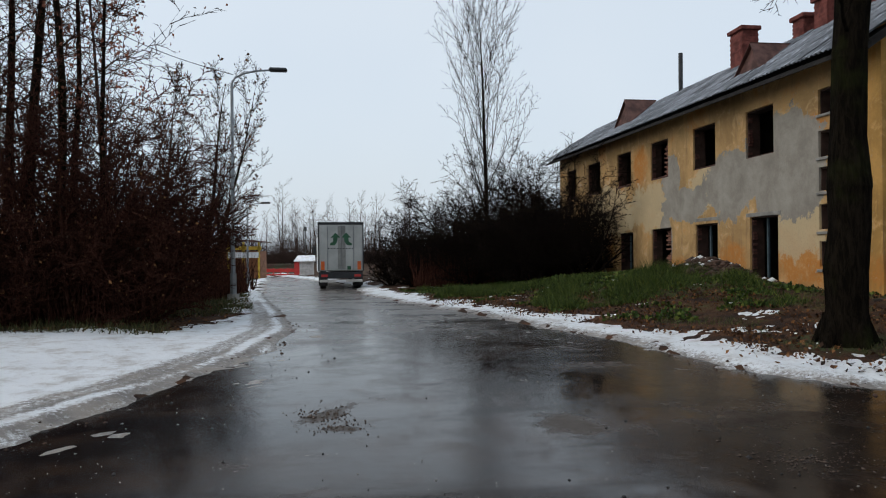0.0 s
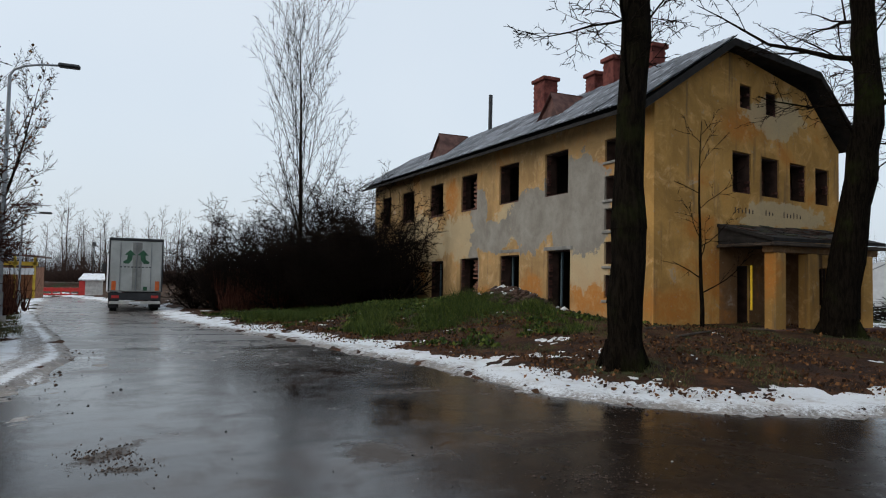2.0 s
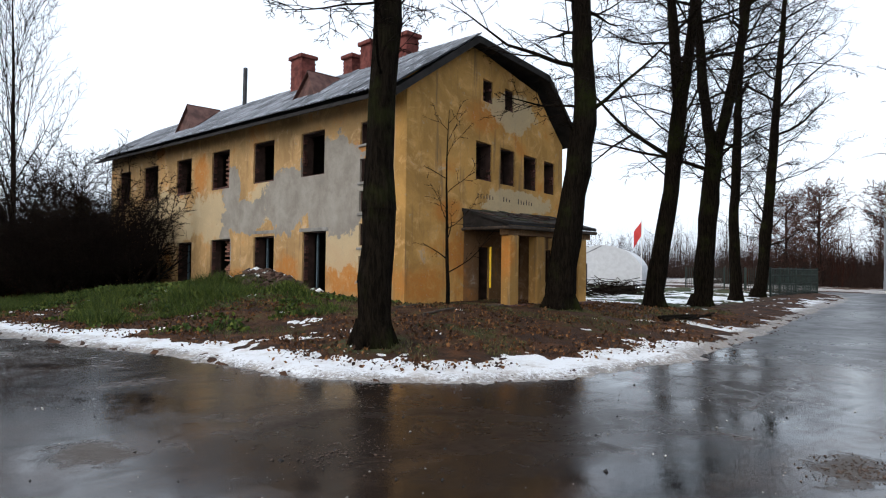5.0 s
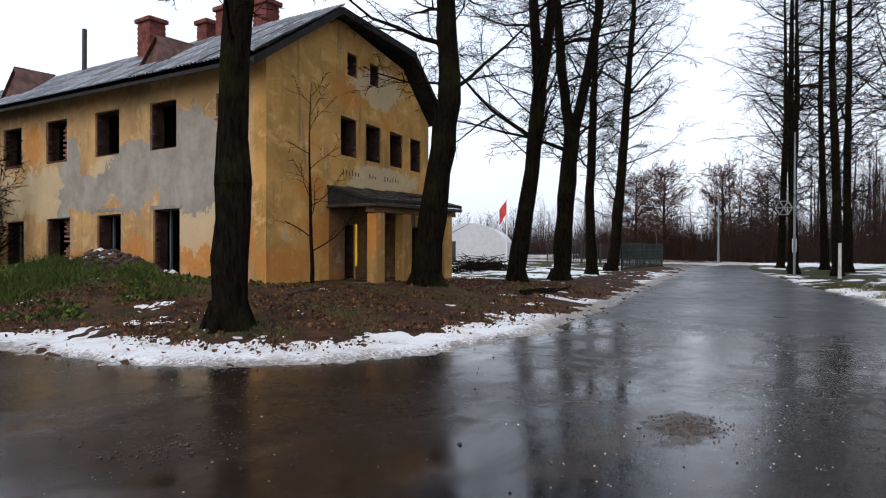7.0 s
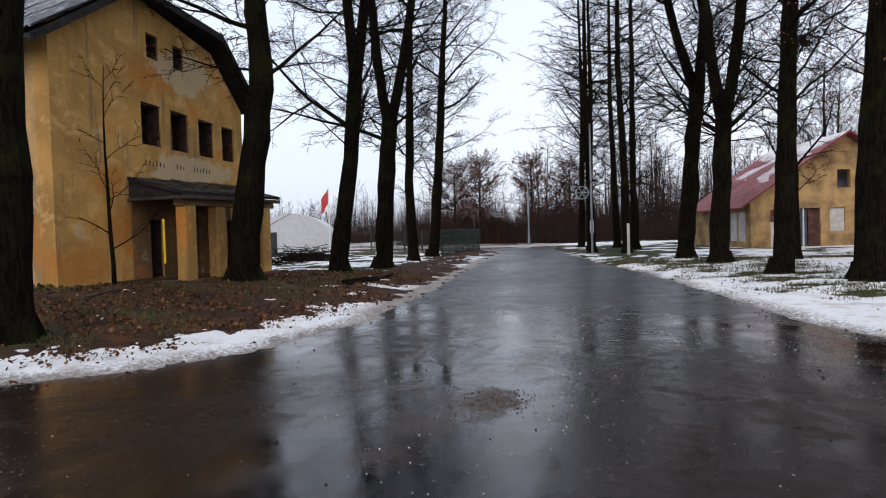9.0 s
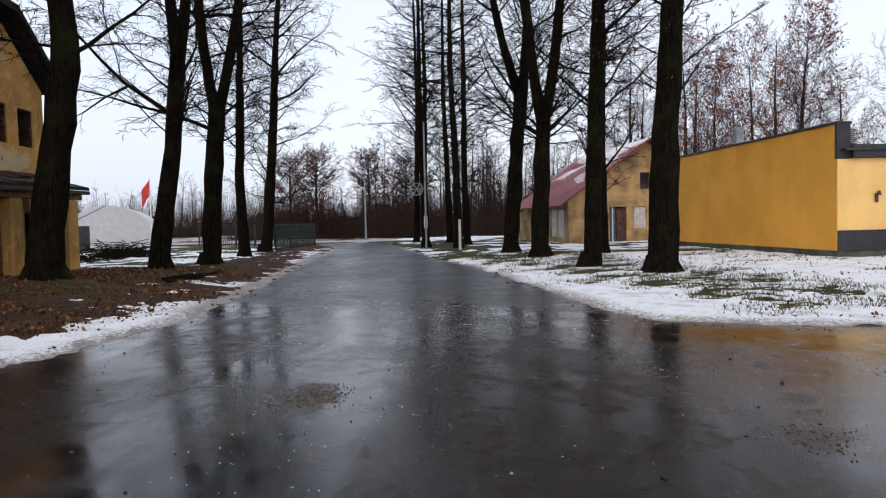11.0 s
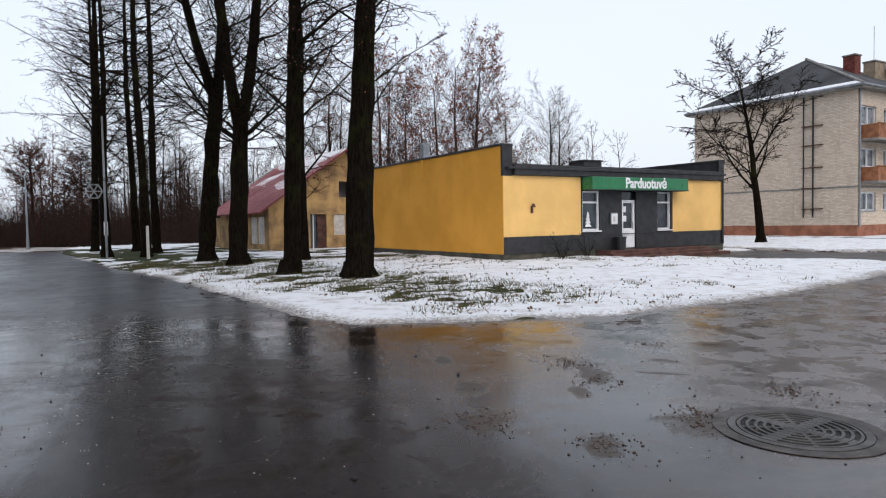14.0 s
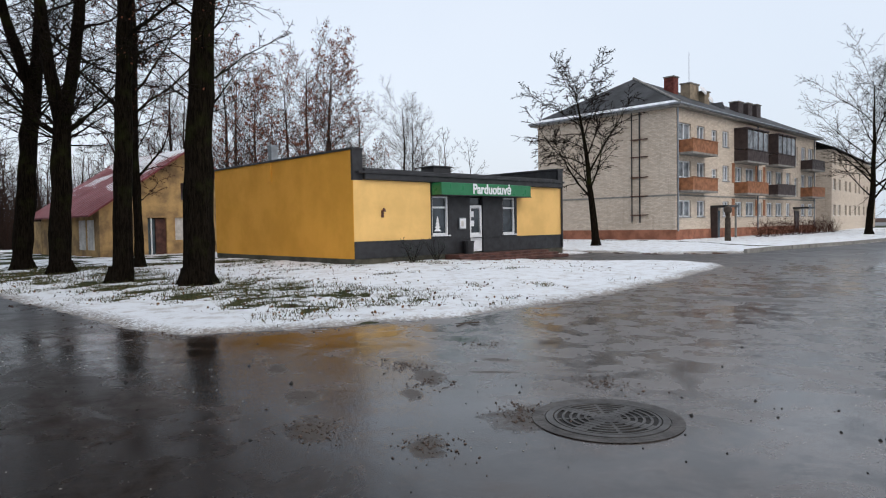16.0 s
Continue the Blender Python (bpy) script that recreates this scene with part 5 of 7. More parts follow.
# ---- flats ----
APT = (28.5, -36.35, 0.0)
flats = thing("block_of_flats", "three-storey cream brick block of flats with brown balconies", "apartment building", APT, -78.47)
AL, AD = 28.5, 11.4
ROWS = ((1.86, 2.98), (4.5, 5.64), (7.02, 8.18))
COLS = ((0.45, 2.2), (3.1, 4.35), (7.3, 8.4), (9.6, 10.9), (11.6, 13.4), (14.0, 15.0), (16.0, 17.3), (18.0, 19.6), (20.5, 21.6), (24.4, 25.6), (26.3, 27.7))
holes = [(x0, x1, z0, z1) for x0, x1 in COLS for z0, z1 in ROWS]
stairs = [(5.45, 6.4, z0, z1) for z0, z1 in ((3.6, 5.3), (6.4, 8.1))] + [(22.6, 23.5, z0, z1) for z0, z1 in ((3.6, 5.3), (6.4, 8.1))]
part("wall", wall(AL, (1.0, 9.15), holes + stairs, 0.4), M_APT, flats, "cream brick front with white windows")
part("wall", box(0, 0.4, 0.402, AD, 1.0, 9.15), M_APT, flats, "blank cream brick end wall with a downpipe")
part("wall", box(0.4, AL, AD - 0.4, AD, 1.0, 9.15), M_APT, flats)
part("wall", box(AL - 0.4, AL, 0.402, AD - 0.4, 1.0, 9.15), M_APT, flats)
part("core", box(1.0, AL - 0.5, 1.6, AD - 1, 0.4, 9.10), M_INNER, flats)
part("plinth", box(-0.04, AL + 0.04, -0.04, AD + 0.04, -0.3, 1.0, 0.02), M_APT_R, flats, "red-brown plastered plinth")
part("string_course", box(-0.03, AL + 0.03, -0.03, AD, 3.25, 3.37), M_CONC, flats)
part("cornice", box(-0.45, AL + 0.3, -0.5, AD + 0.45, 9.10, 9.28, 0.02), M_CONC, flats)
part("gutter", rod((-0.5, -0.55, 9.28), (AL + 0.3, -0.55, 9.22), 0.07), M_METAL, flats)
part("gutter", rod((-0.5, -0.55, 9.28), (-0.5, AD + 0.5, 9.26), 0.07), M_METAL, flats)
bmr = bmesh.new()
c4 = [bmr.verts.new(p) for p in ((-0.55, -0.6, 9.28), (AL + 0.4, -0.6, 9.28), (AL + 0.4, AD + 0.55, 9.28), (-0.55, AD + 0.55, 9.28))]
r2 = [bmr.verts.new(p) for p in ((4.6, AD / 2, 12.55), (AL - 0.1, AD / 2, 12.3))]
for f in ((c4[0], c4[1], r2[1], r2[0]), (c4[2], c4[3], r2[0], r2[1]), (c4[3], c4[0], r2[0]), (c4[1], c4[2], r2[1]), c4[::-1]):
    bmr.faces.new(f)
part("roof", bmr, M_APT_ROOF, flats, "dark hipped sheet roof")
part("roof_snow", slab([(-0.5, -0.5, 9.32), (-0.5, AD + 0.45, 9.32), (0.3, AD - 0.6, 9.72), (0.3, 0.4, 9.72)], 0.05), M_SNOW, flats)
part("hip_ridge", rod((-0.5, -0.55, 9.34), (4.6, AD / 2, 12.6), 0.09), M_CONC, flats)
for x0, x1 in COLS:
    for k, (z0, z1) in enumerate(ROWS):
        w = part("window", box(x0, x1, 0.2, 0.22, z0, z1), M_GLASS_B, flats, "white framed flat window")
        for a in ((x0, x0 + 0.08, z0, z1), (x1 - 0.08, x1, z0, z1), (x0, x1, z0, z0 + 0.08), (x0, x1, z1 - 0.08, z1), ((x0 + x1) / 2 - 0.05, (x0 + x1) / 2 + 0.05, z0, z1)):
            part("window_frame", box(a[0] + 0.001, a[1] - 0.001, 0.1, 0.19, a[2] + 0.001, a[3] - 0.001), M_WHITE, w)
        part("window_sill", box(x0 - 0.05, x1 + 0.05, -0.06, 0.1, z0 - 0.06, z0), M_METAL, w)
for x0, x1, z0, z1 in stairs:
    w = part("window", box(x0, x1, 0.2, 0.22, z0, z1), M_GLASS_B, flats, "tall stairwell window")
    for j in range(5):
        z = z0 + (z1 - z0 - 0.06) * j / 4
        part("window_frame", box(x0, x1, 0.12, 0.19, z, z + 0.06), M_WHITE, w)
    for x in (x0, (x0 + x1) / 2 - 0.03, x1 - 0.06):
        part("window_frame", box(x, x + 0.06, 0.13, 0.18, z0, z1), M_WHITE, w)


def balcony(x0, x1, z, m, glazed=False):
    bal = part("balcony", box(x0, x1, -1.0, 0.0, z - 0.14, z, 0.01), M_CONC, flats, "projecting balcony with a solid parapet")
    part("parapet", box(x0, x1, -1.0, -0.94, z, z + 0.82, 0.005), m, bal)
    for x in (x0, x1 - 0.05):
        part("parapet", box(x, x + 0.05, -0.94, 0.0, z, z + 0.82, 0.005), m, bal)
    part("handrail", box(x0 - 0.02, x1 + 0.02, -1.03, -0.92, z + 0.83, z + 0.88), m, bal)
    if glazed:
        part("glazing", box(x0 + 0.03, x1 - 0.03, -0.97, -0.95, z + 0.9, z + 2.3), M_GLASS_B, bal)
        for j in range(5):
            x = x0 + (x1 - x0 - 0.1) * j / 4
            part("mullion", box(x, x + 0.1, -1.0, -0.93, z + 0.88, z + 2.4), m, bal)
        part("canopy", box(x0 - 0.05, x1 + 0.05, -1.05, 0, z + 2.4, z + 2.5), m, bal)
        part("cheek", box(x0, x0 + 0.05, -0.93, 0, z + 0.88, z + 2.4), m, bal)


balcony(0.35, 4.2, 3.62, M_BALC_O)
balcony(0.35, 4.2, 6.15, M_BALC_O)
balcony(9.4, 13.6, 3.62, M_BALC_O)
balcony(9.4, 13.6, 6.05, M_BALC_D, True)
balcony(15.7, 19.8, 3.62, M_BALC_D)
balcony(15.7, 19.8, 6.1, M_BALC_D, True)
balcony(24.2, 27.8, 3.62, M_BALC_O)
balcony(24.2, 27.8, 6.1, M_BALC_D)
for x in (9.2, 13.75, 15.4):
    part("brown_panel", box(x - 0.25, x + 0.25, -0.02, -0.003, 1.9, 3.2), M_BALC_O, flats)
    part("brown_panel", box(x - 0.25, x + 0.25, -0.02, -0.003, 4.4, 5.9), M_BALC_O, flats)
for x in (0.15, 13.9, 27.9):
    part("downpipe", rod((x, -0.08, 0.9), (x, -0.08, 9.2), 0.06), M_METAL, flats)
part("downpipe", rod((-0.08, 2.6, 1.5), (-0.08, 2.6, 9.10), 0.05), M_DARKMET, flats)
part("downpipe", rod((-0.08, 3.2, 1.5), (-0.08, 3.2, 9.10), 0.04), M_DARKMET, flats)
for z in (2.0, 3.3, 4.6, 6.0, 7.2):
    part("bracket", box(-0.14, 0, 2.0, 3.3, z, z + 0.06), M_RUST, flats)
ent = part("entrance", box(5.2, 7.0, -1.3, 0, 2.5, 2.65, 0.02), M_DARKMET, flats, "entrance canopy on side walls")
part("side_panel", box(5.25, 5.37, -0.5, 0, 0.2, 2.5), M_BALC_D, ent)
part("side_panel", box(6.8, 6.92, -1.2, -1.08, 0.2, 2.5), M_CONC, ent)
part("door", box(5.5, 6.7, -0.07, -0.045, 0.25, 2.3), M_BLUEGREY, ent)
ent = part("entrance", box(22.2, 24.0, -1.3, 0, 2.5, 2.65, 0.02), M_DARKMET, flats, "entrance canopy on side walls")
part("door", box(22.5, 23.7, -0.07, -0.045, 0.25, 2.3), M_BALC_D, ent)
for x, y, w, z1, m in ((7.3, 4.0, 0.8, 12.7, M_BRICK), (9.6, 3.6, 1.5, 12.4, M_STACK), (11.0, 3.2, 0.9, 11.9, M_STACK), (18.5, 3.5, 1.1, 12.0, M_BALC_D), (20.6, 3.5, 1.0, 12.1, M_BALC_D), (22.6, 3.5, 1.0, 12.2, M_BALC_D)):
    c = part("chimney", box(x - w / 2, x + w / 2, y - 0.4, y + 0.4, 9.9, z1, 0.02), m, flats, "rendered chimney stack")
    part("cap", box(x - w / 2 - 0.06, x + w / 2 + 0.06, y - 0.46, y + 0.46, z1, z1 + 0.1, 0.01), M_CONC, c)
part("aerial", rod((9.5, 3.6, 12.4), (9.5, 3.6, 15.0), 0.02), M_METAL, flats)
for x, z in ((10.4, 12.0), (11.6, 11.5)):
    bmd = bmesh.new()
    bmesh.ops.create_cone(bmd, cap_ends=True, segments=14, radius1=0.42, radius2=0.3, depth=0.1, matrix=Matrix.Translation((x, 2.8, z)) @ Euler((radians(60), 0, 0)).to_matrix().to_4x4())
    part("satellite_dish", bmd, M_WHITE, flats, "white satellite dish")
bmd = slab([(12.6, 2.6, 10.3), (14.4, 2.6, 10.3), (13.5, 2.6, 11.4)], 2.0, (0, 1, 0))
part("dormer", bmd, M_APT_ROOF, flats)
flats2 = thing("block_of_flats", "distant cream block of flats behind bare trees", "apartment building", (34.6, -68.0, 0), -72)
part("wall", wall(34, (0.0, 8.5), [(x, x + 1.4, z0, z1) for x in (1, 4, 8, 11, 15, 18, 22, 25, 29) for z0, z1 in ROWS], 0.3), M_APT, flats2)
part("wall", box(0, 0.3, 0.302, 11, 0, 8.5), M_APT, flats2)
part("core", box(0.5, 33.5, 0.8, 10, 0, 8.4), M_INNER, flats2)
part("roof", slab([(-0.4, -0.4, 8.5), (34.4, -0.4, 8.5), (34, 5.5, 11), (0.4, 5.5, 11)], 0.1), M_APT_ROOF, flats2)
part("roof", slab([(-0.4, 11.4, 8.5), (34.4, 11.4, 8.5), (34, 5.5, 11), (0.4, 5.5, 11)], 0.1), M_APT_ROOF, flats2)
for x in (1, 4, 8, 11, 15, 18, 22, 25, 29):
    for z0, z1 in ROWS:
        w = part("window", box(x, x + 1.4, 0.18, 0.2, z0, z1), M_GLASS_B, flats2)
        part("window_frame", box(x + 0.65, x + 0.75, 0.1, 0.17, z0, z1), M_WHITE, w)
        part("window_frame", box(x, x + 1.4, 0.1, 0.17, z0, z0 + 0.08), M_WHITE, w)

# ---- yellow house with the red roof ----
cot = thing("cottage", "yellow rendered house with a snowy red metal roof", "house", (39.6, -3.2, 0.0), -74)
# local: x along the gable to the south, y behind it
C_H = [(1.05, 1.75, 0.15, 2.2), (2.6, 3.7, 0.15, 2.25), (4.2, 5.0, 0.95, 2.25), (4.6, 5.3, 3.3, 4.3)]
part("wall", wall(10.0, (-0.2, 6.2), C_H, 0.3, None, (lambda x: 2.75 + 0.68 * (5 - abs(x - 5.0)), (5.0,))), M_HOUSE, cot, "yellow gable wall")
part("wall", box(0, 0.3, 0.302, 9.0, -0.2, 2.75), M_HOUSE, cot)
part("wall", box(9.7, 10.0, 0.302, 9.0, -0.2, 2.75), M_HOUSE, cot)
part("core", box(0.5, 9.5, 1.3, 8.8, 0, 2.7), M_INNER, cot)
rf = part("roof", slab([(-0.75, -0.6, 2.3), (5.0, -0.6, 6.22), (5.0, 9.4, 6.22), (-0.75, 9.4, 2.3)], 0.09), M_REDROOF, cot, "red metal roof half under snow")
part("roof", slab([(10.75, -0.6, 2.3), (5.0, -0.6, 6.22), (5.0, 9.4, 6.22), (10.75, 9.4, 2.3)], 0.09), M_REDROOF, cot)
rngc = np.random.default_rng(8)
n_s = 60
gx, gy = np.meshgrid(np.linspace(0.35, 0.99, n_s), np.linspace(0.0, 1.0, n_s))
hs = 0.05 * rough_noise(gx * 12, gy * 9, 1.0) + 0.03 * (gx - 0.62) * 2 - 0.018
vs = np.stack([-0.75 + 5.75 * gx, -0.6 + 10 * gy, 2.3 + 3.92 * gx + 0.1 + np.clip(hs, -0.06, 0.03)], -1).reshape(-1, 3)
ii = np.arange(n_s * n_s).reshape(n_s, n_s)
hang("roof_snow", from_arrays("roof_snow", vs, np.stack([ii[:-1, :-1], ii[:-1, 1:], ii[1:, 1:], ii[1:, :-1]], -1).reshape(-1, 4), 4), M_SNOW, cot, "thin snow lying on the upper roof", True)
for j in range(22):
    y = -0.6 + j * 0.47
    part("seam", slab([(-0.75, y, 2.4), (5.0, y, 6.32), (5.0, y + 0.03, 6.32), (-0.75, y + 0.03, 2.4)], 0.03), M_REDROOF, rf)
part("boarded_window", box(1.05, 1.75, 0.1, 0.14, 0.15, 1.55), M_BOARD, cot, "opening closed with white boards")
part("bricked_panel", box(1.05, 1.75, 0.1, 0.16, 1.55, 2.2), M_BRICK, cot)
for k in range(9):
    part("board", box(1.07, 1.73, 0.08, 0.1, 0.17 + k * 0.153, 0.3 + k * 0.153), M_BOARD, cot)
    part("board", box(4.22, 4.98, 0.08, 0.1, 0.97 + k * 0.14, 1.09 + k * 0.14), M_BOARD, cot)
part("boarded_window", box(4.2, 5.0, 0.1, 0.14, 0.95, 2.25), M_BOARD, cot)
part("door", box(3.1, 3.7, 0.12, 0.16, 0.15, 2.2), M_RUST, cot, "rusty brown door leaf")
part("door", box(2.62, 3.08, 0.2, 0.24, 0.15, 2.2), M_BLUEGREY, cot, "blue-grey door leaf standing ajar")
part("door_frame", box(2.82, 2.88, 0.1, 0.19, 0.15, 2.25), M_WHITE, cot)
for y0 in (0.7, 1.9):
    bw = part("boarded_window", box(-0.03, -0.004, y0, y0 + 0.85, 0.5, 2.15), M_BOARD, cot, "side window closed with white slats")
    for k in range(9):
        part("slat", box(-0.06, -0.031, y0 + 0.02, y0 + 0.83, 0.53 + k * 0.178, 0.67 + k * 0.178), M_BOARD, bw)
part("annex", box(-0.02, 3.0, 9.0, 12.6, -0.2, 2.2), M_HOUSE, cot)

# ---- things along the road to the north ----
truck = thing("lorry", "parked lorry with a dirty white box trailer seen from behind", "lorry", (-1.25, 38.4, -0.45), 3.0)
body = part("trailer_body", box(-1.26, 1.26, 0, 12.5, 1.05, 3.78, 0.03), M_TRUCK, truck, "dirty white trailer box")
part("rear_door", box(-1.2, -0.01, -0.04, -0.002, 1.1, 3.66, 0.01), M_TRUCK, body)
part("rear_door", box(0.01, 1.2, -0.04, -0.002, 1.1, 3.66, 0.01), M_TRUCK, body)
part("roof_edge", box(-1.29, 1.29, -0.06, 0.2, 3.68, 3.82, 0.02), M_DARKMET, body)
for x in (-1.28, 1.22):
    part("corner_post", box(x, x + 0.06, -0.05, 0.05, 1.05, 3.7), M_DARKMET, body)
for x in (-1.12, 0.92):
    part("reflector", box(x, x + 0.2, -0.06, -0.042, 1.12, 1.6), M_ORANGE, body, "orange reflective plate")
for s in (-1, 1):
    pts = [(s * x, z) for x, z in ((0.03, 2.94), (0.18, 2.94), (0.2, 2.7), (0.35, 2.5), (0.6, 2.5), (0.62, 2.6), (0.44, 2.72), (0.42, 2.94), (0.57, 2.94), (0.3, 3.22))]
    part("printed_arrow", slab([(x, -0.046, z) for x, z in (pts if s > 0 else pts[::-1])], 0.004, (0, -1, 0)), M_TGREEN, body, "dark green curved arrow print")
for k in range(9):
    part("print_bar", box(-0.75 + k * 0.17, -0.65 + k * 0.17, -0.046, -0.042, 2.3, 2.35), M_DARKMET, body)
part("grime_band", box(-0.18, 0.26, -0.0445, -0.0415, 1.15, 3.6), M_GRIME, body, "grey stripe of road dirt")
for x in (-0.75, 0.0, 0.7):
    part("lock_rod", rod((x, -0.07, 1.1), (x, -0.07, 3.6), 0.018, n=6), M_METAL, body)
part("plate", box(0.35, 0.55, -0.06, -0.042, 1.12, 1.32), M_TGREEN, body)
part("chassis", box(-0.5, 0.5, 0.2, 12.0, 0.7, 1.04), M_DARKMET, truck)
part("underrun_bar", box(-1.2, 1.2, -0.02, 0.12, 0.42, 0.56, 0.01), M_BOARD, truck)
part("rear_panel", box(-1.22, 1.22, 0.0, 0.08, 0.62, 1.0, 0.01), M_DARKMET, truck)
for x in (-1.1, 0.75):
    part("tail_light", box(x, x + 0.35, -0.03, -0.001, 0.72, 0.86), M_RED, truck)
part("number_plate", box(-0.26, 0.26, -0.03, -0.021, 0.43, 0.53), M_WHITE, truck)
for x in (-1.0, 1.0):
    for y in (1.2, 2.5, 3.8, 11.0):
        w = part("wheel", rod((x - 0.17, y, 0.5), (x + 0.17, y, 0.5), 0.5, n=20), M_RUBBER, truck)
        part("rim", rod((x - 0.18, y, 0.5), (x + 0.18, y, 0.5), 0.26, n=16), M_METAL, w)
    part("mudguard", box(x - 0.25, x + 0.25, 0.55, 0.6, 0.2, 1.0), M_RUBBER, truck)
part("cab", box(-1.45, 1.2, 13.2, 15.2, 0.6, 3.3, 0.12), M_WHITE, truck, "white driver's cab")
part("mirror", box(-1.75, -1.5, 13.3, 13.45, 2.0, 2.6, 0.03), M_DARKMET, truck)


def street_lamp(at, h, arm, label, turn=0.0):
    s = thing("street_lamp", label, "street lamp", at, turn)
    part("pole", rod((0, 0, -0.1), (0, 0, h), 0.085, 0.05, 12), M_METAL, s)
    part("sleeve", rod((0, 0, -0.1), (0, 0, 0.9), 0.11, 0.11, 12), M_METAL, s)
    part("base", rod((0, 0, -0.1), (0, 0, 0.18), 0.22, 0.2, 12), M_CONC, s)
    bma = bmesh.new()
    pts = [(0, 0, h)] + [(arm * (1 - math.cos(a)) , 0, h + 0.5 * math.sin(a)) for a in (0.4, 0.8, 1.2, 1.57)]
    for a, b in zip(pts, pts[1:]):
        rod(a, b, 0.035, n=8, bm=bma)
    part("arm", bma, M_METAL, s)
    part("lamp_head", box(arm * 0.98, arm * 0.98 + 0.62, -0.14, 0.14, h + 0.46, h + 0.58, 0.04), M_DARKMET, s, "dark LED lamp head")
    return s


street_lamp((-4.65, 24.5, fall(np.array(-4.65), np.array(24.5)) + 0.12), 7.55, 1.3, "tall galvanised street lamp with a curved arm", 0)
street_lamp((-7.6, 46, -0.5), 5.0, 0.9, "distant galvanised street lamp", 0)
street_lamp((57, 12.8, 0.0), 5.3, 1.0, "pale concrete street lamp at the road's end", 150)
street_lamp((75, 23.2, 0.0), 4.4, 0.9, "distant grey street lamp among trees", 140)
pole = thing("sign_pole", "steel pole carrying a snowflake light ornament", "pole", (38.5, 5.2, 0.05), 100)
part("pole", rod((0, 0, -0.1), (0, 0, 7.4), 0.065, 0.045, 12), M_METAL, pole)
bms = bmesh.new()
for k in range(6):
    a = k * math.pi / 3
    b1 = a + math.pi / 3
    rod((0.5 + 0.4 * math.cos(a), 0, 3.5 + 0.4 * math.sin(a)), (0.5 + 0.4 * math.cos(b1), 0, 3.5 + 0.4 * math.sin(b1)), 0.03, n=6, bm=bms)
    rod((0.5, 0, 3.5), (0.5 + 0.4 * math.cos(a), 0, 3.5 + 0.4 * math.sin(a)), 0.025, n=6, bm=bms)
part("snowflake", bms, M_METAL, pole, "grey snowflake ornament")
part("paper_notice", box(-0.1, 0.1, -0.11, -0.09, 1.2, 1.9), M_WHITE, pole)
post = thing("marker_post", "white concrete marker post beside a tree", "post", (35.5, 3.0, 0.1), 0)
part("shaft", rod((0, 0, -0.1), (0, 0, 1.6), 0.075, 0.065, 10), M_BOARD, post)

gate = thing("yellow_shed", "yellow steel-framed market shed", "shed", (-11.5, 60, -0.75), 0)
for x in (0, 1.3, 2.6):
    part("column", box(x - 0.08, x + 0.08, 0, 0.16, 0, 3.4), M_YEL, gate)
part("beam", box(-0.1, 2.8, 0, 0.2, 2.7, 3.0), M_YEL, gate)
part("roof", slab([(-3.0, -0.8, 3.75), (3.0, -0.8, 3.35), (3.0, 6, 3.35), (-3.0, 6, 3.75)], 0.12), M_RUST, gate)
part("wall", box(-3.0, 2.6, 1.0, 5, 0, 2.6), M_BALC_O, gate)
part("sign_board", box(0.0, 2.6, -0.05, -0.01, 2.0, 2.5), M_WHITE, gate)
kiosk = thing("red_kiosk", "small red and white kiosk with a snowy roof", "kiosk", (-6.5, 70, -0.8), 0)
part("wall", box(0, 1.6, 0, 2.0, 0, 1.6), M_BOARD, kiosk)
part("door", box(-0.25, 0.25, -0.06, -0.005, 0, 1.5), M_RED, kiosk)
part("roof", slab([(-0.3, -0.3, 1.55), (1.9, -0.3, 1.55), (1.7, 2.2, 2.1), (-0.1, 2.2, 2.1)], 0.1), M_SNOW, kiosk)
fn = thing("red_barrier", "low red metal barrier across the road's end", "barrier", (-10.7, 72, -0.85), 0)
for x in range(6):
    part("post", box(x * 0.75, x * 0.75 + 0.12, 0, 0.1, 0, 0.9), M_RED, fn)
part("rail", box(0, 4.0, -0.02, 0.06, 0.5, 0.85), M_RED, fn)
part("rail", box(0, 4.0, -0.02, 0.06, 0.15, 0.3), M_RED, fn)
mast = thing("lamp_mast", "thin mast with a round lamp", "lamp mast", (-5.8, 72, -0.8), 0)
part("pole", rod((0, 0, 0), (0, 0, 4.9), 0.06), M_DARKMET, mast)
part("lamp_head", rod((0, 0, 4.8), (0, 0, 5.2), 0.22, 0.16, 10), M_DARKMET, mast)

# tent hall, flag and fence beyond the old house
tent = thing("tent_hall", "white fabric storage hall with a rounded roof", "tent", (44.5, 32.6, 0.2), -64)
pro = [(2.6 - 2.6 * math.cos(a) * (1 - 0.08 * math.sin(2 * a)), 3.2 * math.sin(a) ** 0.8) for a in [math.pi * i / 14 for i in range(15)]]
bmt = bmesh.new()
rows = [[bmt.verts.new((x * 1.2, y, z)) for x, z in pro] for y in (0, 3, 6, 9, 12)]
for r0, r1 in zip(rows, rows[1:]):
    for i in range(len(pro) - 1):
        bmt.faces.new((r0[i], r0[i + 1], r1[i + 1], r1[i]))
bmt.faces.new(rows[0])
bmt.faces.new(rows[-1][::-1])
part("cover", bmt, M_FABRIC, tent)
part("side_sheet", box(0.35, 5.9, -0.06, -0.01, 0, 1.6), M_FABRIC, tent)
part("door", box(0.5, 2.0, -0.1, -0.062, 0, 1.7), M_DARKMET, tent, "dark sliding door")
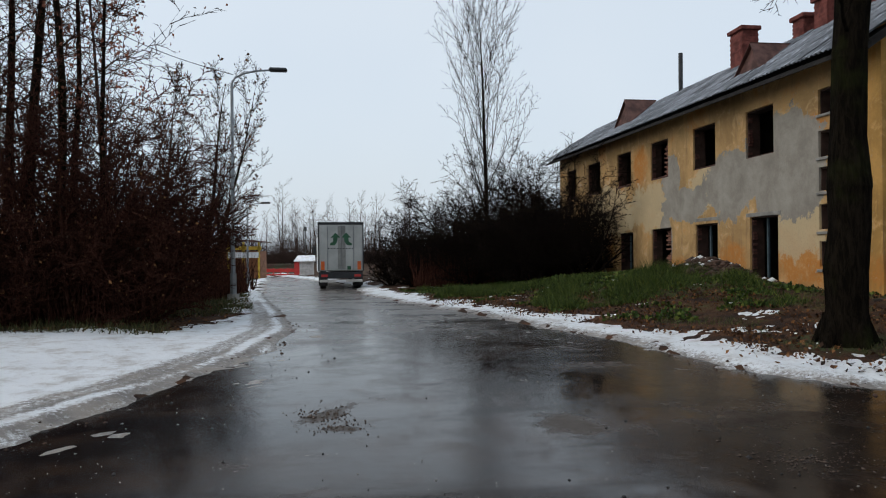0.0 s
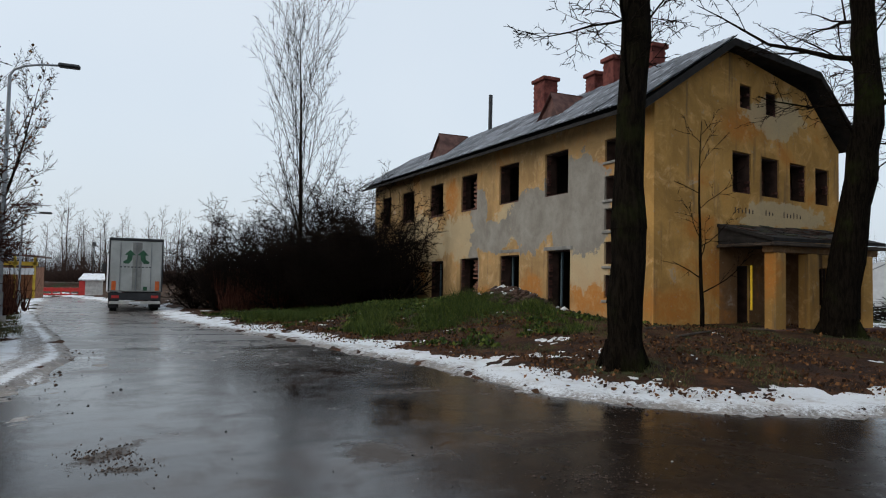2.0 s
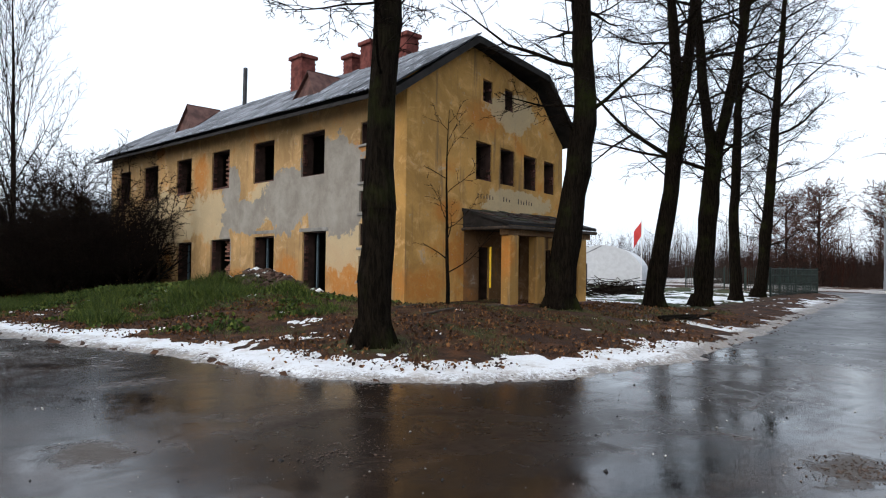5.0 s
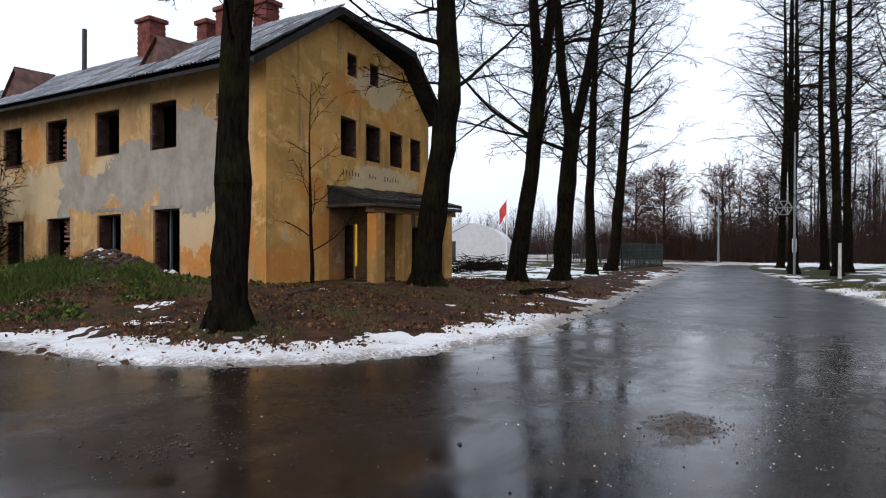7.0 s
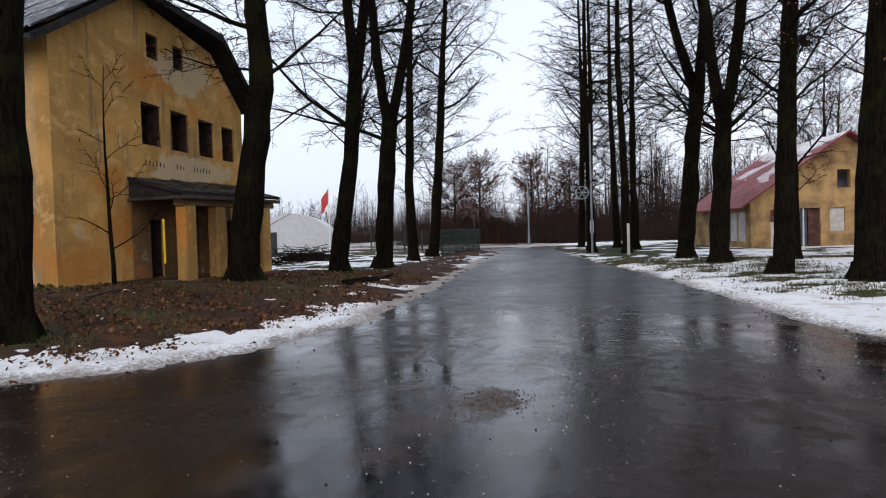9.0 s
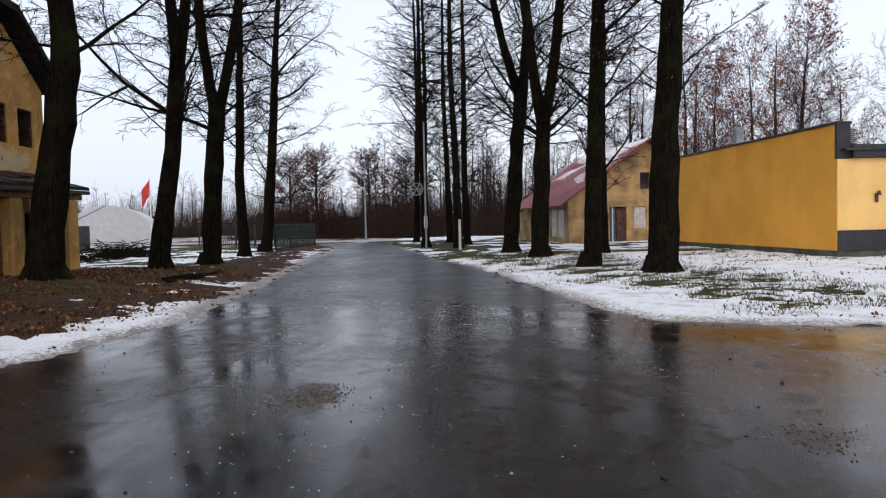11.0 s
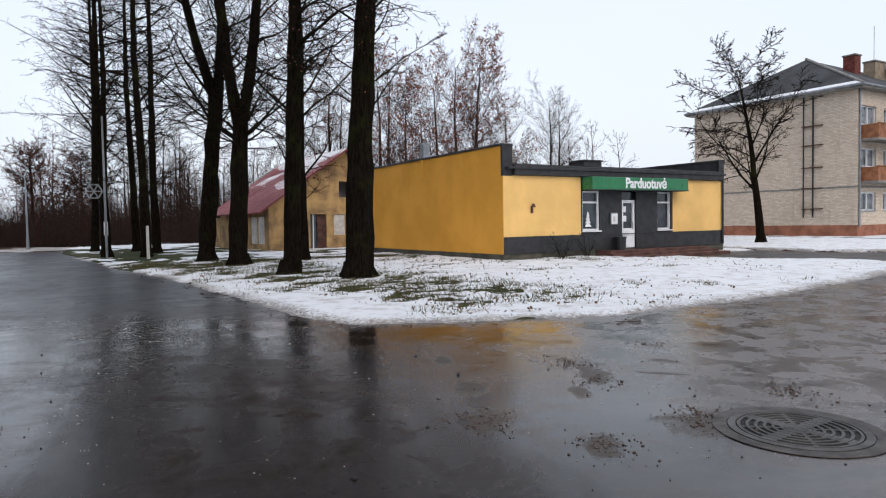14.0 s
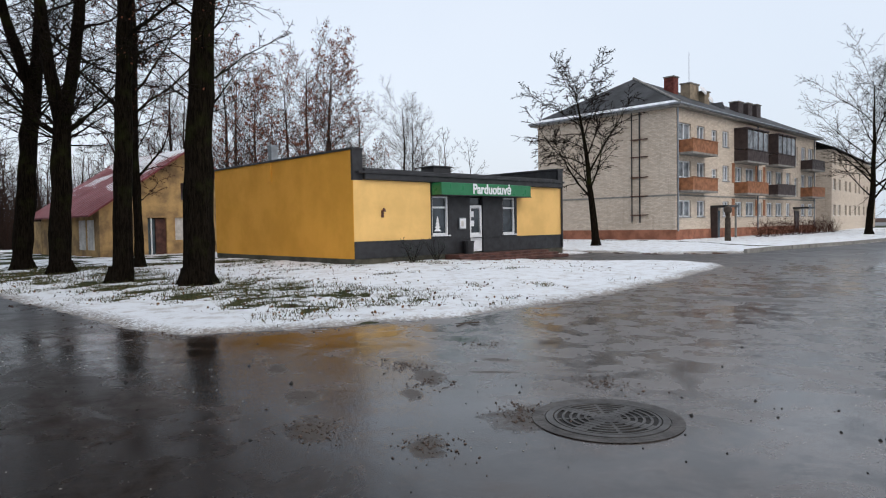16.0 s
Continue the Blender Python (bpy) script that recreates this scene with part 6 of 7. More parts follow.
for k in range(5):
    part("rib", rod((0.3, k * 3, 1.7), (3.12, k * 3 + 0.01, 3.16), 0.04, n=6), M_METAL, tent)
flag = thing("flagpole", "white flagpole with a red flag", "flagpole", (42, 24.15, 0.3), 0)
part("pole", rod((0, 0, 0), (0, 0, 4.7), 0.05, 0.03), M_WHITE, flag)
bmf = bmesh.new()
fv = [[bmf.verts.new((0.05 * math.sin(i * 1.3 + j), 0.02 + i * 0.12, 4.6 - j * 0.36 - i * 0.16)) for j in range(4)] for i in range(6)]
for i in range(5):
    for j in range(3):
        bmf.faces.new((fv[i][j], fv[i + 1][j], fv[i + 1][j + 1], fv[i][j + 1]))
part("cloth", bmf, M_RED, flag, "limp red flag")
fence = thing("mesh_fence", "dark green welded mesh fence", "fence", (0, 0, 0))
fa, fb = Vector((37.5, 14.0, 0.2)), Vector((46.5, 14.3, 0.15))
for k in range(7):
    p = fa.lerp(fb, k / 6)
    part("post", box(p.x - 0.04, p.x + 0.04, p.y - 0.04, p.y + 0.04, 0, 1.75), M_FENCE, fence)
for k in range(60):
    p = fa.lerp(fb, k / 59)
    part("wire", box(p.x - 0.014, p.x + 0.014, p.y - 0.012, p.y + 0.012, 0.15, 1.68), M_FENCE, fence)
for z in (0.25, 0.8, 1.3, 1.65):
    part("wire", rod((fa.x, fa.y, z), (fb.x, fb.y, z), 0.025, n=6), M_FENCE, fence)
fence2 = thing("mesh_fence", "dark green welded mesh fence", "fence", (0, 0, 0))
fa, fb = Vector((46.5, 14.35, 0.2)), Vector((48.5, 24.0, 0.15))
for k in range(7):
    p = fa.lerp(fb, k / 6)
    part("post", box(p.x - 0.04, p.x + 0.04, p.y - 0.04, p.y + 0.04, 0, 1.75), M_FENCE, fence2)
for k in range(60):
    p = fa.lerp(fb, k / 59)
    part("wire", box(p.x - 0.012, p.x + 0.012, p.y - 0.016, p.y + 0.016, 0.15, 1.68), M_FENCE, fence2)

# low sheds north of the old house
shed = thing("long_shed", "long low dark shed behind the bushes", "shed", (9.0, 39, -0.1), 0)
part("wall", box(0, 6, 0, 16, -0.5, 2.6), M_INNER, shed)
part("roof", slab([(-0.5, -0.4, 2.5), (3, -0.4, 4.2), (3, 16.4, 4.2), (-0.5, 16.4, 2.5)], 0.12), M_APT_ROOF, shed)
part("roof", slab([(6.5, -0.4, 2.5), (3, -0.4, 4.2), (3, 16.4, 4.2), (6.5, 16.4, 2.5)], 0.12), M_APT_ROOF, shed)

# ---- trees ----
def g3(x, y):
    return (x, y, ground_z(x, y))


LIME = dict(SPEC)
LIME.update(limb=5.2, steps=(12, 6, 3, 2, 1), kids=(0, 9, 6, 3), least=0.0095, start=(0.27, 0.12, 0.12, 0.1), reach=(0.3, 0.42, 0.45, 0.5), wobble=(0.03, 0.13, 0.17, 0.22, 0.2), lift=(0.02, 0.045, -0.03, -0.06, -0.05), angle=((42, 82), (28, 60), (28, 62), (25, 60)), thin=(0.2, 0.5, 0.55, 0.6))
ROW_N = "lime trees along the road, house side"
make_tree("roadside_tree", "tall bare lime tree with mossy dark bark", g3(6.9, 9.75), 21, 17, 0.32, LIME, group=ROW_N, first=4.2, limbs=38,
          lines=(((0, 0, -0.15), (0.05, -0.04, 1.3), (0.05, -0.04, 3.6), (0.09, -0.07, 5.0), (0.16, -0.13, 6.5), (0.3, -0.2, 10), (0.35, -0.1, 17)),))
make_tree("roadside_tree", "tall bare lime tree with a crooked mossy trunk", g3(14.4, 11.25), 5, 17, 0.39, LIME, group=ROW_N, first=4.0, limbs=40,
          lines=(((-0.04, 0.06, -0.15), (0.09, -0.12, 1.9), (0.29, -0.39, 4.0), (0.38, -0.52, 5.5), (0.3, -0.41, 7.0), (0.29, -0.39, 8.0), (0.3, -0.3, 12), (0.4, -0.2, 17)),))
make_tree("roadside_tree", "tall bare lime tree leaning slightly, forked high up", g3(20.0, 11.5), 8, 18, 0.31, LIME, group=ROW_N, first=3.8,
          lines=(((-0.06, 0.11, -0.15), (0.23, -0.41, 3.5), (0.36, -0.65, 6.5)), ((0.36, -0.65, 6.3), (0.28, -0.5, 8.9), (0.1, -0.2, 13), (0, 0, 17.5)), ((0.36, -0.65, 6.3), (0.54, -0.97, 8.9), (0.7, -1.3, 13), (0.8, -1.4, 17))))
make_tree("roadside_tree", "bare lime tree forked into two stems", g3(25.3, 12.35), 13, 18, 0.39, LIME, group=ROW_N, first=4.5, limbs=40,
          lines=(((0, 0, -0.15), (0.1, -0.2, 3.0), (0.22, -0.44, 6.2)), ((0.2, -0.4, 5.9), (0.05, -0.1, 8.1), (-0.04, 0.09, 10.6), (-0.2, 0.4, 18)), ((0.22, -0.44, 5.9), (0.44, -0.93, 8.1), (0.65, -1.38, 10.7), (1.0, -2.0, 18))))
make_tree("roadside_tree", "slim bare lime tree", g3(31.2, 13.3), 17, 17, 0.29, LIME, group=ROW_N, first=4.0, limbs=40,
          lines=(((0, 0, -0.15), (-0.05, 0.12, 3.3), (0, 0, 7.1), (0.07, -0.16, 12.6), (0.1, -0.2, 17)),))
make_tree("roadside_tree", "tall bare lime tree with many side twigs", g3(37.0, 14.5), 19, 18, 0.35, LIME, group=ROW_N, first=2.6, limbs=62,
          lines=(((0.04, -0.1, -0.15), (0.26, -0.69, 7.25), (0.33, -0.87, 11), (0.45, -1.19, 14.6), (0.5, -1.2, 18)),))
ROW_S = "lime trees along the road, shop side"
make_tree("roadside_tree", "thick bare lime tree with mossy trunk in snow", g3(17.8, -3.55), 31, 18, 0.4, LIME, group=ROW_S, first=3.8, limbs=44, leaf=900, leaf_mat=M_LEAF_R, low=4.5,
          lines=(((0, -0.05, -0.15), (-0.02, -0.09, 2.2), (-0.05, -0.24, 5.5), (-0.08, -0.35, 7.2), (-0.1, -0.6, 18)),))
make_tree("roadside_tree", "bare lime tree standing in patchy snow", g3(20.7, -2.05), 33, 18, 0.29, LIME, group=ROW_S, first=3.6, limbs=46,
          lines=(((0, -0.08, -0.15), (-0.03, -0.22, 4.4), (-0.05, -0.38, 8.2), (-0.05, -0.5, 17)),))
make_tree("roadside_tree", "bare lime tree forked into two dark stems", g3(26.3, -0.85), 37, 19, 0.37, LIME, group=ROW_S, first=4.4, limbs=48,
          lines=(((0, 0.07, -0.15), (0, -0.19, 5.2)), ((0, -0.17, 5.0), (0.01, 0.15, 7.0), (0, 0.32, 8.7), (0, 0.42, 10.2), (0, 0.6, 18)), ((0, -0.17, 5.0), (-0.03, -0.55, 6.9), (-0.04, -0.75, 8.6), (-0.05, -0.95, 10.1), (0, -1.4, 18))))
make_tree("roadside_tree", "leaning bare lime tree with a long side branch", g3(29.9, 0.3), 41, 19, 0.35, LIME, group=ROW_S, first=4.6, limbs=46,
          lines=(((0, 0.04, -0.15), (0, -0.43, 5.7), (0, -0.66, 7.7)), ((0, -0.66, 7.5), (0, -0.94, 10.25), (0, -0.68, 11.4), (0, -0.5, 18)), ((0, -0.52, 6.9), (0, 0.28, 9.7), (0, 0.65, 11.5), (0, 1.4, 17))))
FARLIME = dict(LIME)
FARLIME.update(limb=4.6, kids=(0, 7, 5, 2), least=0.012, angle=((45, 88), (28, 60), (28, 62), (25, 60)))
base = make_tree("roadside_tree", "tall bare tree beside the sign pole", g3(37.5, 3.2), 43, 18, 0.25, FARLIME, group=ROW_S, first=2.8, limbs=52,
                 lines=(((0, 0, -0.15), (0.1, 0.1, 5), (0.05, 0.3, 10), (0, 0.2, 18)),))
for x, y, t in ((40.2, 5.4, 60), (44.5, 6.0, 150), (49, 7.2, 220), (42, 3.0, 100), (46, 4.4, 20)):
    copy_thing(base, pose(*g3(x, y), 0, 0, t))
make_tree("roadside_tree", "slim tree with russet leaves behind the trunks", g3(27.5, -3.5), 47, 13, 0.19, LIME, group=ROW_S, leaf=1500, leaf_mat=M_LEAF_R, low=4, twig=M_TWIG_R, first=2.4, limbs=40,
          lines=(((0, 0, -0.15), (0, 0.05, 5), (0, -0.1, 9), (0, 0.1, 14)),))
# dense russet crowns and pale birches at the road's end
MASS = dict(LIME)
MASS.update(limb=4.2, kids=(0, 9, 7, 2), least=0.02, angle=((35, 80), (28, 60), (28, 62), (25, 60)), lift=(0.02, 0.07, 0.02, 0.0, 0.0))
rt = make_tree("round_tree", "dense reddish-brown tree at the end of the road", g3(67, 20), 301, 9, 0.2, MASS, bark=M_WOODS, twig=M_RUSSET, first=1.0, limbs=72, lines=(((0, 0, -0.15), (0, 0.1, 4), (0, 0, 8.6)),))
for x, y, t in ((72, 24.5, 70), (70, 15.2, 160), (76, 12, 240)):
    copy_thing(rt, pose(*g3(x, y), 0, 0, t))

BIRCHY = dict(SPEC)
BIRCHY.update(steps=(12, 5, 2, 1, 1), kids=(24, 7, 6, 3), start=(0.12, 0.2, 0.1, 0.1), angle=((18, 32), (18, 35), (20, 45), (25, 60)), reach=(0.32, 0.45, 0.45, 0.5), lift=(0.02, 0.1, 0.08, 0.04, 0.02), thin=(0.24, 0.5, 0.5, 0.6), least=0.008)
BUSHY = dict(SPEC)
BUSHY.update(steps=(5, 3, 1, 1), kids=(10, 7, 5), start=(0.1, 0.1, 0.1, 0.1), wobble=(0.1, 0.18, 0.2, 0.2, 0.2), sides=(6, 4, 3, 2), angle=((25, 60), (30, 70), (30, 70), (25, 60)), reach=(0.5, 0.5, 0.6, 0.5), thin=(0.5, 0.6, 0.6, 0.6), least=0.007)
DENSE = dict(BUSHY)
DENSE.update(kids=(11, 7, 5), least=0.013)
UPRIGHT = dict(BIRCHY)
UPRIGHT.update(kids=(34, 8, 5, 2), start=(0.24, 0.15, 0.1, 0.1), angle=((16, 32), (14, 30), (18, 40), (25, 60)), reach=(0.46, 0.4, 0.4, 0.5), shrink=(0.3, 0.4, 0.5, 0.4), wobble=(0.012, 0.06, 0.1, 0.2, 0.2), least=0.01)
make_tree("tall_tree", "tall pale bare tree with upright twigs above the bushes", g3(6.3, 34), 51, 14.0, 0.15, UPRIGHT, bark=M_BARK_S, twig=M_BARK_S)
for k, (x, y, h) in enumerate(((9.4, 31, 7.2), (7.6, 33, 7.0), (6.0, 36, 6.6), (4.4, 37, 5.8), (9.3, 28.4, 5.2), (7.6, 30, 4.4), (2.6, 40, 4.2), (5.3, 33, 3.4), (9.5, 35, 7.0), (5.0, 35, 4.5), (3.4, 36, 3.4), (6.6, 31.5, 4.2), (8.0, 35, 5.5), (1.6, 39, 2.6), (2.6, 35.5, 2.4), (9.6, 33.5, 7.5), (8.3, 37, 7.2), (6.6, 38.5, 6.6), (9.0, 29.6, 5.6), (7.0, 34.5, 6.0), (3.6, 40, 5.0), (10.1, 30.2, 4.6), (10.1, 33.0, 5.2), (10.0, 35.6, 5.4))):
    make_tree("bare_bush", "dense dark bare bush on the grass bank", g3(x, y), 60 + k, h, 0.06, DENSE, bark=M_BARK_S, twig=M_BARK_S, stems=8, spread=0.9, flare=False)
# thicket on the west side
THICK = dict(SPEC)
THICK.update(kids=(22, 6, 4, 2), least=0.012, start=(0.27, 0.15, 0.12, 0.1), reach=(0.26, 0.48, 0.48, 0.5), wobble=(0.026, 0.13, 0.18, 0.22, 0.2), angle=((35, 65), (25, 55), (25, 60), (25, 60)), thin=(0.2, 0.55, 0.55, 0.6))
for k, (x, y, h, st, sp) in enumerate(((-5.2, 17.5, 5.2, 8, 0.7), (-6.6, 16.2, 5.6, 8, 0.7), (-8.3, 16.5, 6.2, 8, 0.7), (-6.3, 20.0, 5.2, 8, 0.7), (-6.6, 23.0, 4.6, 8, 0.7), (-7.4, 19.0, 6.0, 7, 0.6), (-10.5, 16.2, 6.0, 8, 0.6), (-7.4, 27.0, 4.6, 7, 0.7), (-9.4, 20.5, 6.8, 7, 0.5), (-12.5, 17.5, 6.0, 7, 0.6), (-7.6, 31, 4.6, 7, 0.7), (-6.2, 18.4, 3.2, 9, 0.8), (-7.5, 15.4, 3.2, 9, 0.9), (-5.0, 15.9, 2.6, 9, 0.9))):
    make_tree("thicket_bush", "dense reddish-brown bare thicket bush", g3(x, y), 80 + k, h, 0.055, DENSE, bark=M_TWIG_R, twig=M_TWIG_R, stems=st, spread=sp, flare=False, leaf=260, leaf_mat=M_LEAF)
for k, (x, y, h, r) in enumerate(((-8.6, 18.8, 15, 0.17), (-7.6, 18.2, 14, 0.14), (-10.0, 18.5, 15, 0.2), (-6.9, 19.0, 11, 0.1), (-11.2, 19.6, 15, 0.18), (-8.2, 20.2, 13, 0.12), (-10.6, 21.5, 16, 0.16))):
    make_tree("thin_tree", "tall dark tree with withered leaf clusters", g3(x, y), 100 + k, h, r, THICK, stems=1, leaf=650, low=2.5, leaf_size=0.1, leaf_mat=M_LEAF_R if k % 2 else M_LEAF, twig=M_TWIG_R)
make_tree("young_tree", "slender young tree with drooping seed clusters", g3(-6.4, 27.5), 111, 8.5, 0.1, BIRCHY, stems=2, spread=0.2, leaf=500, leaf_size=0.12, low=3, lean=(0.2, 0.0))
make_tree("young_tree", "slender young tree with drooping seed clusters", g3(-7.4, 25.5), 113, 8.0, 0.09, BIRCHY, stems=1, leaf=250, leaf_size=0.12, low=3)
# saplings at the old house
THIN = dict(SPEC)
THIN.update(sides=(6, 4, 3, 2, 2), kids=(12, 5, 3), start=(0.15, 0.2, 0.2), reach=(0.38, 0.4, 0.4), steps=(8, 5, 3, 2, 2), angle=((40, 65), (30, 55), (30, 60), (25, 60)), least=0.009)
make_tree("young_tree", "thin bare sapling against the end wall", g3(11.9, 13.0), 121, 5.2, 0.06, THIN, flare=False)
make_tree("young_tree", "thin bare sapling before the front wall", g3(9.7, 26.5), 123, 4.2, 0.04, THIN, flare=False)
# trees by the flats and behind the shop
ROUND = dict(SPEC)
ROUND.update(least=0.015, kids=(18, 10, 7, 3), start=(0.2, 0.2, 0.12, 0.1), reach=(0.62, 0.5, 0.45, 0.5), shrink=(0.3, 0.5, 0.5, 0.4), angle=((30, 60), (25, 55), (25, 60), (25, 60)))
LAWN = dict(ROUND)
LAWN.update(steps=(10, 7, 4, 2, 1), kids=(16, 12, 8, 3), start=(0.24, 0.2, 0.12, 0.1), reach=(0.52, 0.42, 0.42, 0.5), wobble=(0.05, 0.1, 0.15, 0.2, 0.2), lift=(0.02, 0.05, -0.03, -0.08, -0.05), least=0.019)
make_tree("round_tree", "round-crowned bare tree on the snowy lawn", g3(28.0, -28.4), 131, 9.6, 0.24, LAWN)
make_tree("round_tree", "large round-crowned bare tree by the road", g3(27.5, -60.0), 133, 12.5, 0.3, ROUND)
make_tree("round_tree", "round-crowned bare tree by the road", g3(28.5, -68.0), 135, 11, 0.28, ROUND)
BACK = dict(BIRCHY)
BACK.update(angle=((28, 55), (22, 45), (25, 55), (25, 60)), reach=(0.4, 0.5, 0.5, 0.5), start=(0.22, 0.2, 0.1, 0.1), shrink=(0.45, 0.5, 0.5, 0.4), least=0.010)
back = make_tree("round_tree", "tall bare tree behind the shop", g3(44, -17), 141, 12.5, 0.2, BACK, bark=M_BARK_S, twig=M_WOODS)
for x, y, t, s in ((48, -20, 40, 1), (52, -15, 90, 1), (56, -26, 160, 1), (54, -30, 200, 1), (46, -12, 260, 1), (60, -20, 310, 1), (50, -9, 20, 1), (58, -11, 75, 1), (62, -35, 120, 1), (66, -28, 10, 1)):
    copy_thing(back, pose(*g3(x, y), 0, 0, t))

rus = make_tree("round_tree", "bare tree with russet leaves behind the shop", g3(36.5, -14.5), 151, 11.0, 0.17, BACK, leaf=2600, leaf_mat=M_LEAF_R, leaf_size=0.12, low=4, bark=M_WOODS, twig=M_FINE)
for x, y, t in ((41, -10.5, 50), (43.5, -15.5, 230)):
    copy_thing(rus, pose(*g3(x, y), 0, 0, t))

# ---- far woods, one sheet of trunks and twigs ----
LOWP = dict(SPEC)
LOWP.update(steps=(4, 2, 1, 1), kids=(16, 5, 4), start=(0.08, 0.12, 0.1), sides=(3, 3, 2, 2), reach=(0.33, 0.5, 0.6), least=0.02, angle=((25, 55), (25, 55), (25, 60), (25, 60)))
protos = [tree_arrays(200 + k, 12, 0.16, LOWP, flare=False)[0] for k in range(5)]
pmesh = [tubes(p[:, :9]) for p in protos]


def woods(name, label, spots, seed, material):
    rng = np.random.default_rng(seed)
    vs, fs, base = [], [], 0
    for x, y, s in spots:
        v, f = pmesh[rng.integers(0, 5)]
        a = rng.uniform(0, 6.28)
        c, q = math.cos(a), math.sin(a)
        k = s * rng.uniform(0.8, 1.25)
        w = v @ np.array([[c, -q, 0], [q, c, 0], [0, 0, 1]]) * (k * rng.uniform(0.9, 1.2), k * rng.uniform(0.9, 1.2), k) + (x, y, 0)
        vs.append(w)
        fs.append(f + base)
        base += len(v)
    ob = hang(name, from_arrays(name, np.concatenate(vs), np.concatenate(fs), 3), material)
    return tagged(ob, label, "woods", kind="stuff")


rw = np.random.default_rng(77)
woods("far_woods", "bare grey-brown woods beyond the end of the road", [(rw.uniform(70, 110), rw.uniform(-22, 8), rw.uniform(0.55, 0.95)) for _ in range(150)], 1, M_WOODS)
woods("far_woods", "reddish-brown bare trees at the road's end", [(rw.uniform(68, 95), rw.uniform(6, 32), rw.uniform(0.3, 0.6)) for _ in range(60)], 2, M_TWIG_R)
woods("far_woods", "tall pale birches above the woodland edge", [(rw.uniform(80, 95), y, rw.uniform(0.95, 1.1)) for y in (17.5, 18.6, 14.0, 5.0, -4.0)], 9, M_FINE)
woods("far_woods", "distant bare woods on the horizon", [(rw.uniform(100, 150), rw.uniform(30, 130), rw.uniform(0.55, 0.8)) for _ in range(130)], 3, M_WOODS)
woods("far_woods", "dark distant woods behind the northern yard", [(rw.uniform(-60, 25), rw.uniform(125, 170), rw.uniform(0.7, 1.0)) for _ in range(80)], 4, M_WOODS)
woods("far_woods", "bare undergrowth along the woodland edge", [(rw.uniform(62, 75), rw.uniform(-12, 26), rw.uniform(0.2, 0.36)) for _ in range(44)], 5, M_TWIG_R)
woods("far_woods", "bare trees behind the thicket", [(rw.uniform(-40, -12), rw.uniform(22, 60), rw.uniform(0.8, 1.2)) for _ in range(16)], 6, M_WOODS)
woods("far_woods", "bare trees beyond the flats", [(rw.uniform(30, 90), rw.uniform(-130, -95), rw.uniform(0.7, 1.0)) for _ in range(18)], 7, M_WOODS)
woods("far_woods", "bare trees east of the shop", [(rw.uniform(60, 100), rw.uniform(-45, -14), rw.uniform(0.7, 1.0)) for _ in range(28)], 8, M_WOODS)


def brush(name, label, n, x0, x1, y0, y1, h, seed, material):
    """A dense belt of upright twigs that closes a wood near the ground."""
    rng = np.random.default_rng(seed)
    p = np.stack([rng.uniform(x0, x1, n), rng.uniform(y0, y1, n), np.full(n, -0.1)], 1)
    d = np.stack([rng.normal(0, 0.16, n), rng.normal(0, 0.16, n), np.ones(n)], 1) * (h * rng.uniform(0.35, 1.15, (n, 1)) * np.clip(0.75 + 0.55 * rough_noise(p[:, 0] * 0.3, p[:, 1] * 0.3), 0.3, 1.4)[:, None])
    r = rng.uniform(0.012, 0.04, n)
    v, f = tubes(np.concatenate([p, p + d, r[:, None], r[:, None] * 0, np.full((n, 1), 2.0)], 1))
    return tagged(hang(name, from_arrays(name, v, f, 3), material), label, "woods", kind="stuff")


brush("undergrowth", "dense brown undergrowth at the road's end", 22000, 62, 92, -22, 14.0, 7.0, 1, M_WOODS)
brush("undergrowth", "dense brown undergrowth beyond the field", 11000, 66, 92, 12.0, 30, 5.2, 2, M_WOODS)
brush("undergrowth", "grey undergrowth of the distant woods", 16000, 100, 150, 30, 130, 8.0, 6, M_WOODS)
brush("undergrowth", "dark brush behind the northern yard", 15000, -50, 30, 110, 140, 7.5, 3, M_WOODS)
brush("undergrowth", "dark brush under the roadside thicket", 7000, -16, -5.2, 15.2, 34, 2.4, 4, M_TWIG_R)
brush("undergrowth", "dark brush along the old shed", 5000, 2.5, 10.0, 33, 44, 2.4, 5, M_TWIG_R)

# ---- small things ----
# drain cover in the wet asphalt
cover = thing("manhole_cover", "round cast-iron drain grating set in wet asphalt", "manhole cover", (3.7, -3.72, 0.0), 58)


def ring_piece(bm, r0, r1, a0, a1, z, n):
    """A flat curved bar between two radii and two angles."""
    rows = []
    for i in range(n + 1):
        a = a0 + (a1 - a0) * i / n
        c, q = math.cos(a), math.sin(a)
        rows.append([bm.verts.new((r * c, r * q, h)) for r, h in ((r0, 0.005), (r0 + 0.002, z), (r1 - 0.002, z), (r1, 0.005))])
    for p, q in zip(rows, rows[1:]):
        for j in range(3):
            bm.faces.new((p[j], p[j + 1], q[j + 1], q[j]))
    return bm


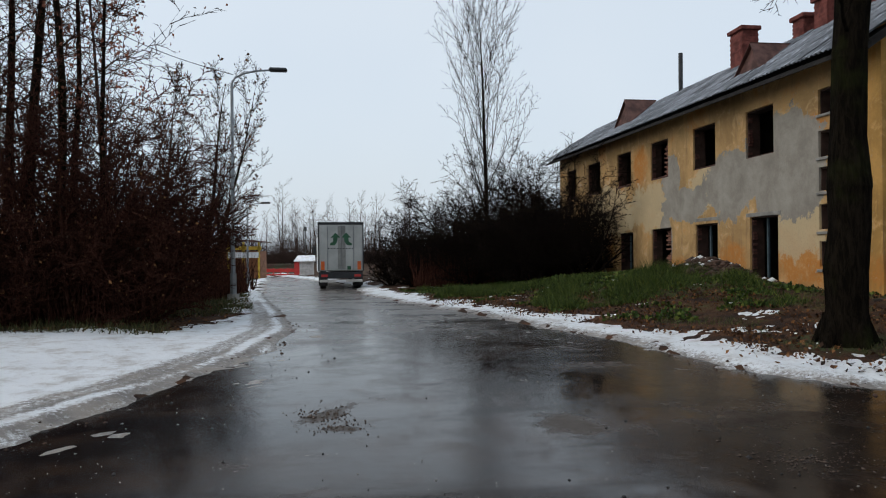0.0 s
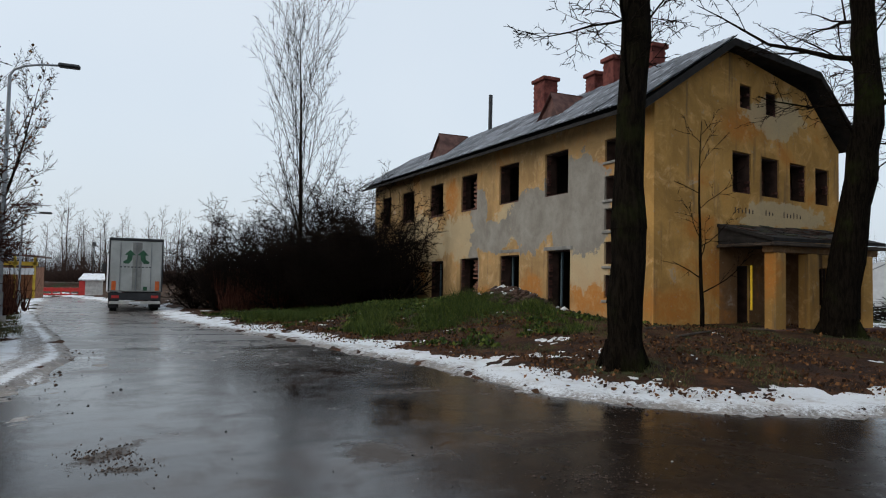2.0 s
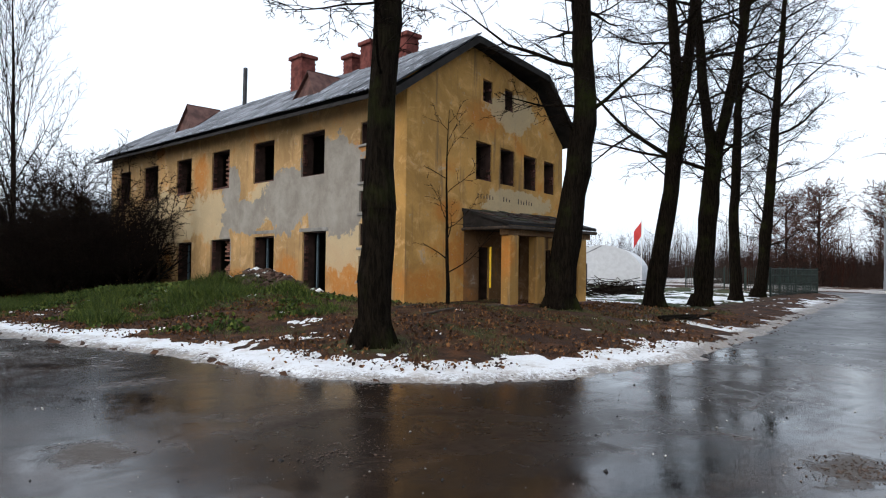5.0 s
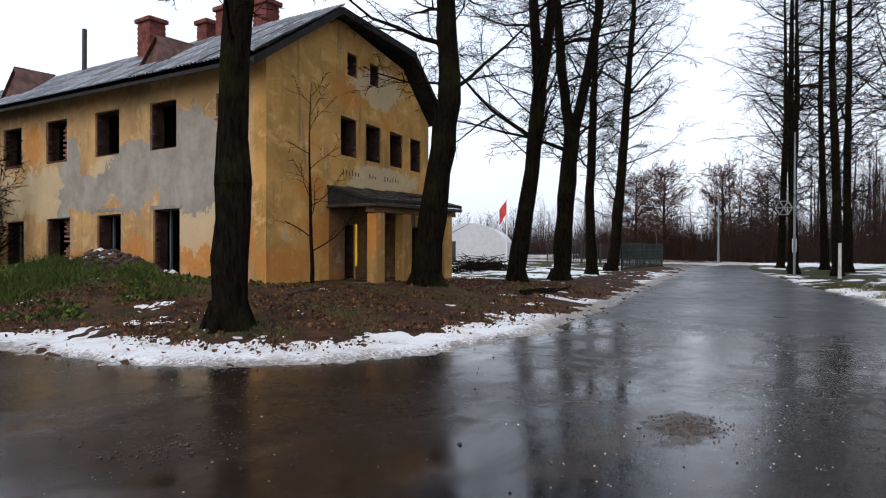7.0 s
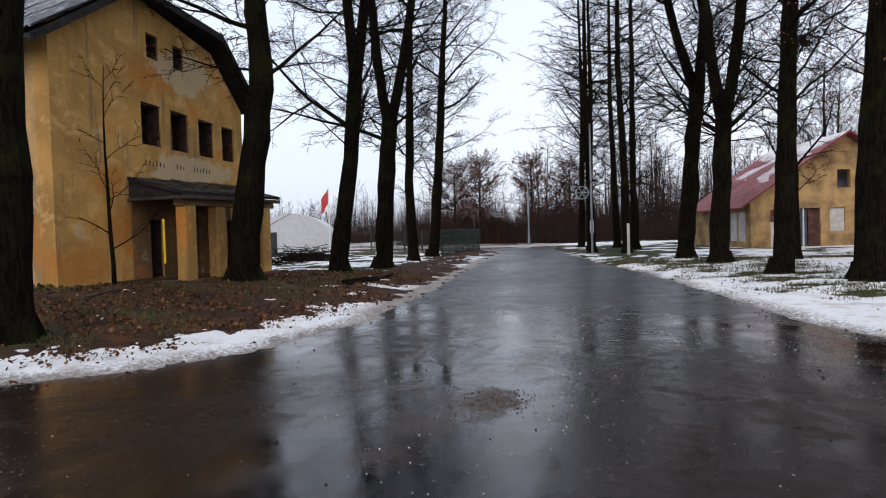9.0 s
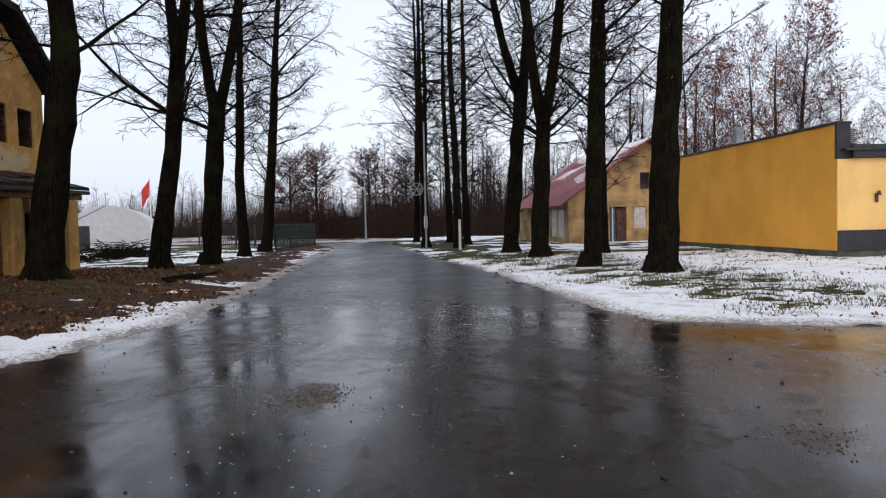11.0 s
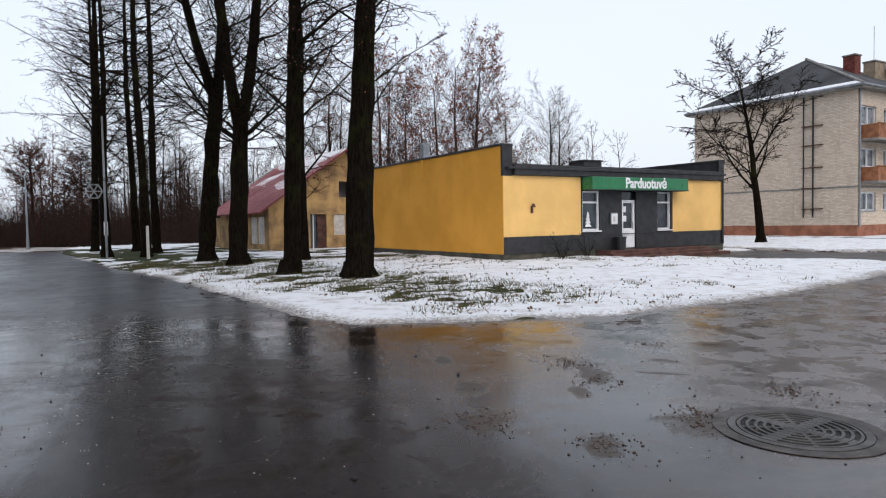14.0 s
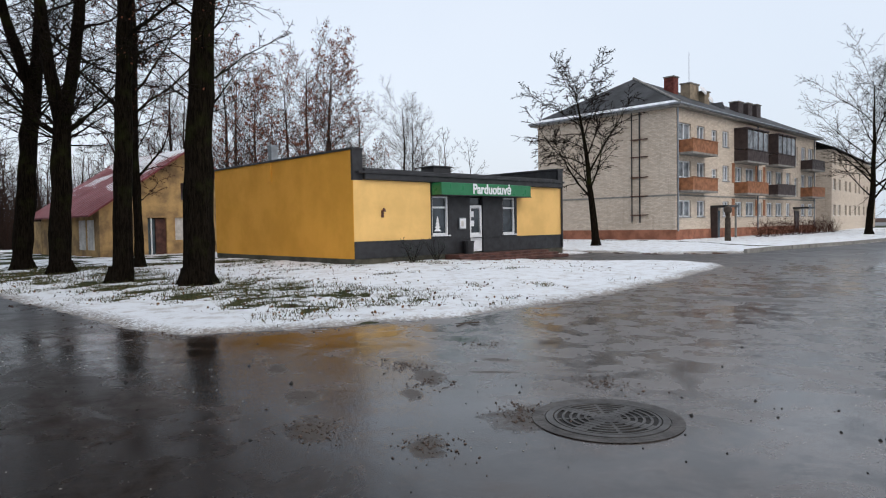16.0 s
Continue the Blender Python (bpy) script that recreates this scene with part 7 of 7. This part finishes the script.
part("rim", ring_piece(bmesh.new(), 0.43, 0.49, 0, 2 * math.pi, 0.014, 56), M_IRON, cover)
part("collar", ring_piece(bmesh.new(), 0.495, 0.6, 0, 2 * math.pi, 0.009, 56), M_COLLAR, cover, "muddy collar of patched asphalt")
# black disc on the road surface, painted stand-in for the dark hollow below
part("pit_shade_disc", rod((0, 0, -0.02), (0, 0, 0.004), 0.44, n=40), M_EAVE, cover)
for k in range(7):
    r = 0.05 + 0.06 * k
    bmm = ring_piece(bmesh.new(), r - 0.013, r + 0.013, 0, 2 * math.pi, 0.014, 40)
    if k < 6:
        for c in range(8):
            wide = 0.055 / (r + 0.03) if c % 2 else 0.014 / (r + 0.03)
            a = c * math.pi / 4
            ring_piece(bmm, r + 0.012, r + 0.048, a - wide, a + wide, 0.013, 4)
    part("grating_ring", bmm, M_IRON, cover)
part("hub", rod((0, 0, -0.03), (0, 0, 0.013), 0.036, n=16), M_IRON, cover)


def scatter(name, label, category, pts, size, material, flat=0.5, seed=1, seg=None):
    """Many small stones or crumbs, each a squashed octahedron."""
    rng = np.random.default_rng(seed)
    n = len(pts)
    o = np.array([(1, 0, 0), (0, 1, 0), (-1, 0, 0), (0, -1, 0), (0, 0, 1), (0, 0, -1)], float)
    f = np.array([(0, 1, 4), (1, 2, 4), (2, 3, 4), (3, 0, 4), (1, 0, 5), (2, 1, 5), (3, 2, 5), (0, 3, 5)])
    s = size * np.exp(rng.normal(0, 0.45, (n, 1, 1)))
    a = rng.uniform(0, 6.28, n)
    R = np.zeros((n, 3, 3))
    R[:, 0, 0], R[:, 0, 1], R[:, 1, 0], R[:, 1, 1], R[:, 2, 2] = np.cos(a), -np.sin(a), np.sin(a), np.cos(a), 1
    v = np.einsum("nij,kj->nki", R, o * (1, 0.75, flat)) * s * rng.uniform(0.7, 1.3, (n, 6, 1)) + np.asarray(pts)[:, None]
    ff = (np.arange(n) * 6)[:, None, None] + f[None]
    ob = hang(name, from_arrays(name, v.reshape(-1, 3), ff.reshape(-1, 3), 3), material)
    return tagged(ob, label, category, kind="stuff")


rs = np.random.default_rng(9)


def field(n, x0, x1, y0, y1, ok):
    x, y = rs.uniform(x0, x1, n), rs.uniform(y0, y1, n)
    k = ok(x, y)
    return x[k], y[k]


def off_land(x, y):
    return np.maximum.reduce([inside(p, x, y) for p in (LAND_N, LAND_W, LAND_S, LAND_A)])


x, y = field(9000, -6, 14, -9, 16, lambda x, y: (off_land(x, y) < -0.1) & (rough_noise(x, y, 1.4) + 0.8 * rough_noise(x, y, 4.0, 6) > 0.25))
scatter("gravel", "loose grit and gravel on the wet asphalt", "gravel", np.stack([x, y, fall(x, y) + 0.002], 1), 0.006, M_CONC, 0.6, 3)
x, y = field(1500, -6, 14, -9, 16, lambda x, y: off_land(x, y) < -0.1)
scatter("gravel", "dark pebbles strewn over the asphalt", "gravel", np.stack([x, y, fall(x, y) + 0.003], 1), 0.010, M_RUBBER, 0.7, 4)
x, y = field(16000, -4, 26, -4, 32, lambda x, y: (abs(off_land(x, y) + 0.2) < 0.28) & ((rough_noise(x, y, 1.0) > -0.3)))
scatter("gravel", "muddy crumbs along the road edge", "gravel", np.stack([x, y, np.maximum(snow_z(x, y), np.maximum(fall(x, y), height(x, y))) + 0.004], 1), 0.017, M_RUBBLE, 0.6, 5)


def mud_cake(cx, cy, rx, ry, n, seed):
    rng = np.random.default_rng(seed)
    t, r = rng.uniform(0, 6.28, n), np.abs(rng.normal(0, 0.55, n))
    return np.stack([cx + rx * r * np.cos(t), cy + ry * r * np.sin(t), np.full(n, 0.004)], 1)


pts = np.concatenate([mud_cake(*a) for a in ((5.9, 2.3, 0.55, 0.3, 420, 1), (6.4, -3.4, 0.45, 0.16, 260, 2), (5.6, -3.2, 0.25, 0.12, 120, 3), (4.85, -1.65, 0.4, 0.25, 200, 4), (4.6, -4.6, 0.5, 0.12, 200, 5), (6.9, -4.9, 0.3, 0.2, 120, 6), (-0.69, 7.45, 0.22, 0.4, 240, 7), (-0.5, 6.9, 0.25, 0.1, 100, 8), (4.2, -3.3, 0.35, 0.2, 260, 9), (3.98, -2.2, 0.3, 0.1, 120, 10), (3.0, 5.4, 0.8, 0.5, 260, 11))])
scatter("mud", "crumbs of brown mud strewn on the road", "mud", pts + np.random.default_rng(2).normal(0, 0.12, (len(pts), 3)) * (1, 1, 0), 0.008, M_MUD, 0.5, 6)

# fallen leaves on the bank, withered leaves on the snow
x, y = field(120000, 2, 24, 5, 32, lambda x, y: (inside(LAND_N, x, y) > 0.7 + 0.45 * rough_noise(x, y, 1.5, 4) + rs.normal(0, 0.25, len(x))) & (x < 22) & ~((x > 11) & (y > 13.8)) & (rs.uniform(0, 1, len(x)) < np.clip(1.35 - grassiness(x, y) * 1.2, 0.15, 1) * step(-0.5, 0.3, rough_noise(x, y, 1.3, 3))))
v, f = leaves(rs, np.stack([x, y, np.maximum(height(x, y), snow_z(x, y)) + 0.01], 1), 0.07, -0.1)
lv = hang("fallen_leaves", from_arrays("fallen_leaves", v, f, 3), M_LEAF)
tagged(lv, "brown fallen leaves on the bank before the old house", "leaves", kind="stuff")
x, y = field(9000, 9, 30, -20, 5, lambda x, y: (inside(LAND_S, x, y) > 0.2) & (snow_depth(x, y) < 0.1))
v, f = leaves(rs, np.stack([x, y, np.maximum(height(x, y), snow_z(x, y)) + 0.01], 1), 0.06, -0.1)
lv = hang("fallen_leaves", from_arrays("fallen_leaves", v, f, 3), M_LEAF)
tagged(lv, "withered leaves scattered over the snowy lawn", "leaves", kind="stuff")
x, y = field(9000, -14, -2, 6, 30, lambda x, y: (inside(WOOD_W, x, y) > -0.2))
v, f = leaves(rs, np.stack([x, y, np.maximum(height(x, y), snow_z(x, y)) + 0.01], 1), 0.07, -0.1)
lv = hang("fallen_leaves", from_arrays("fallen_leaves", v, f, 3), M_LEAF)
tagged(lv, "dark leaves under the roadside thicket", "leaves", kind="stuff")


def blades(n, pts, h, seed):
    rng = np.random.default_rng(seed)
    a = rng.uniform(0, 6.28, n)
    w = rng.uniform(0.006, 0.014, n)
    hh = h * rng.uniform(0.5, 1.4, n)
    side = np.stack([np.cos(a), np.sin(a), np.zeros(n)], 1) * w[:, None]
    tip = pts + np.stack([rng.normal(0, 0.5, n) * hh, rng.normal(0, 0.5, n) * hh, hh], 1)
    v = np.stack([pts - side, pts + side, tip], 1).reshape(-1, 3)
    return v, np.arange(n * 3).reshape(-1, 3)


x, y = field(170000, 1.5, 12, 13, 32, lambda x, y: (inside(LAND_N, x, y) > 0.5) & (grassiness(x, y) + 0.7 * rough_noise(x, y, 1.2) > 0.5) & (x < 11))
v, f = blades(len(x), np.stack([x, y, height(x, y) - 0.01], 1), np.clip(0.12 + 0.22 * rough_noise(x, y, 1.1, 3), 0.03, 0.42), 12)
gr = hang("grass", from_arrays("grass", v, f, 3), M_GRASSB)
tagged(gr, "green winter grass on the bank before the house", "grass", kind="stuff")
x, y = field(42000, 1.5, 11, 13, 32, lambda x, y: (inside(LAND_N, x, y) > 0.7) & (grassiness(x, y) + 0.8 * rough_noise(x, y, 2.0, 3) > 0.75))
v, f = leaves(rs, np.stack([x, y, height(x, y) + 0.03], 1), 0.1, -0.7)
wd = hang("weeds", from_arrays("weeds", v, f, 3), M_GRASSB)
tagged(wd, "leafy green weeds over the mound before the house", "weeds", kind="stuff")
x, y = field(60000, 4.5, 22, 6, 16, lambda x, y: (inside(LAND_N, x, y) > 1.2) & (grassiness(x, y) + 0.6 * rough_noise(x, y, 1.6, 3) > 0.55) & ~((x > 11) & (y > 13.8)))
v, f = blades(len(x), np.stack([x, y, height(x, y) - 0.01], 1), 0.06, 19)
gr = hang("grass", from_arrays("grass", v, f, 3), M_GRASSD)
tagged(gr, "short mossy grass among the leaves under the limes", "grass", kind="stuff")
x, y = field(90000, 9.5, 30, -14, 5, lambda x, y: (inside(LAND_S, x, y) > 0.15) & (snow_depth(x, y) + 0.05 * rough_noise(x, y, 2.0, 5) < 0.055))
v, f = blades(len(x), np.stack([x, y, height(x, y) - 0.005], 1), 0.09, 13)
gr = hang("grass", from_arrays("grass", v, f, 3), M_GRASSD)
tagged(gr, "grass tufts poking through the snow under the limes", "grass", kind="stuff")
x, y = field(50000, -14, -1.5, 8, 34, lambda x, y: (inside(WOOD_W, x, y) > -0.3) & (inside(WOOD_W, x, y) < 2.2) & (rough_noise(x, y, 1.0) > -0.2))
v, f = blades(len(x), np.stack([x, y, height(x, y) - 0.01], 1), 0.16, 14)
gr = hang("grass", from_arrays("grass", v, f, 3), M_GRASSD)
tagged(gr, "rough grass at the edge of the thicket", "grass", kind="stuff")

# rubble heap under the front windows
rub = np.random.default_rng(15)
n = 1500
rx, ry = rub.normal(0, 0.42, n), rub.normal(0, 1.5, n)
hz = 0.62 * np.exp(-((rx / 0.75) ** 2 + (ry / 2.1) ** 2))
px, py = 10.2 + rx, 19.6 + ry
keep = px < 11.02
heap = scatter("rubble", "heap of broken brick, earth and snow against the wall", "rubble", np.stack([px, py, height(px, py) + hz * rub.uniform(0.3, 1.0, n)], 1)[keep], 0.1, M_RUBBLE, 0.45, 16)
heap2 = scatter("rubble", "pale broken plaster lumps on the heap", "rubble", np.stack([px, py, height(px, py) + hz + 0.03], 1)[keep][:60], 0.07, M_SNOW, 0.5, 17)
# fallen branches, planks and sticks
sticks = ((15.6, 8.9, 0.22, 19.2, 9.3, 0.2, 0.05), (15.9, 9.2, 0.28, 18.4, 9.25, 0.24, 0.06), (16.5, 8.7, 0.2, 20.2, 9.6, 0.22, 0.04), (9.8, 12.6, 0.5, 11.5, 13.3, 0.75, 0.03), (9.4, 11.2, 0.42, 11.2, 11.9, 0.5, 0.03), (12.5, 12.2, 0.5, 13.2, 12.0, 0.52, 0.025), (17.5, 10.8, 0.3, 19.0, 11.6, 0.32, 0.03))
for x0, y0, z0, x1, y1, z1, r in sticks:
    z0, z1 = ground_z(x0, y0) + r * 0.8, ground_z(x1, y1) + r * 0.8
    mid = ((x0 + x1) / 2 + 0.04, (y0 + y1) / 2 - 0.05, (z0 + z1) / 2 + 0.02)
    bmk = rod((x0, y0, z0), mid, r, r * 0.85, 7)
    rod(mid, (x1, y1, z1), r * 0.85, r * 0.5, 7, bmk)
    st = part("fallen_branch", bmk, M_WOOD_DK if r < 0.04 else M_BARK)
    tagged(st, "fallen bare branch lying on the leafy bank", "branch")
for x0, y0, x1, y1 in ((8.4, -5.4, 8.75, -6.0), (8.5, -5.9, 8.6, -5.5)):
    st = part("twig", rod((x0, y0, 0.02), (x1, y1, 0.025), 0.014, 0.006, 6), M_WOOD_DK)
    tagged(st, "broken twig lying on the asphalt", "twig")
# brush pile beside the tent
br = np.random.default_rng(18)
segs = []
for _ in range(420):
    c = np.array([30.5 + br.normal(0, 1.3), 19.5 + br.normal(0, 0.6), ground_z(30.5, 19.5) + abs(br.normal(0, 0.28))])
    d = br.normal(0, 1, 3) * (1, 1, 0.25)
    d = d / np.linalg.norm(d) * br.uniform(0.3, 0.8)
    segs.append((*(c - d), *(c + d), 0.025, 0.008, 3))
v, f = tubes(segs)
pile = hang("brush_pile", from_arrays("brush_pile", v, f, 3), M_BARK_S)
tagged(pile, "heap of cut branches near the white tent", "brush", kind="stuff")

# carved post and shrubs by the flats, kerb
totem = thing("carved_post", "dark carved wooden post on the lawn", "post", (25.4, -37.4, 0.25), 0)
part("shaft", rod((0, 0, -0.1), (0, 0, 1.5), 0.2, 0.17, 10), M_WOOD_DK, totem)
part("neck", rod((0, 0, 1.5), (0, 0, 1.75), 0.12, 0.16, 10), M_WOOD_DK, totem)
bmh = bmesh.new()
bmesh.ops.create_uvsphere(bmh, u_segments=12, v_segments=8, radius=0.26, matrix=Matrix.Translation((0, 0, 1.98)))
part("knob", bmh, M_WOOD_DK, totem)
kerb = thing("kerb", "low concrete kerb along the lawn of the flats", "kerb", kind="structure")
kp = [(18.45, -28.5), (19.2, -32.0), (20.15, -42.0), (21.8, -52.0), (25.5, -74.0)]
for (ax, ay), (bx, by) in zip(kp, kp[1:]):
    L = math.hypot(bx - ax, by - ay)
    k = int(L / 2.0)
    for i in range(k):
        a, b2 = Vector((ax, ay, 0)).lerp(Vector((bx, by, 0)), i / k), Vector((ax, ay, 0)).lerp(Vector((bx, by, 0)), (i + 1) / k - 0.01)
        d = (b2 - a).normalized()
        nrm = Vector((-d.y, d.x, 0)) * 0.08
        part("kerb_stone", slab([a - nrm, b2 - nrm, b2 + nrm, a + nrm], 0.2), M_CONC, kerb)
HEDGE = dict(BUSHY)
HEDGE.update(kids=(6, 4, 2))
hedge = make_tree("low_shrub", "low reddish hedge shrub before the flats", g3(28.0, -45), 161, 1.7, 0.03, HEDGE, bark=M_TWIG_R, twig=M_TWIG_R, stems=7, spread=0.8, flare=False)
for k in range(12):
    copy_thing(hedge, pose(*g3(28.2 + 0.28 * k, -46.3 - 1.4 * k), 0, 0, k * 47))
con = make_tree("low_shrub", "small dark juniper shrub at the shop wall", (22.0, -12.4, 0.2), 171, 1.1, 0.02, HEDGE, bark=M_BARK_S, twig=M_FENCE, stems=6, spread=0.5, flare=False)
copy_thing(con, pose(22.3, -13.7, 0.2, 0, 0, 60))
# parked cars before the flats
def car(at, turn, paint, label):
    c = thing("parked_car", label, "car", at, turn)
    prof = [(-2.1, 0.35), (-2.15, 0.75), (-1.9, 0.95), (-1.2, 1.0), (-0.6, 1.42), (0.9, 1.45), (1.6, 1.0), (2.1, 0.9), (2.15, 0.4)]
    bmc = slab([(x, -0.82, z) for x, z in prof], 1.64, (0, 1, 0))
    bmesh.ops.bevel(bmc, geom=bmc.edges[:], offset=0.05, segments=2, affect="EDGES")
    part("body", bmc, paint, c)
    for s in (-1, 1):
        part("side_window", slab([(x, s * 0.825, z) for x, z in ((-1.0, 1.02), (-0.5, 1.36), (0.85, 1.38), (1.35, 1.02))], 0.006, (0, s, 0)), M_GLASS, c)
        for x in (-1.35, 1.35):
            w = part("wheel", rod((x, s * 0.72, 0.32), (x, s * 0.86, 0.32), 0.32, n=18), M_RUBBER, c)
            part("rim", rod((x, s * 0.85, 0.32), (x, s * 0.875, 0.32), 0.2, n=14), M_METAL, w)
    part("windscreen", slab([(-1.17, -0.7, 1.03), (-1.17, 0.7, 1.03), (-0.64, 0.62, 1.4), (-0.64, -0.62, 1.4)], 0.01, (-0.6, 0, 0.8)), M_GLASS, c)


car((26.4, -66.5, 0.05), 100, M_WHITE, "white car parked beside the flats")
car((24.6, -61.5, 0.05), 96, M_DARKMET, "dark grey car parked before the flats")
# overhead cable
cable = bmesh.new()
ca, cb = Vector((-9.6, 20.5, 9.4)), Vector((-4.6, 24.5, 7.9))
prev = ca
for k in range(1, 13):
    p = ca.lerp(cb, k / 12) - Vector((0, 0, 0.35 * math.sin(math.pi * k / 12)))
    rod(prev, p, 0.012, n=5, bm=cable)
    prev = p
tagged(part("cable", cable, M_RUBBER), "thin black overhead cable to the street lamp", "cable")
# wall stains of lettering that can no longer be read
for k, (u, z, w, h) in enumerate(((2.75, 3.62, 0.9, 0.16), (3.9, 3.6, 0.5, 0.14), (4.6, 3.58, 0.8, 0.16), (2.2, 1.75, 0.5, 0.12))):
    for j in range(int(w / 0.13)):
        part("painted_bar", box(FX + u + j * 0.13, FX + u + j * 0.13 + 0.035, GY0 - 0.006, GY0 - 0.002, z - h / 2, z + h / 2 - 0.03 * (j % 3)), M_WOOD_DK, house)
for z, u in ((1.2, 2.45), (1.05, 2.6), (1.3, 2.7)):
    part("painted_bar", box(FX + u, FX + u + 0.12, GY0 - 0.006, GY0 - 0.002, z - 0.12, z + 0.08), M_BRICK, house)
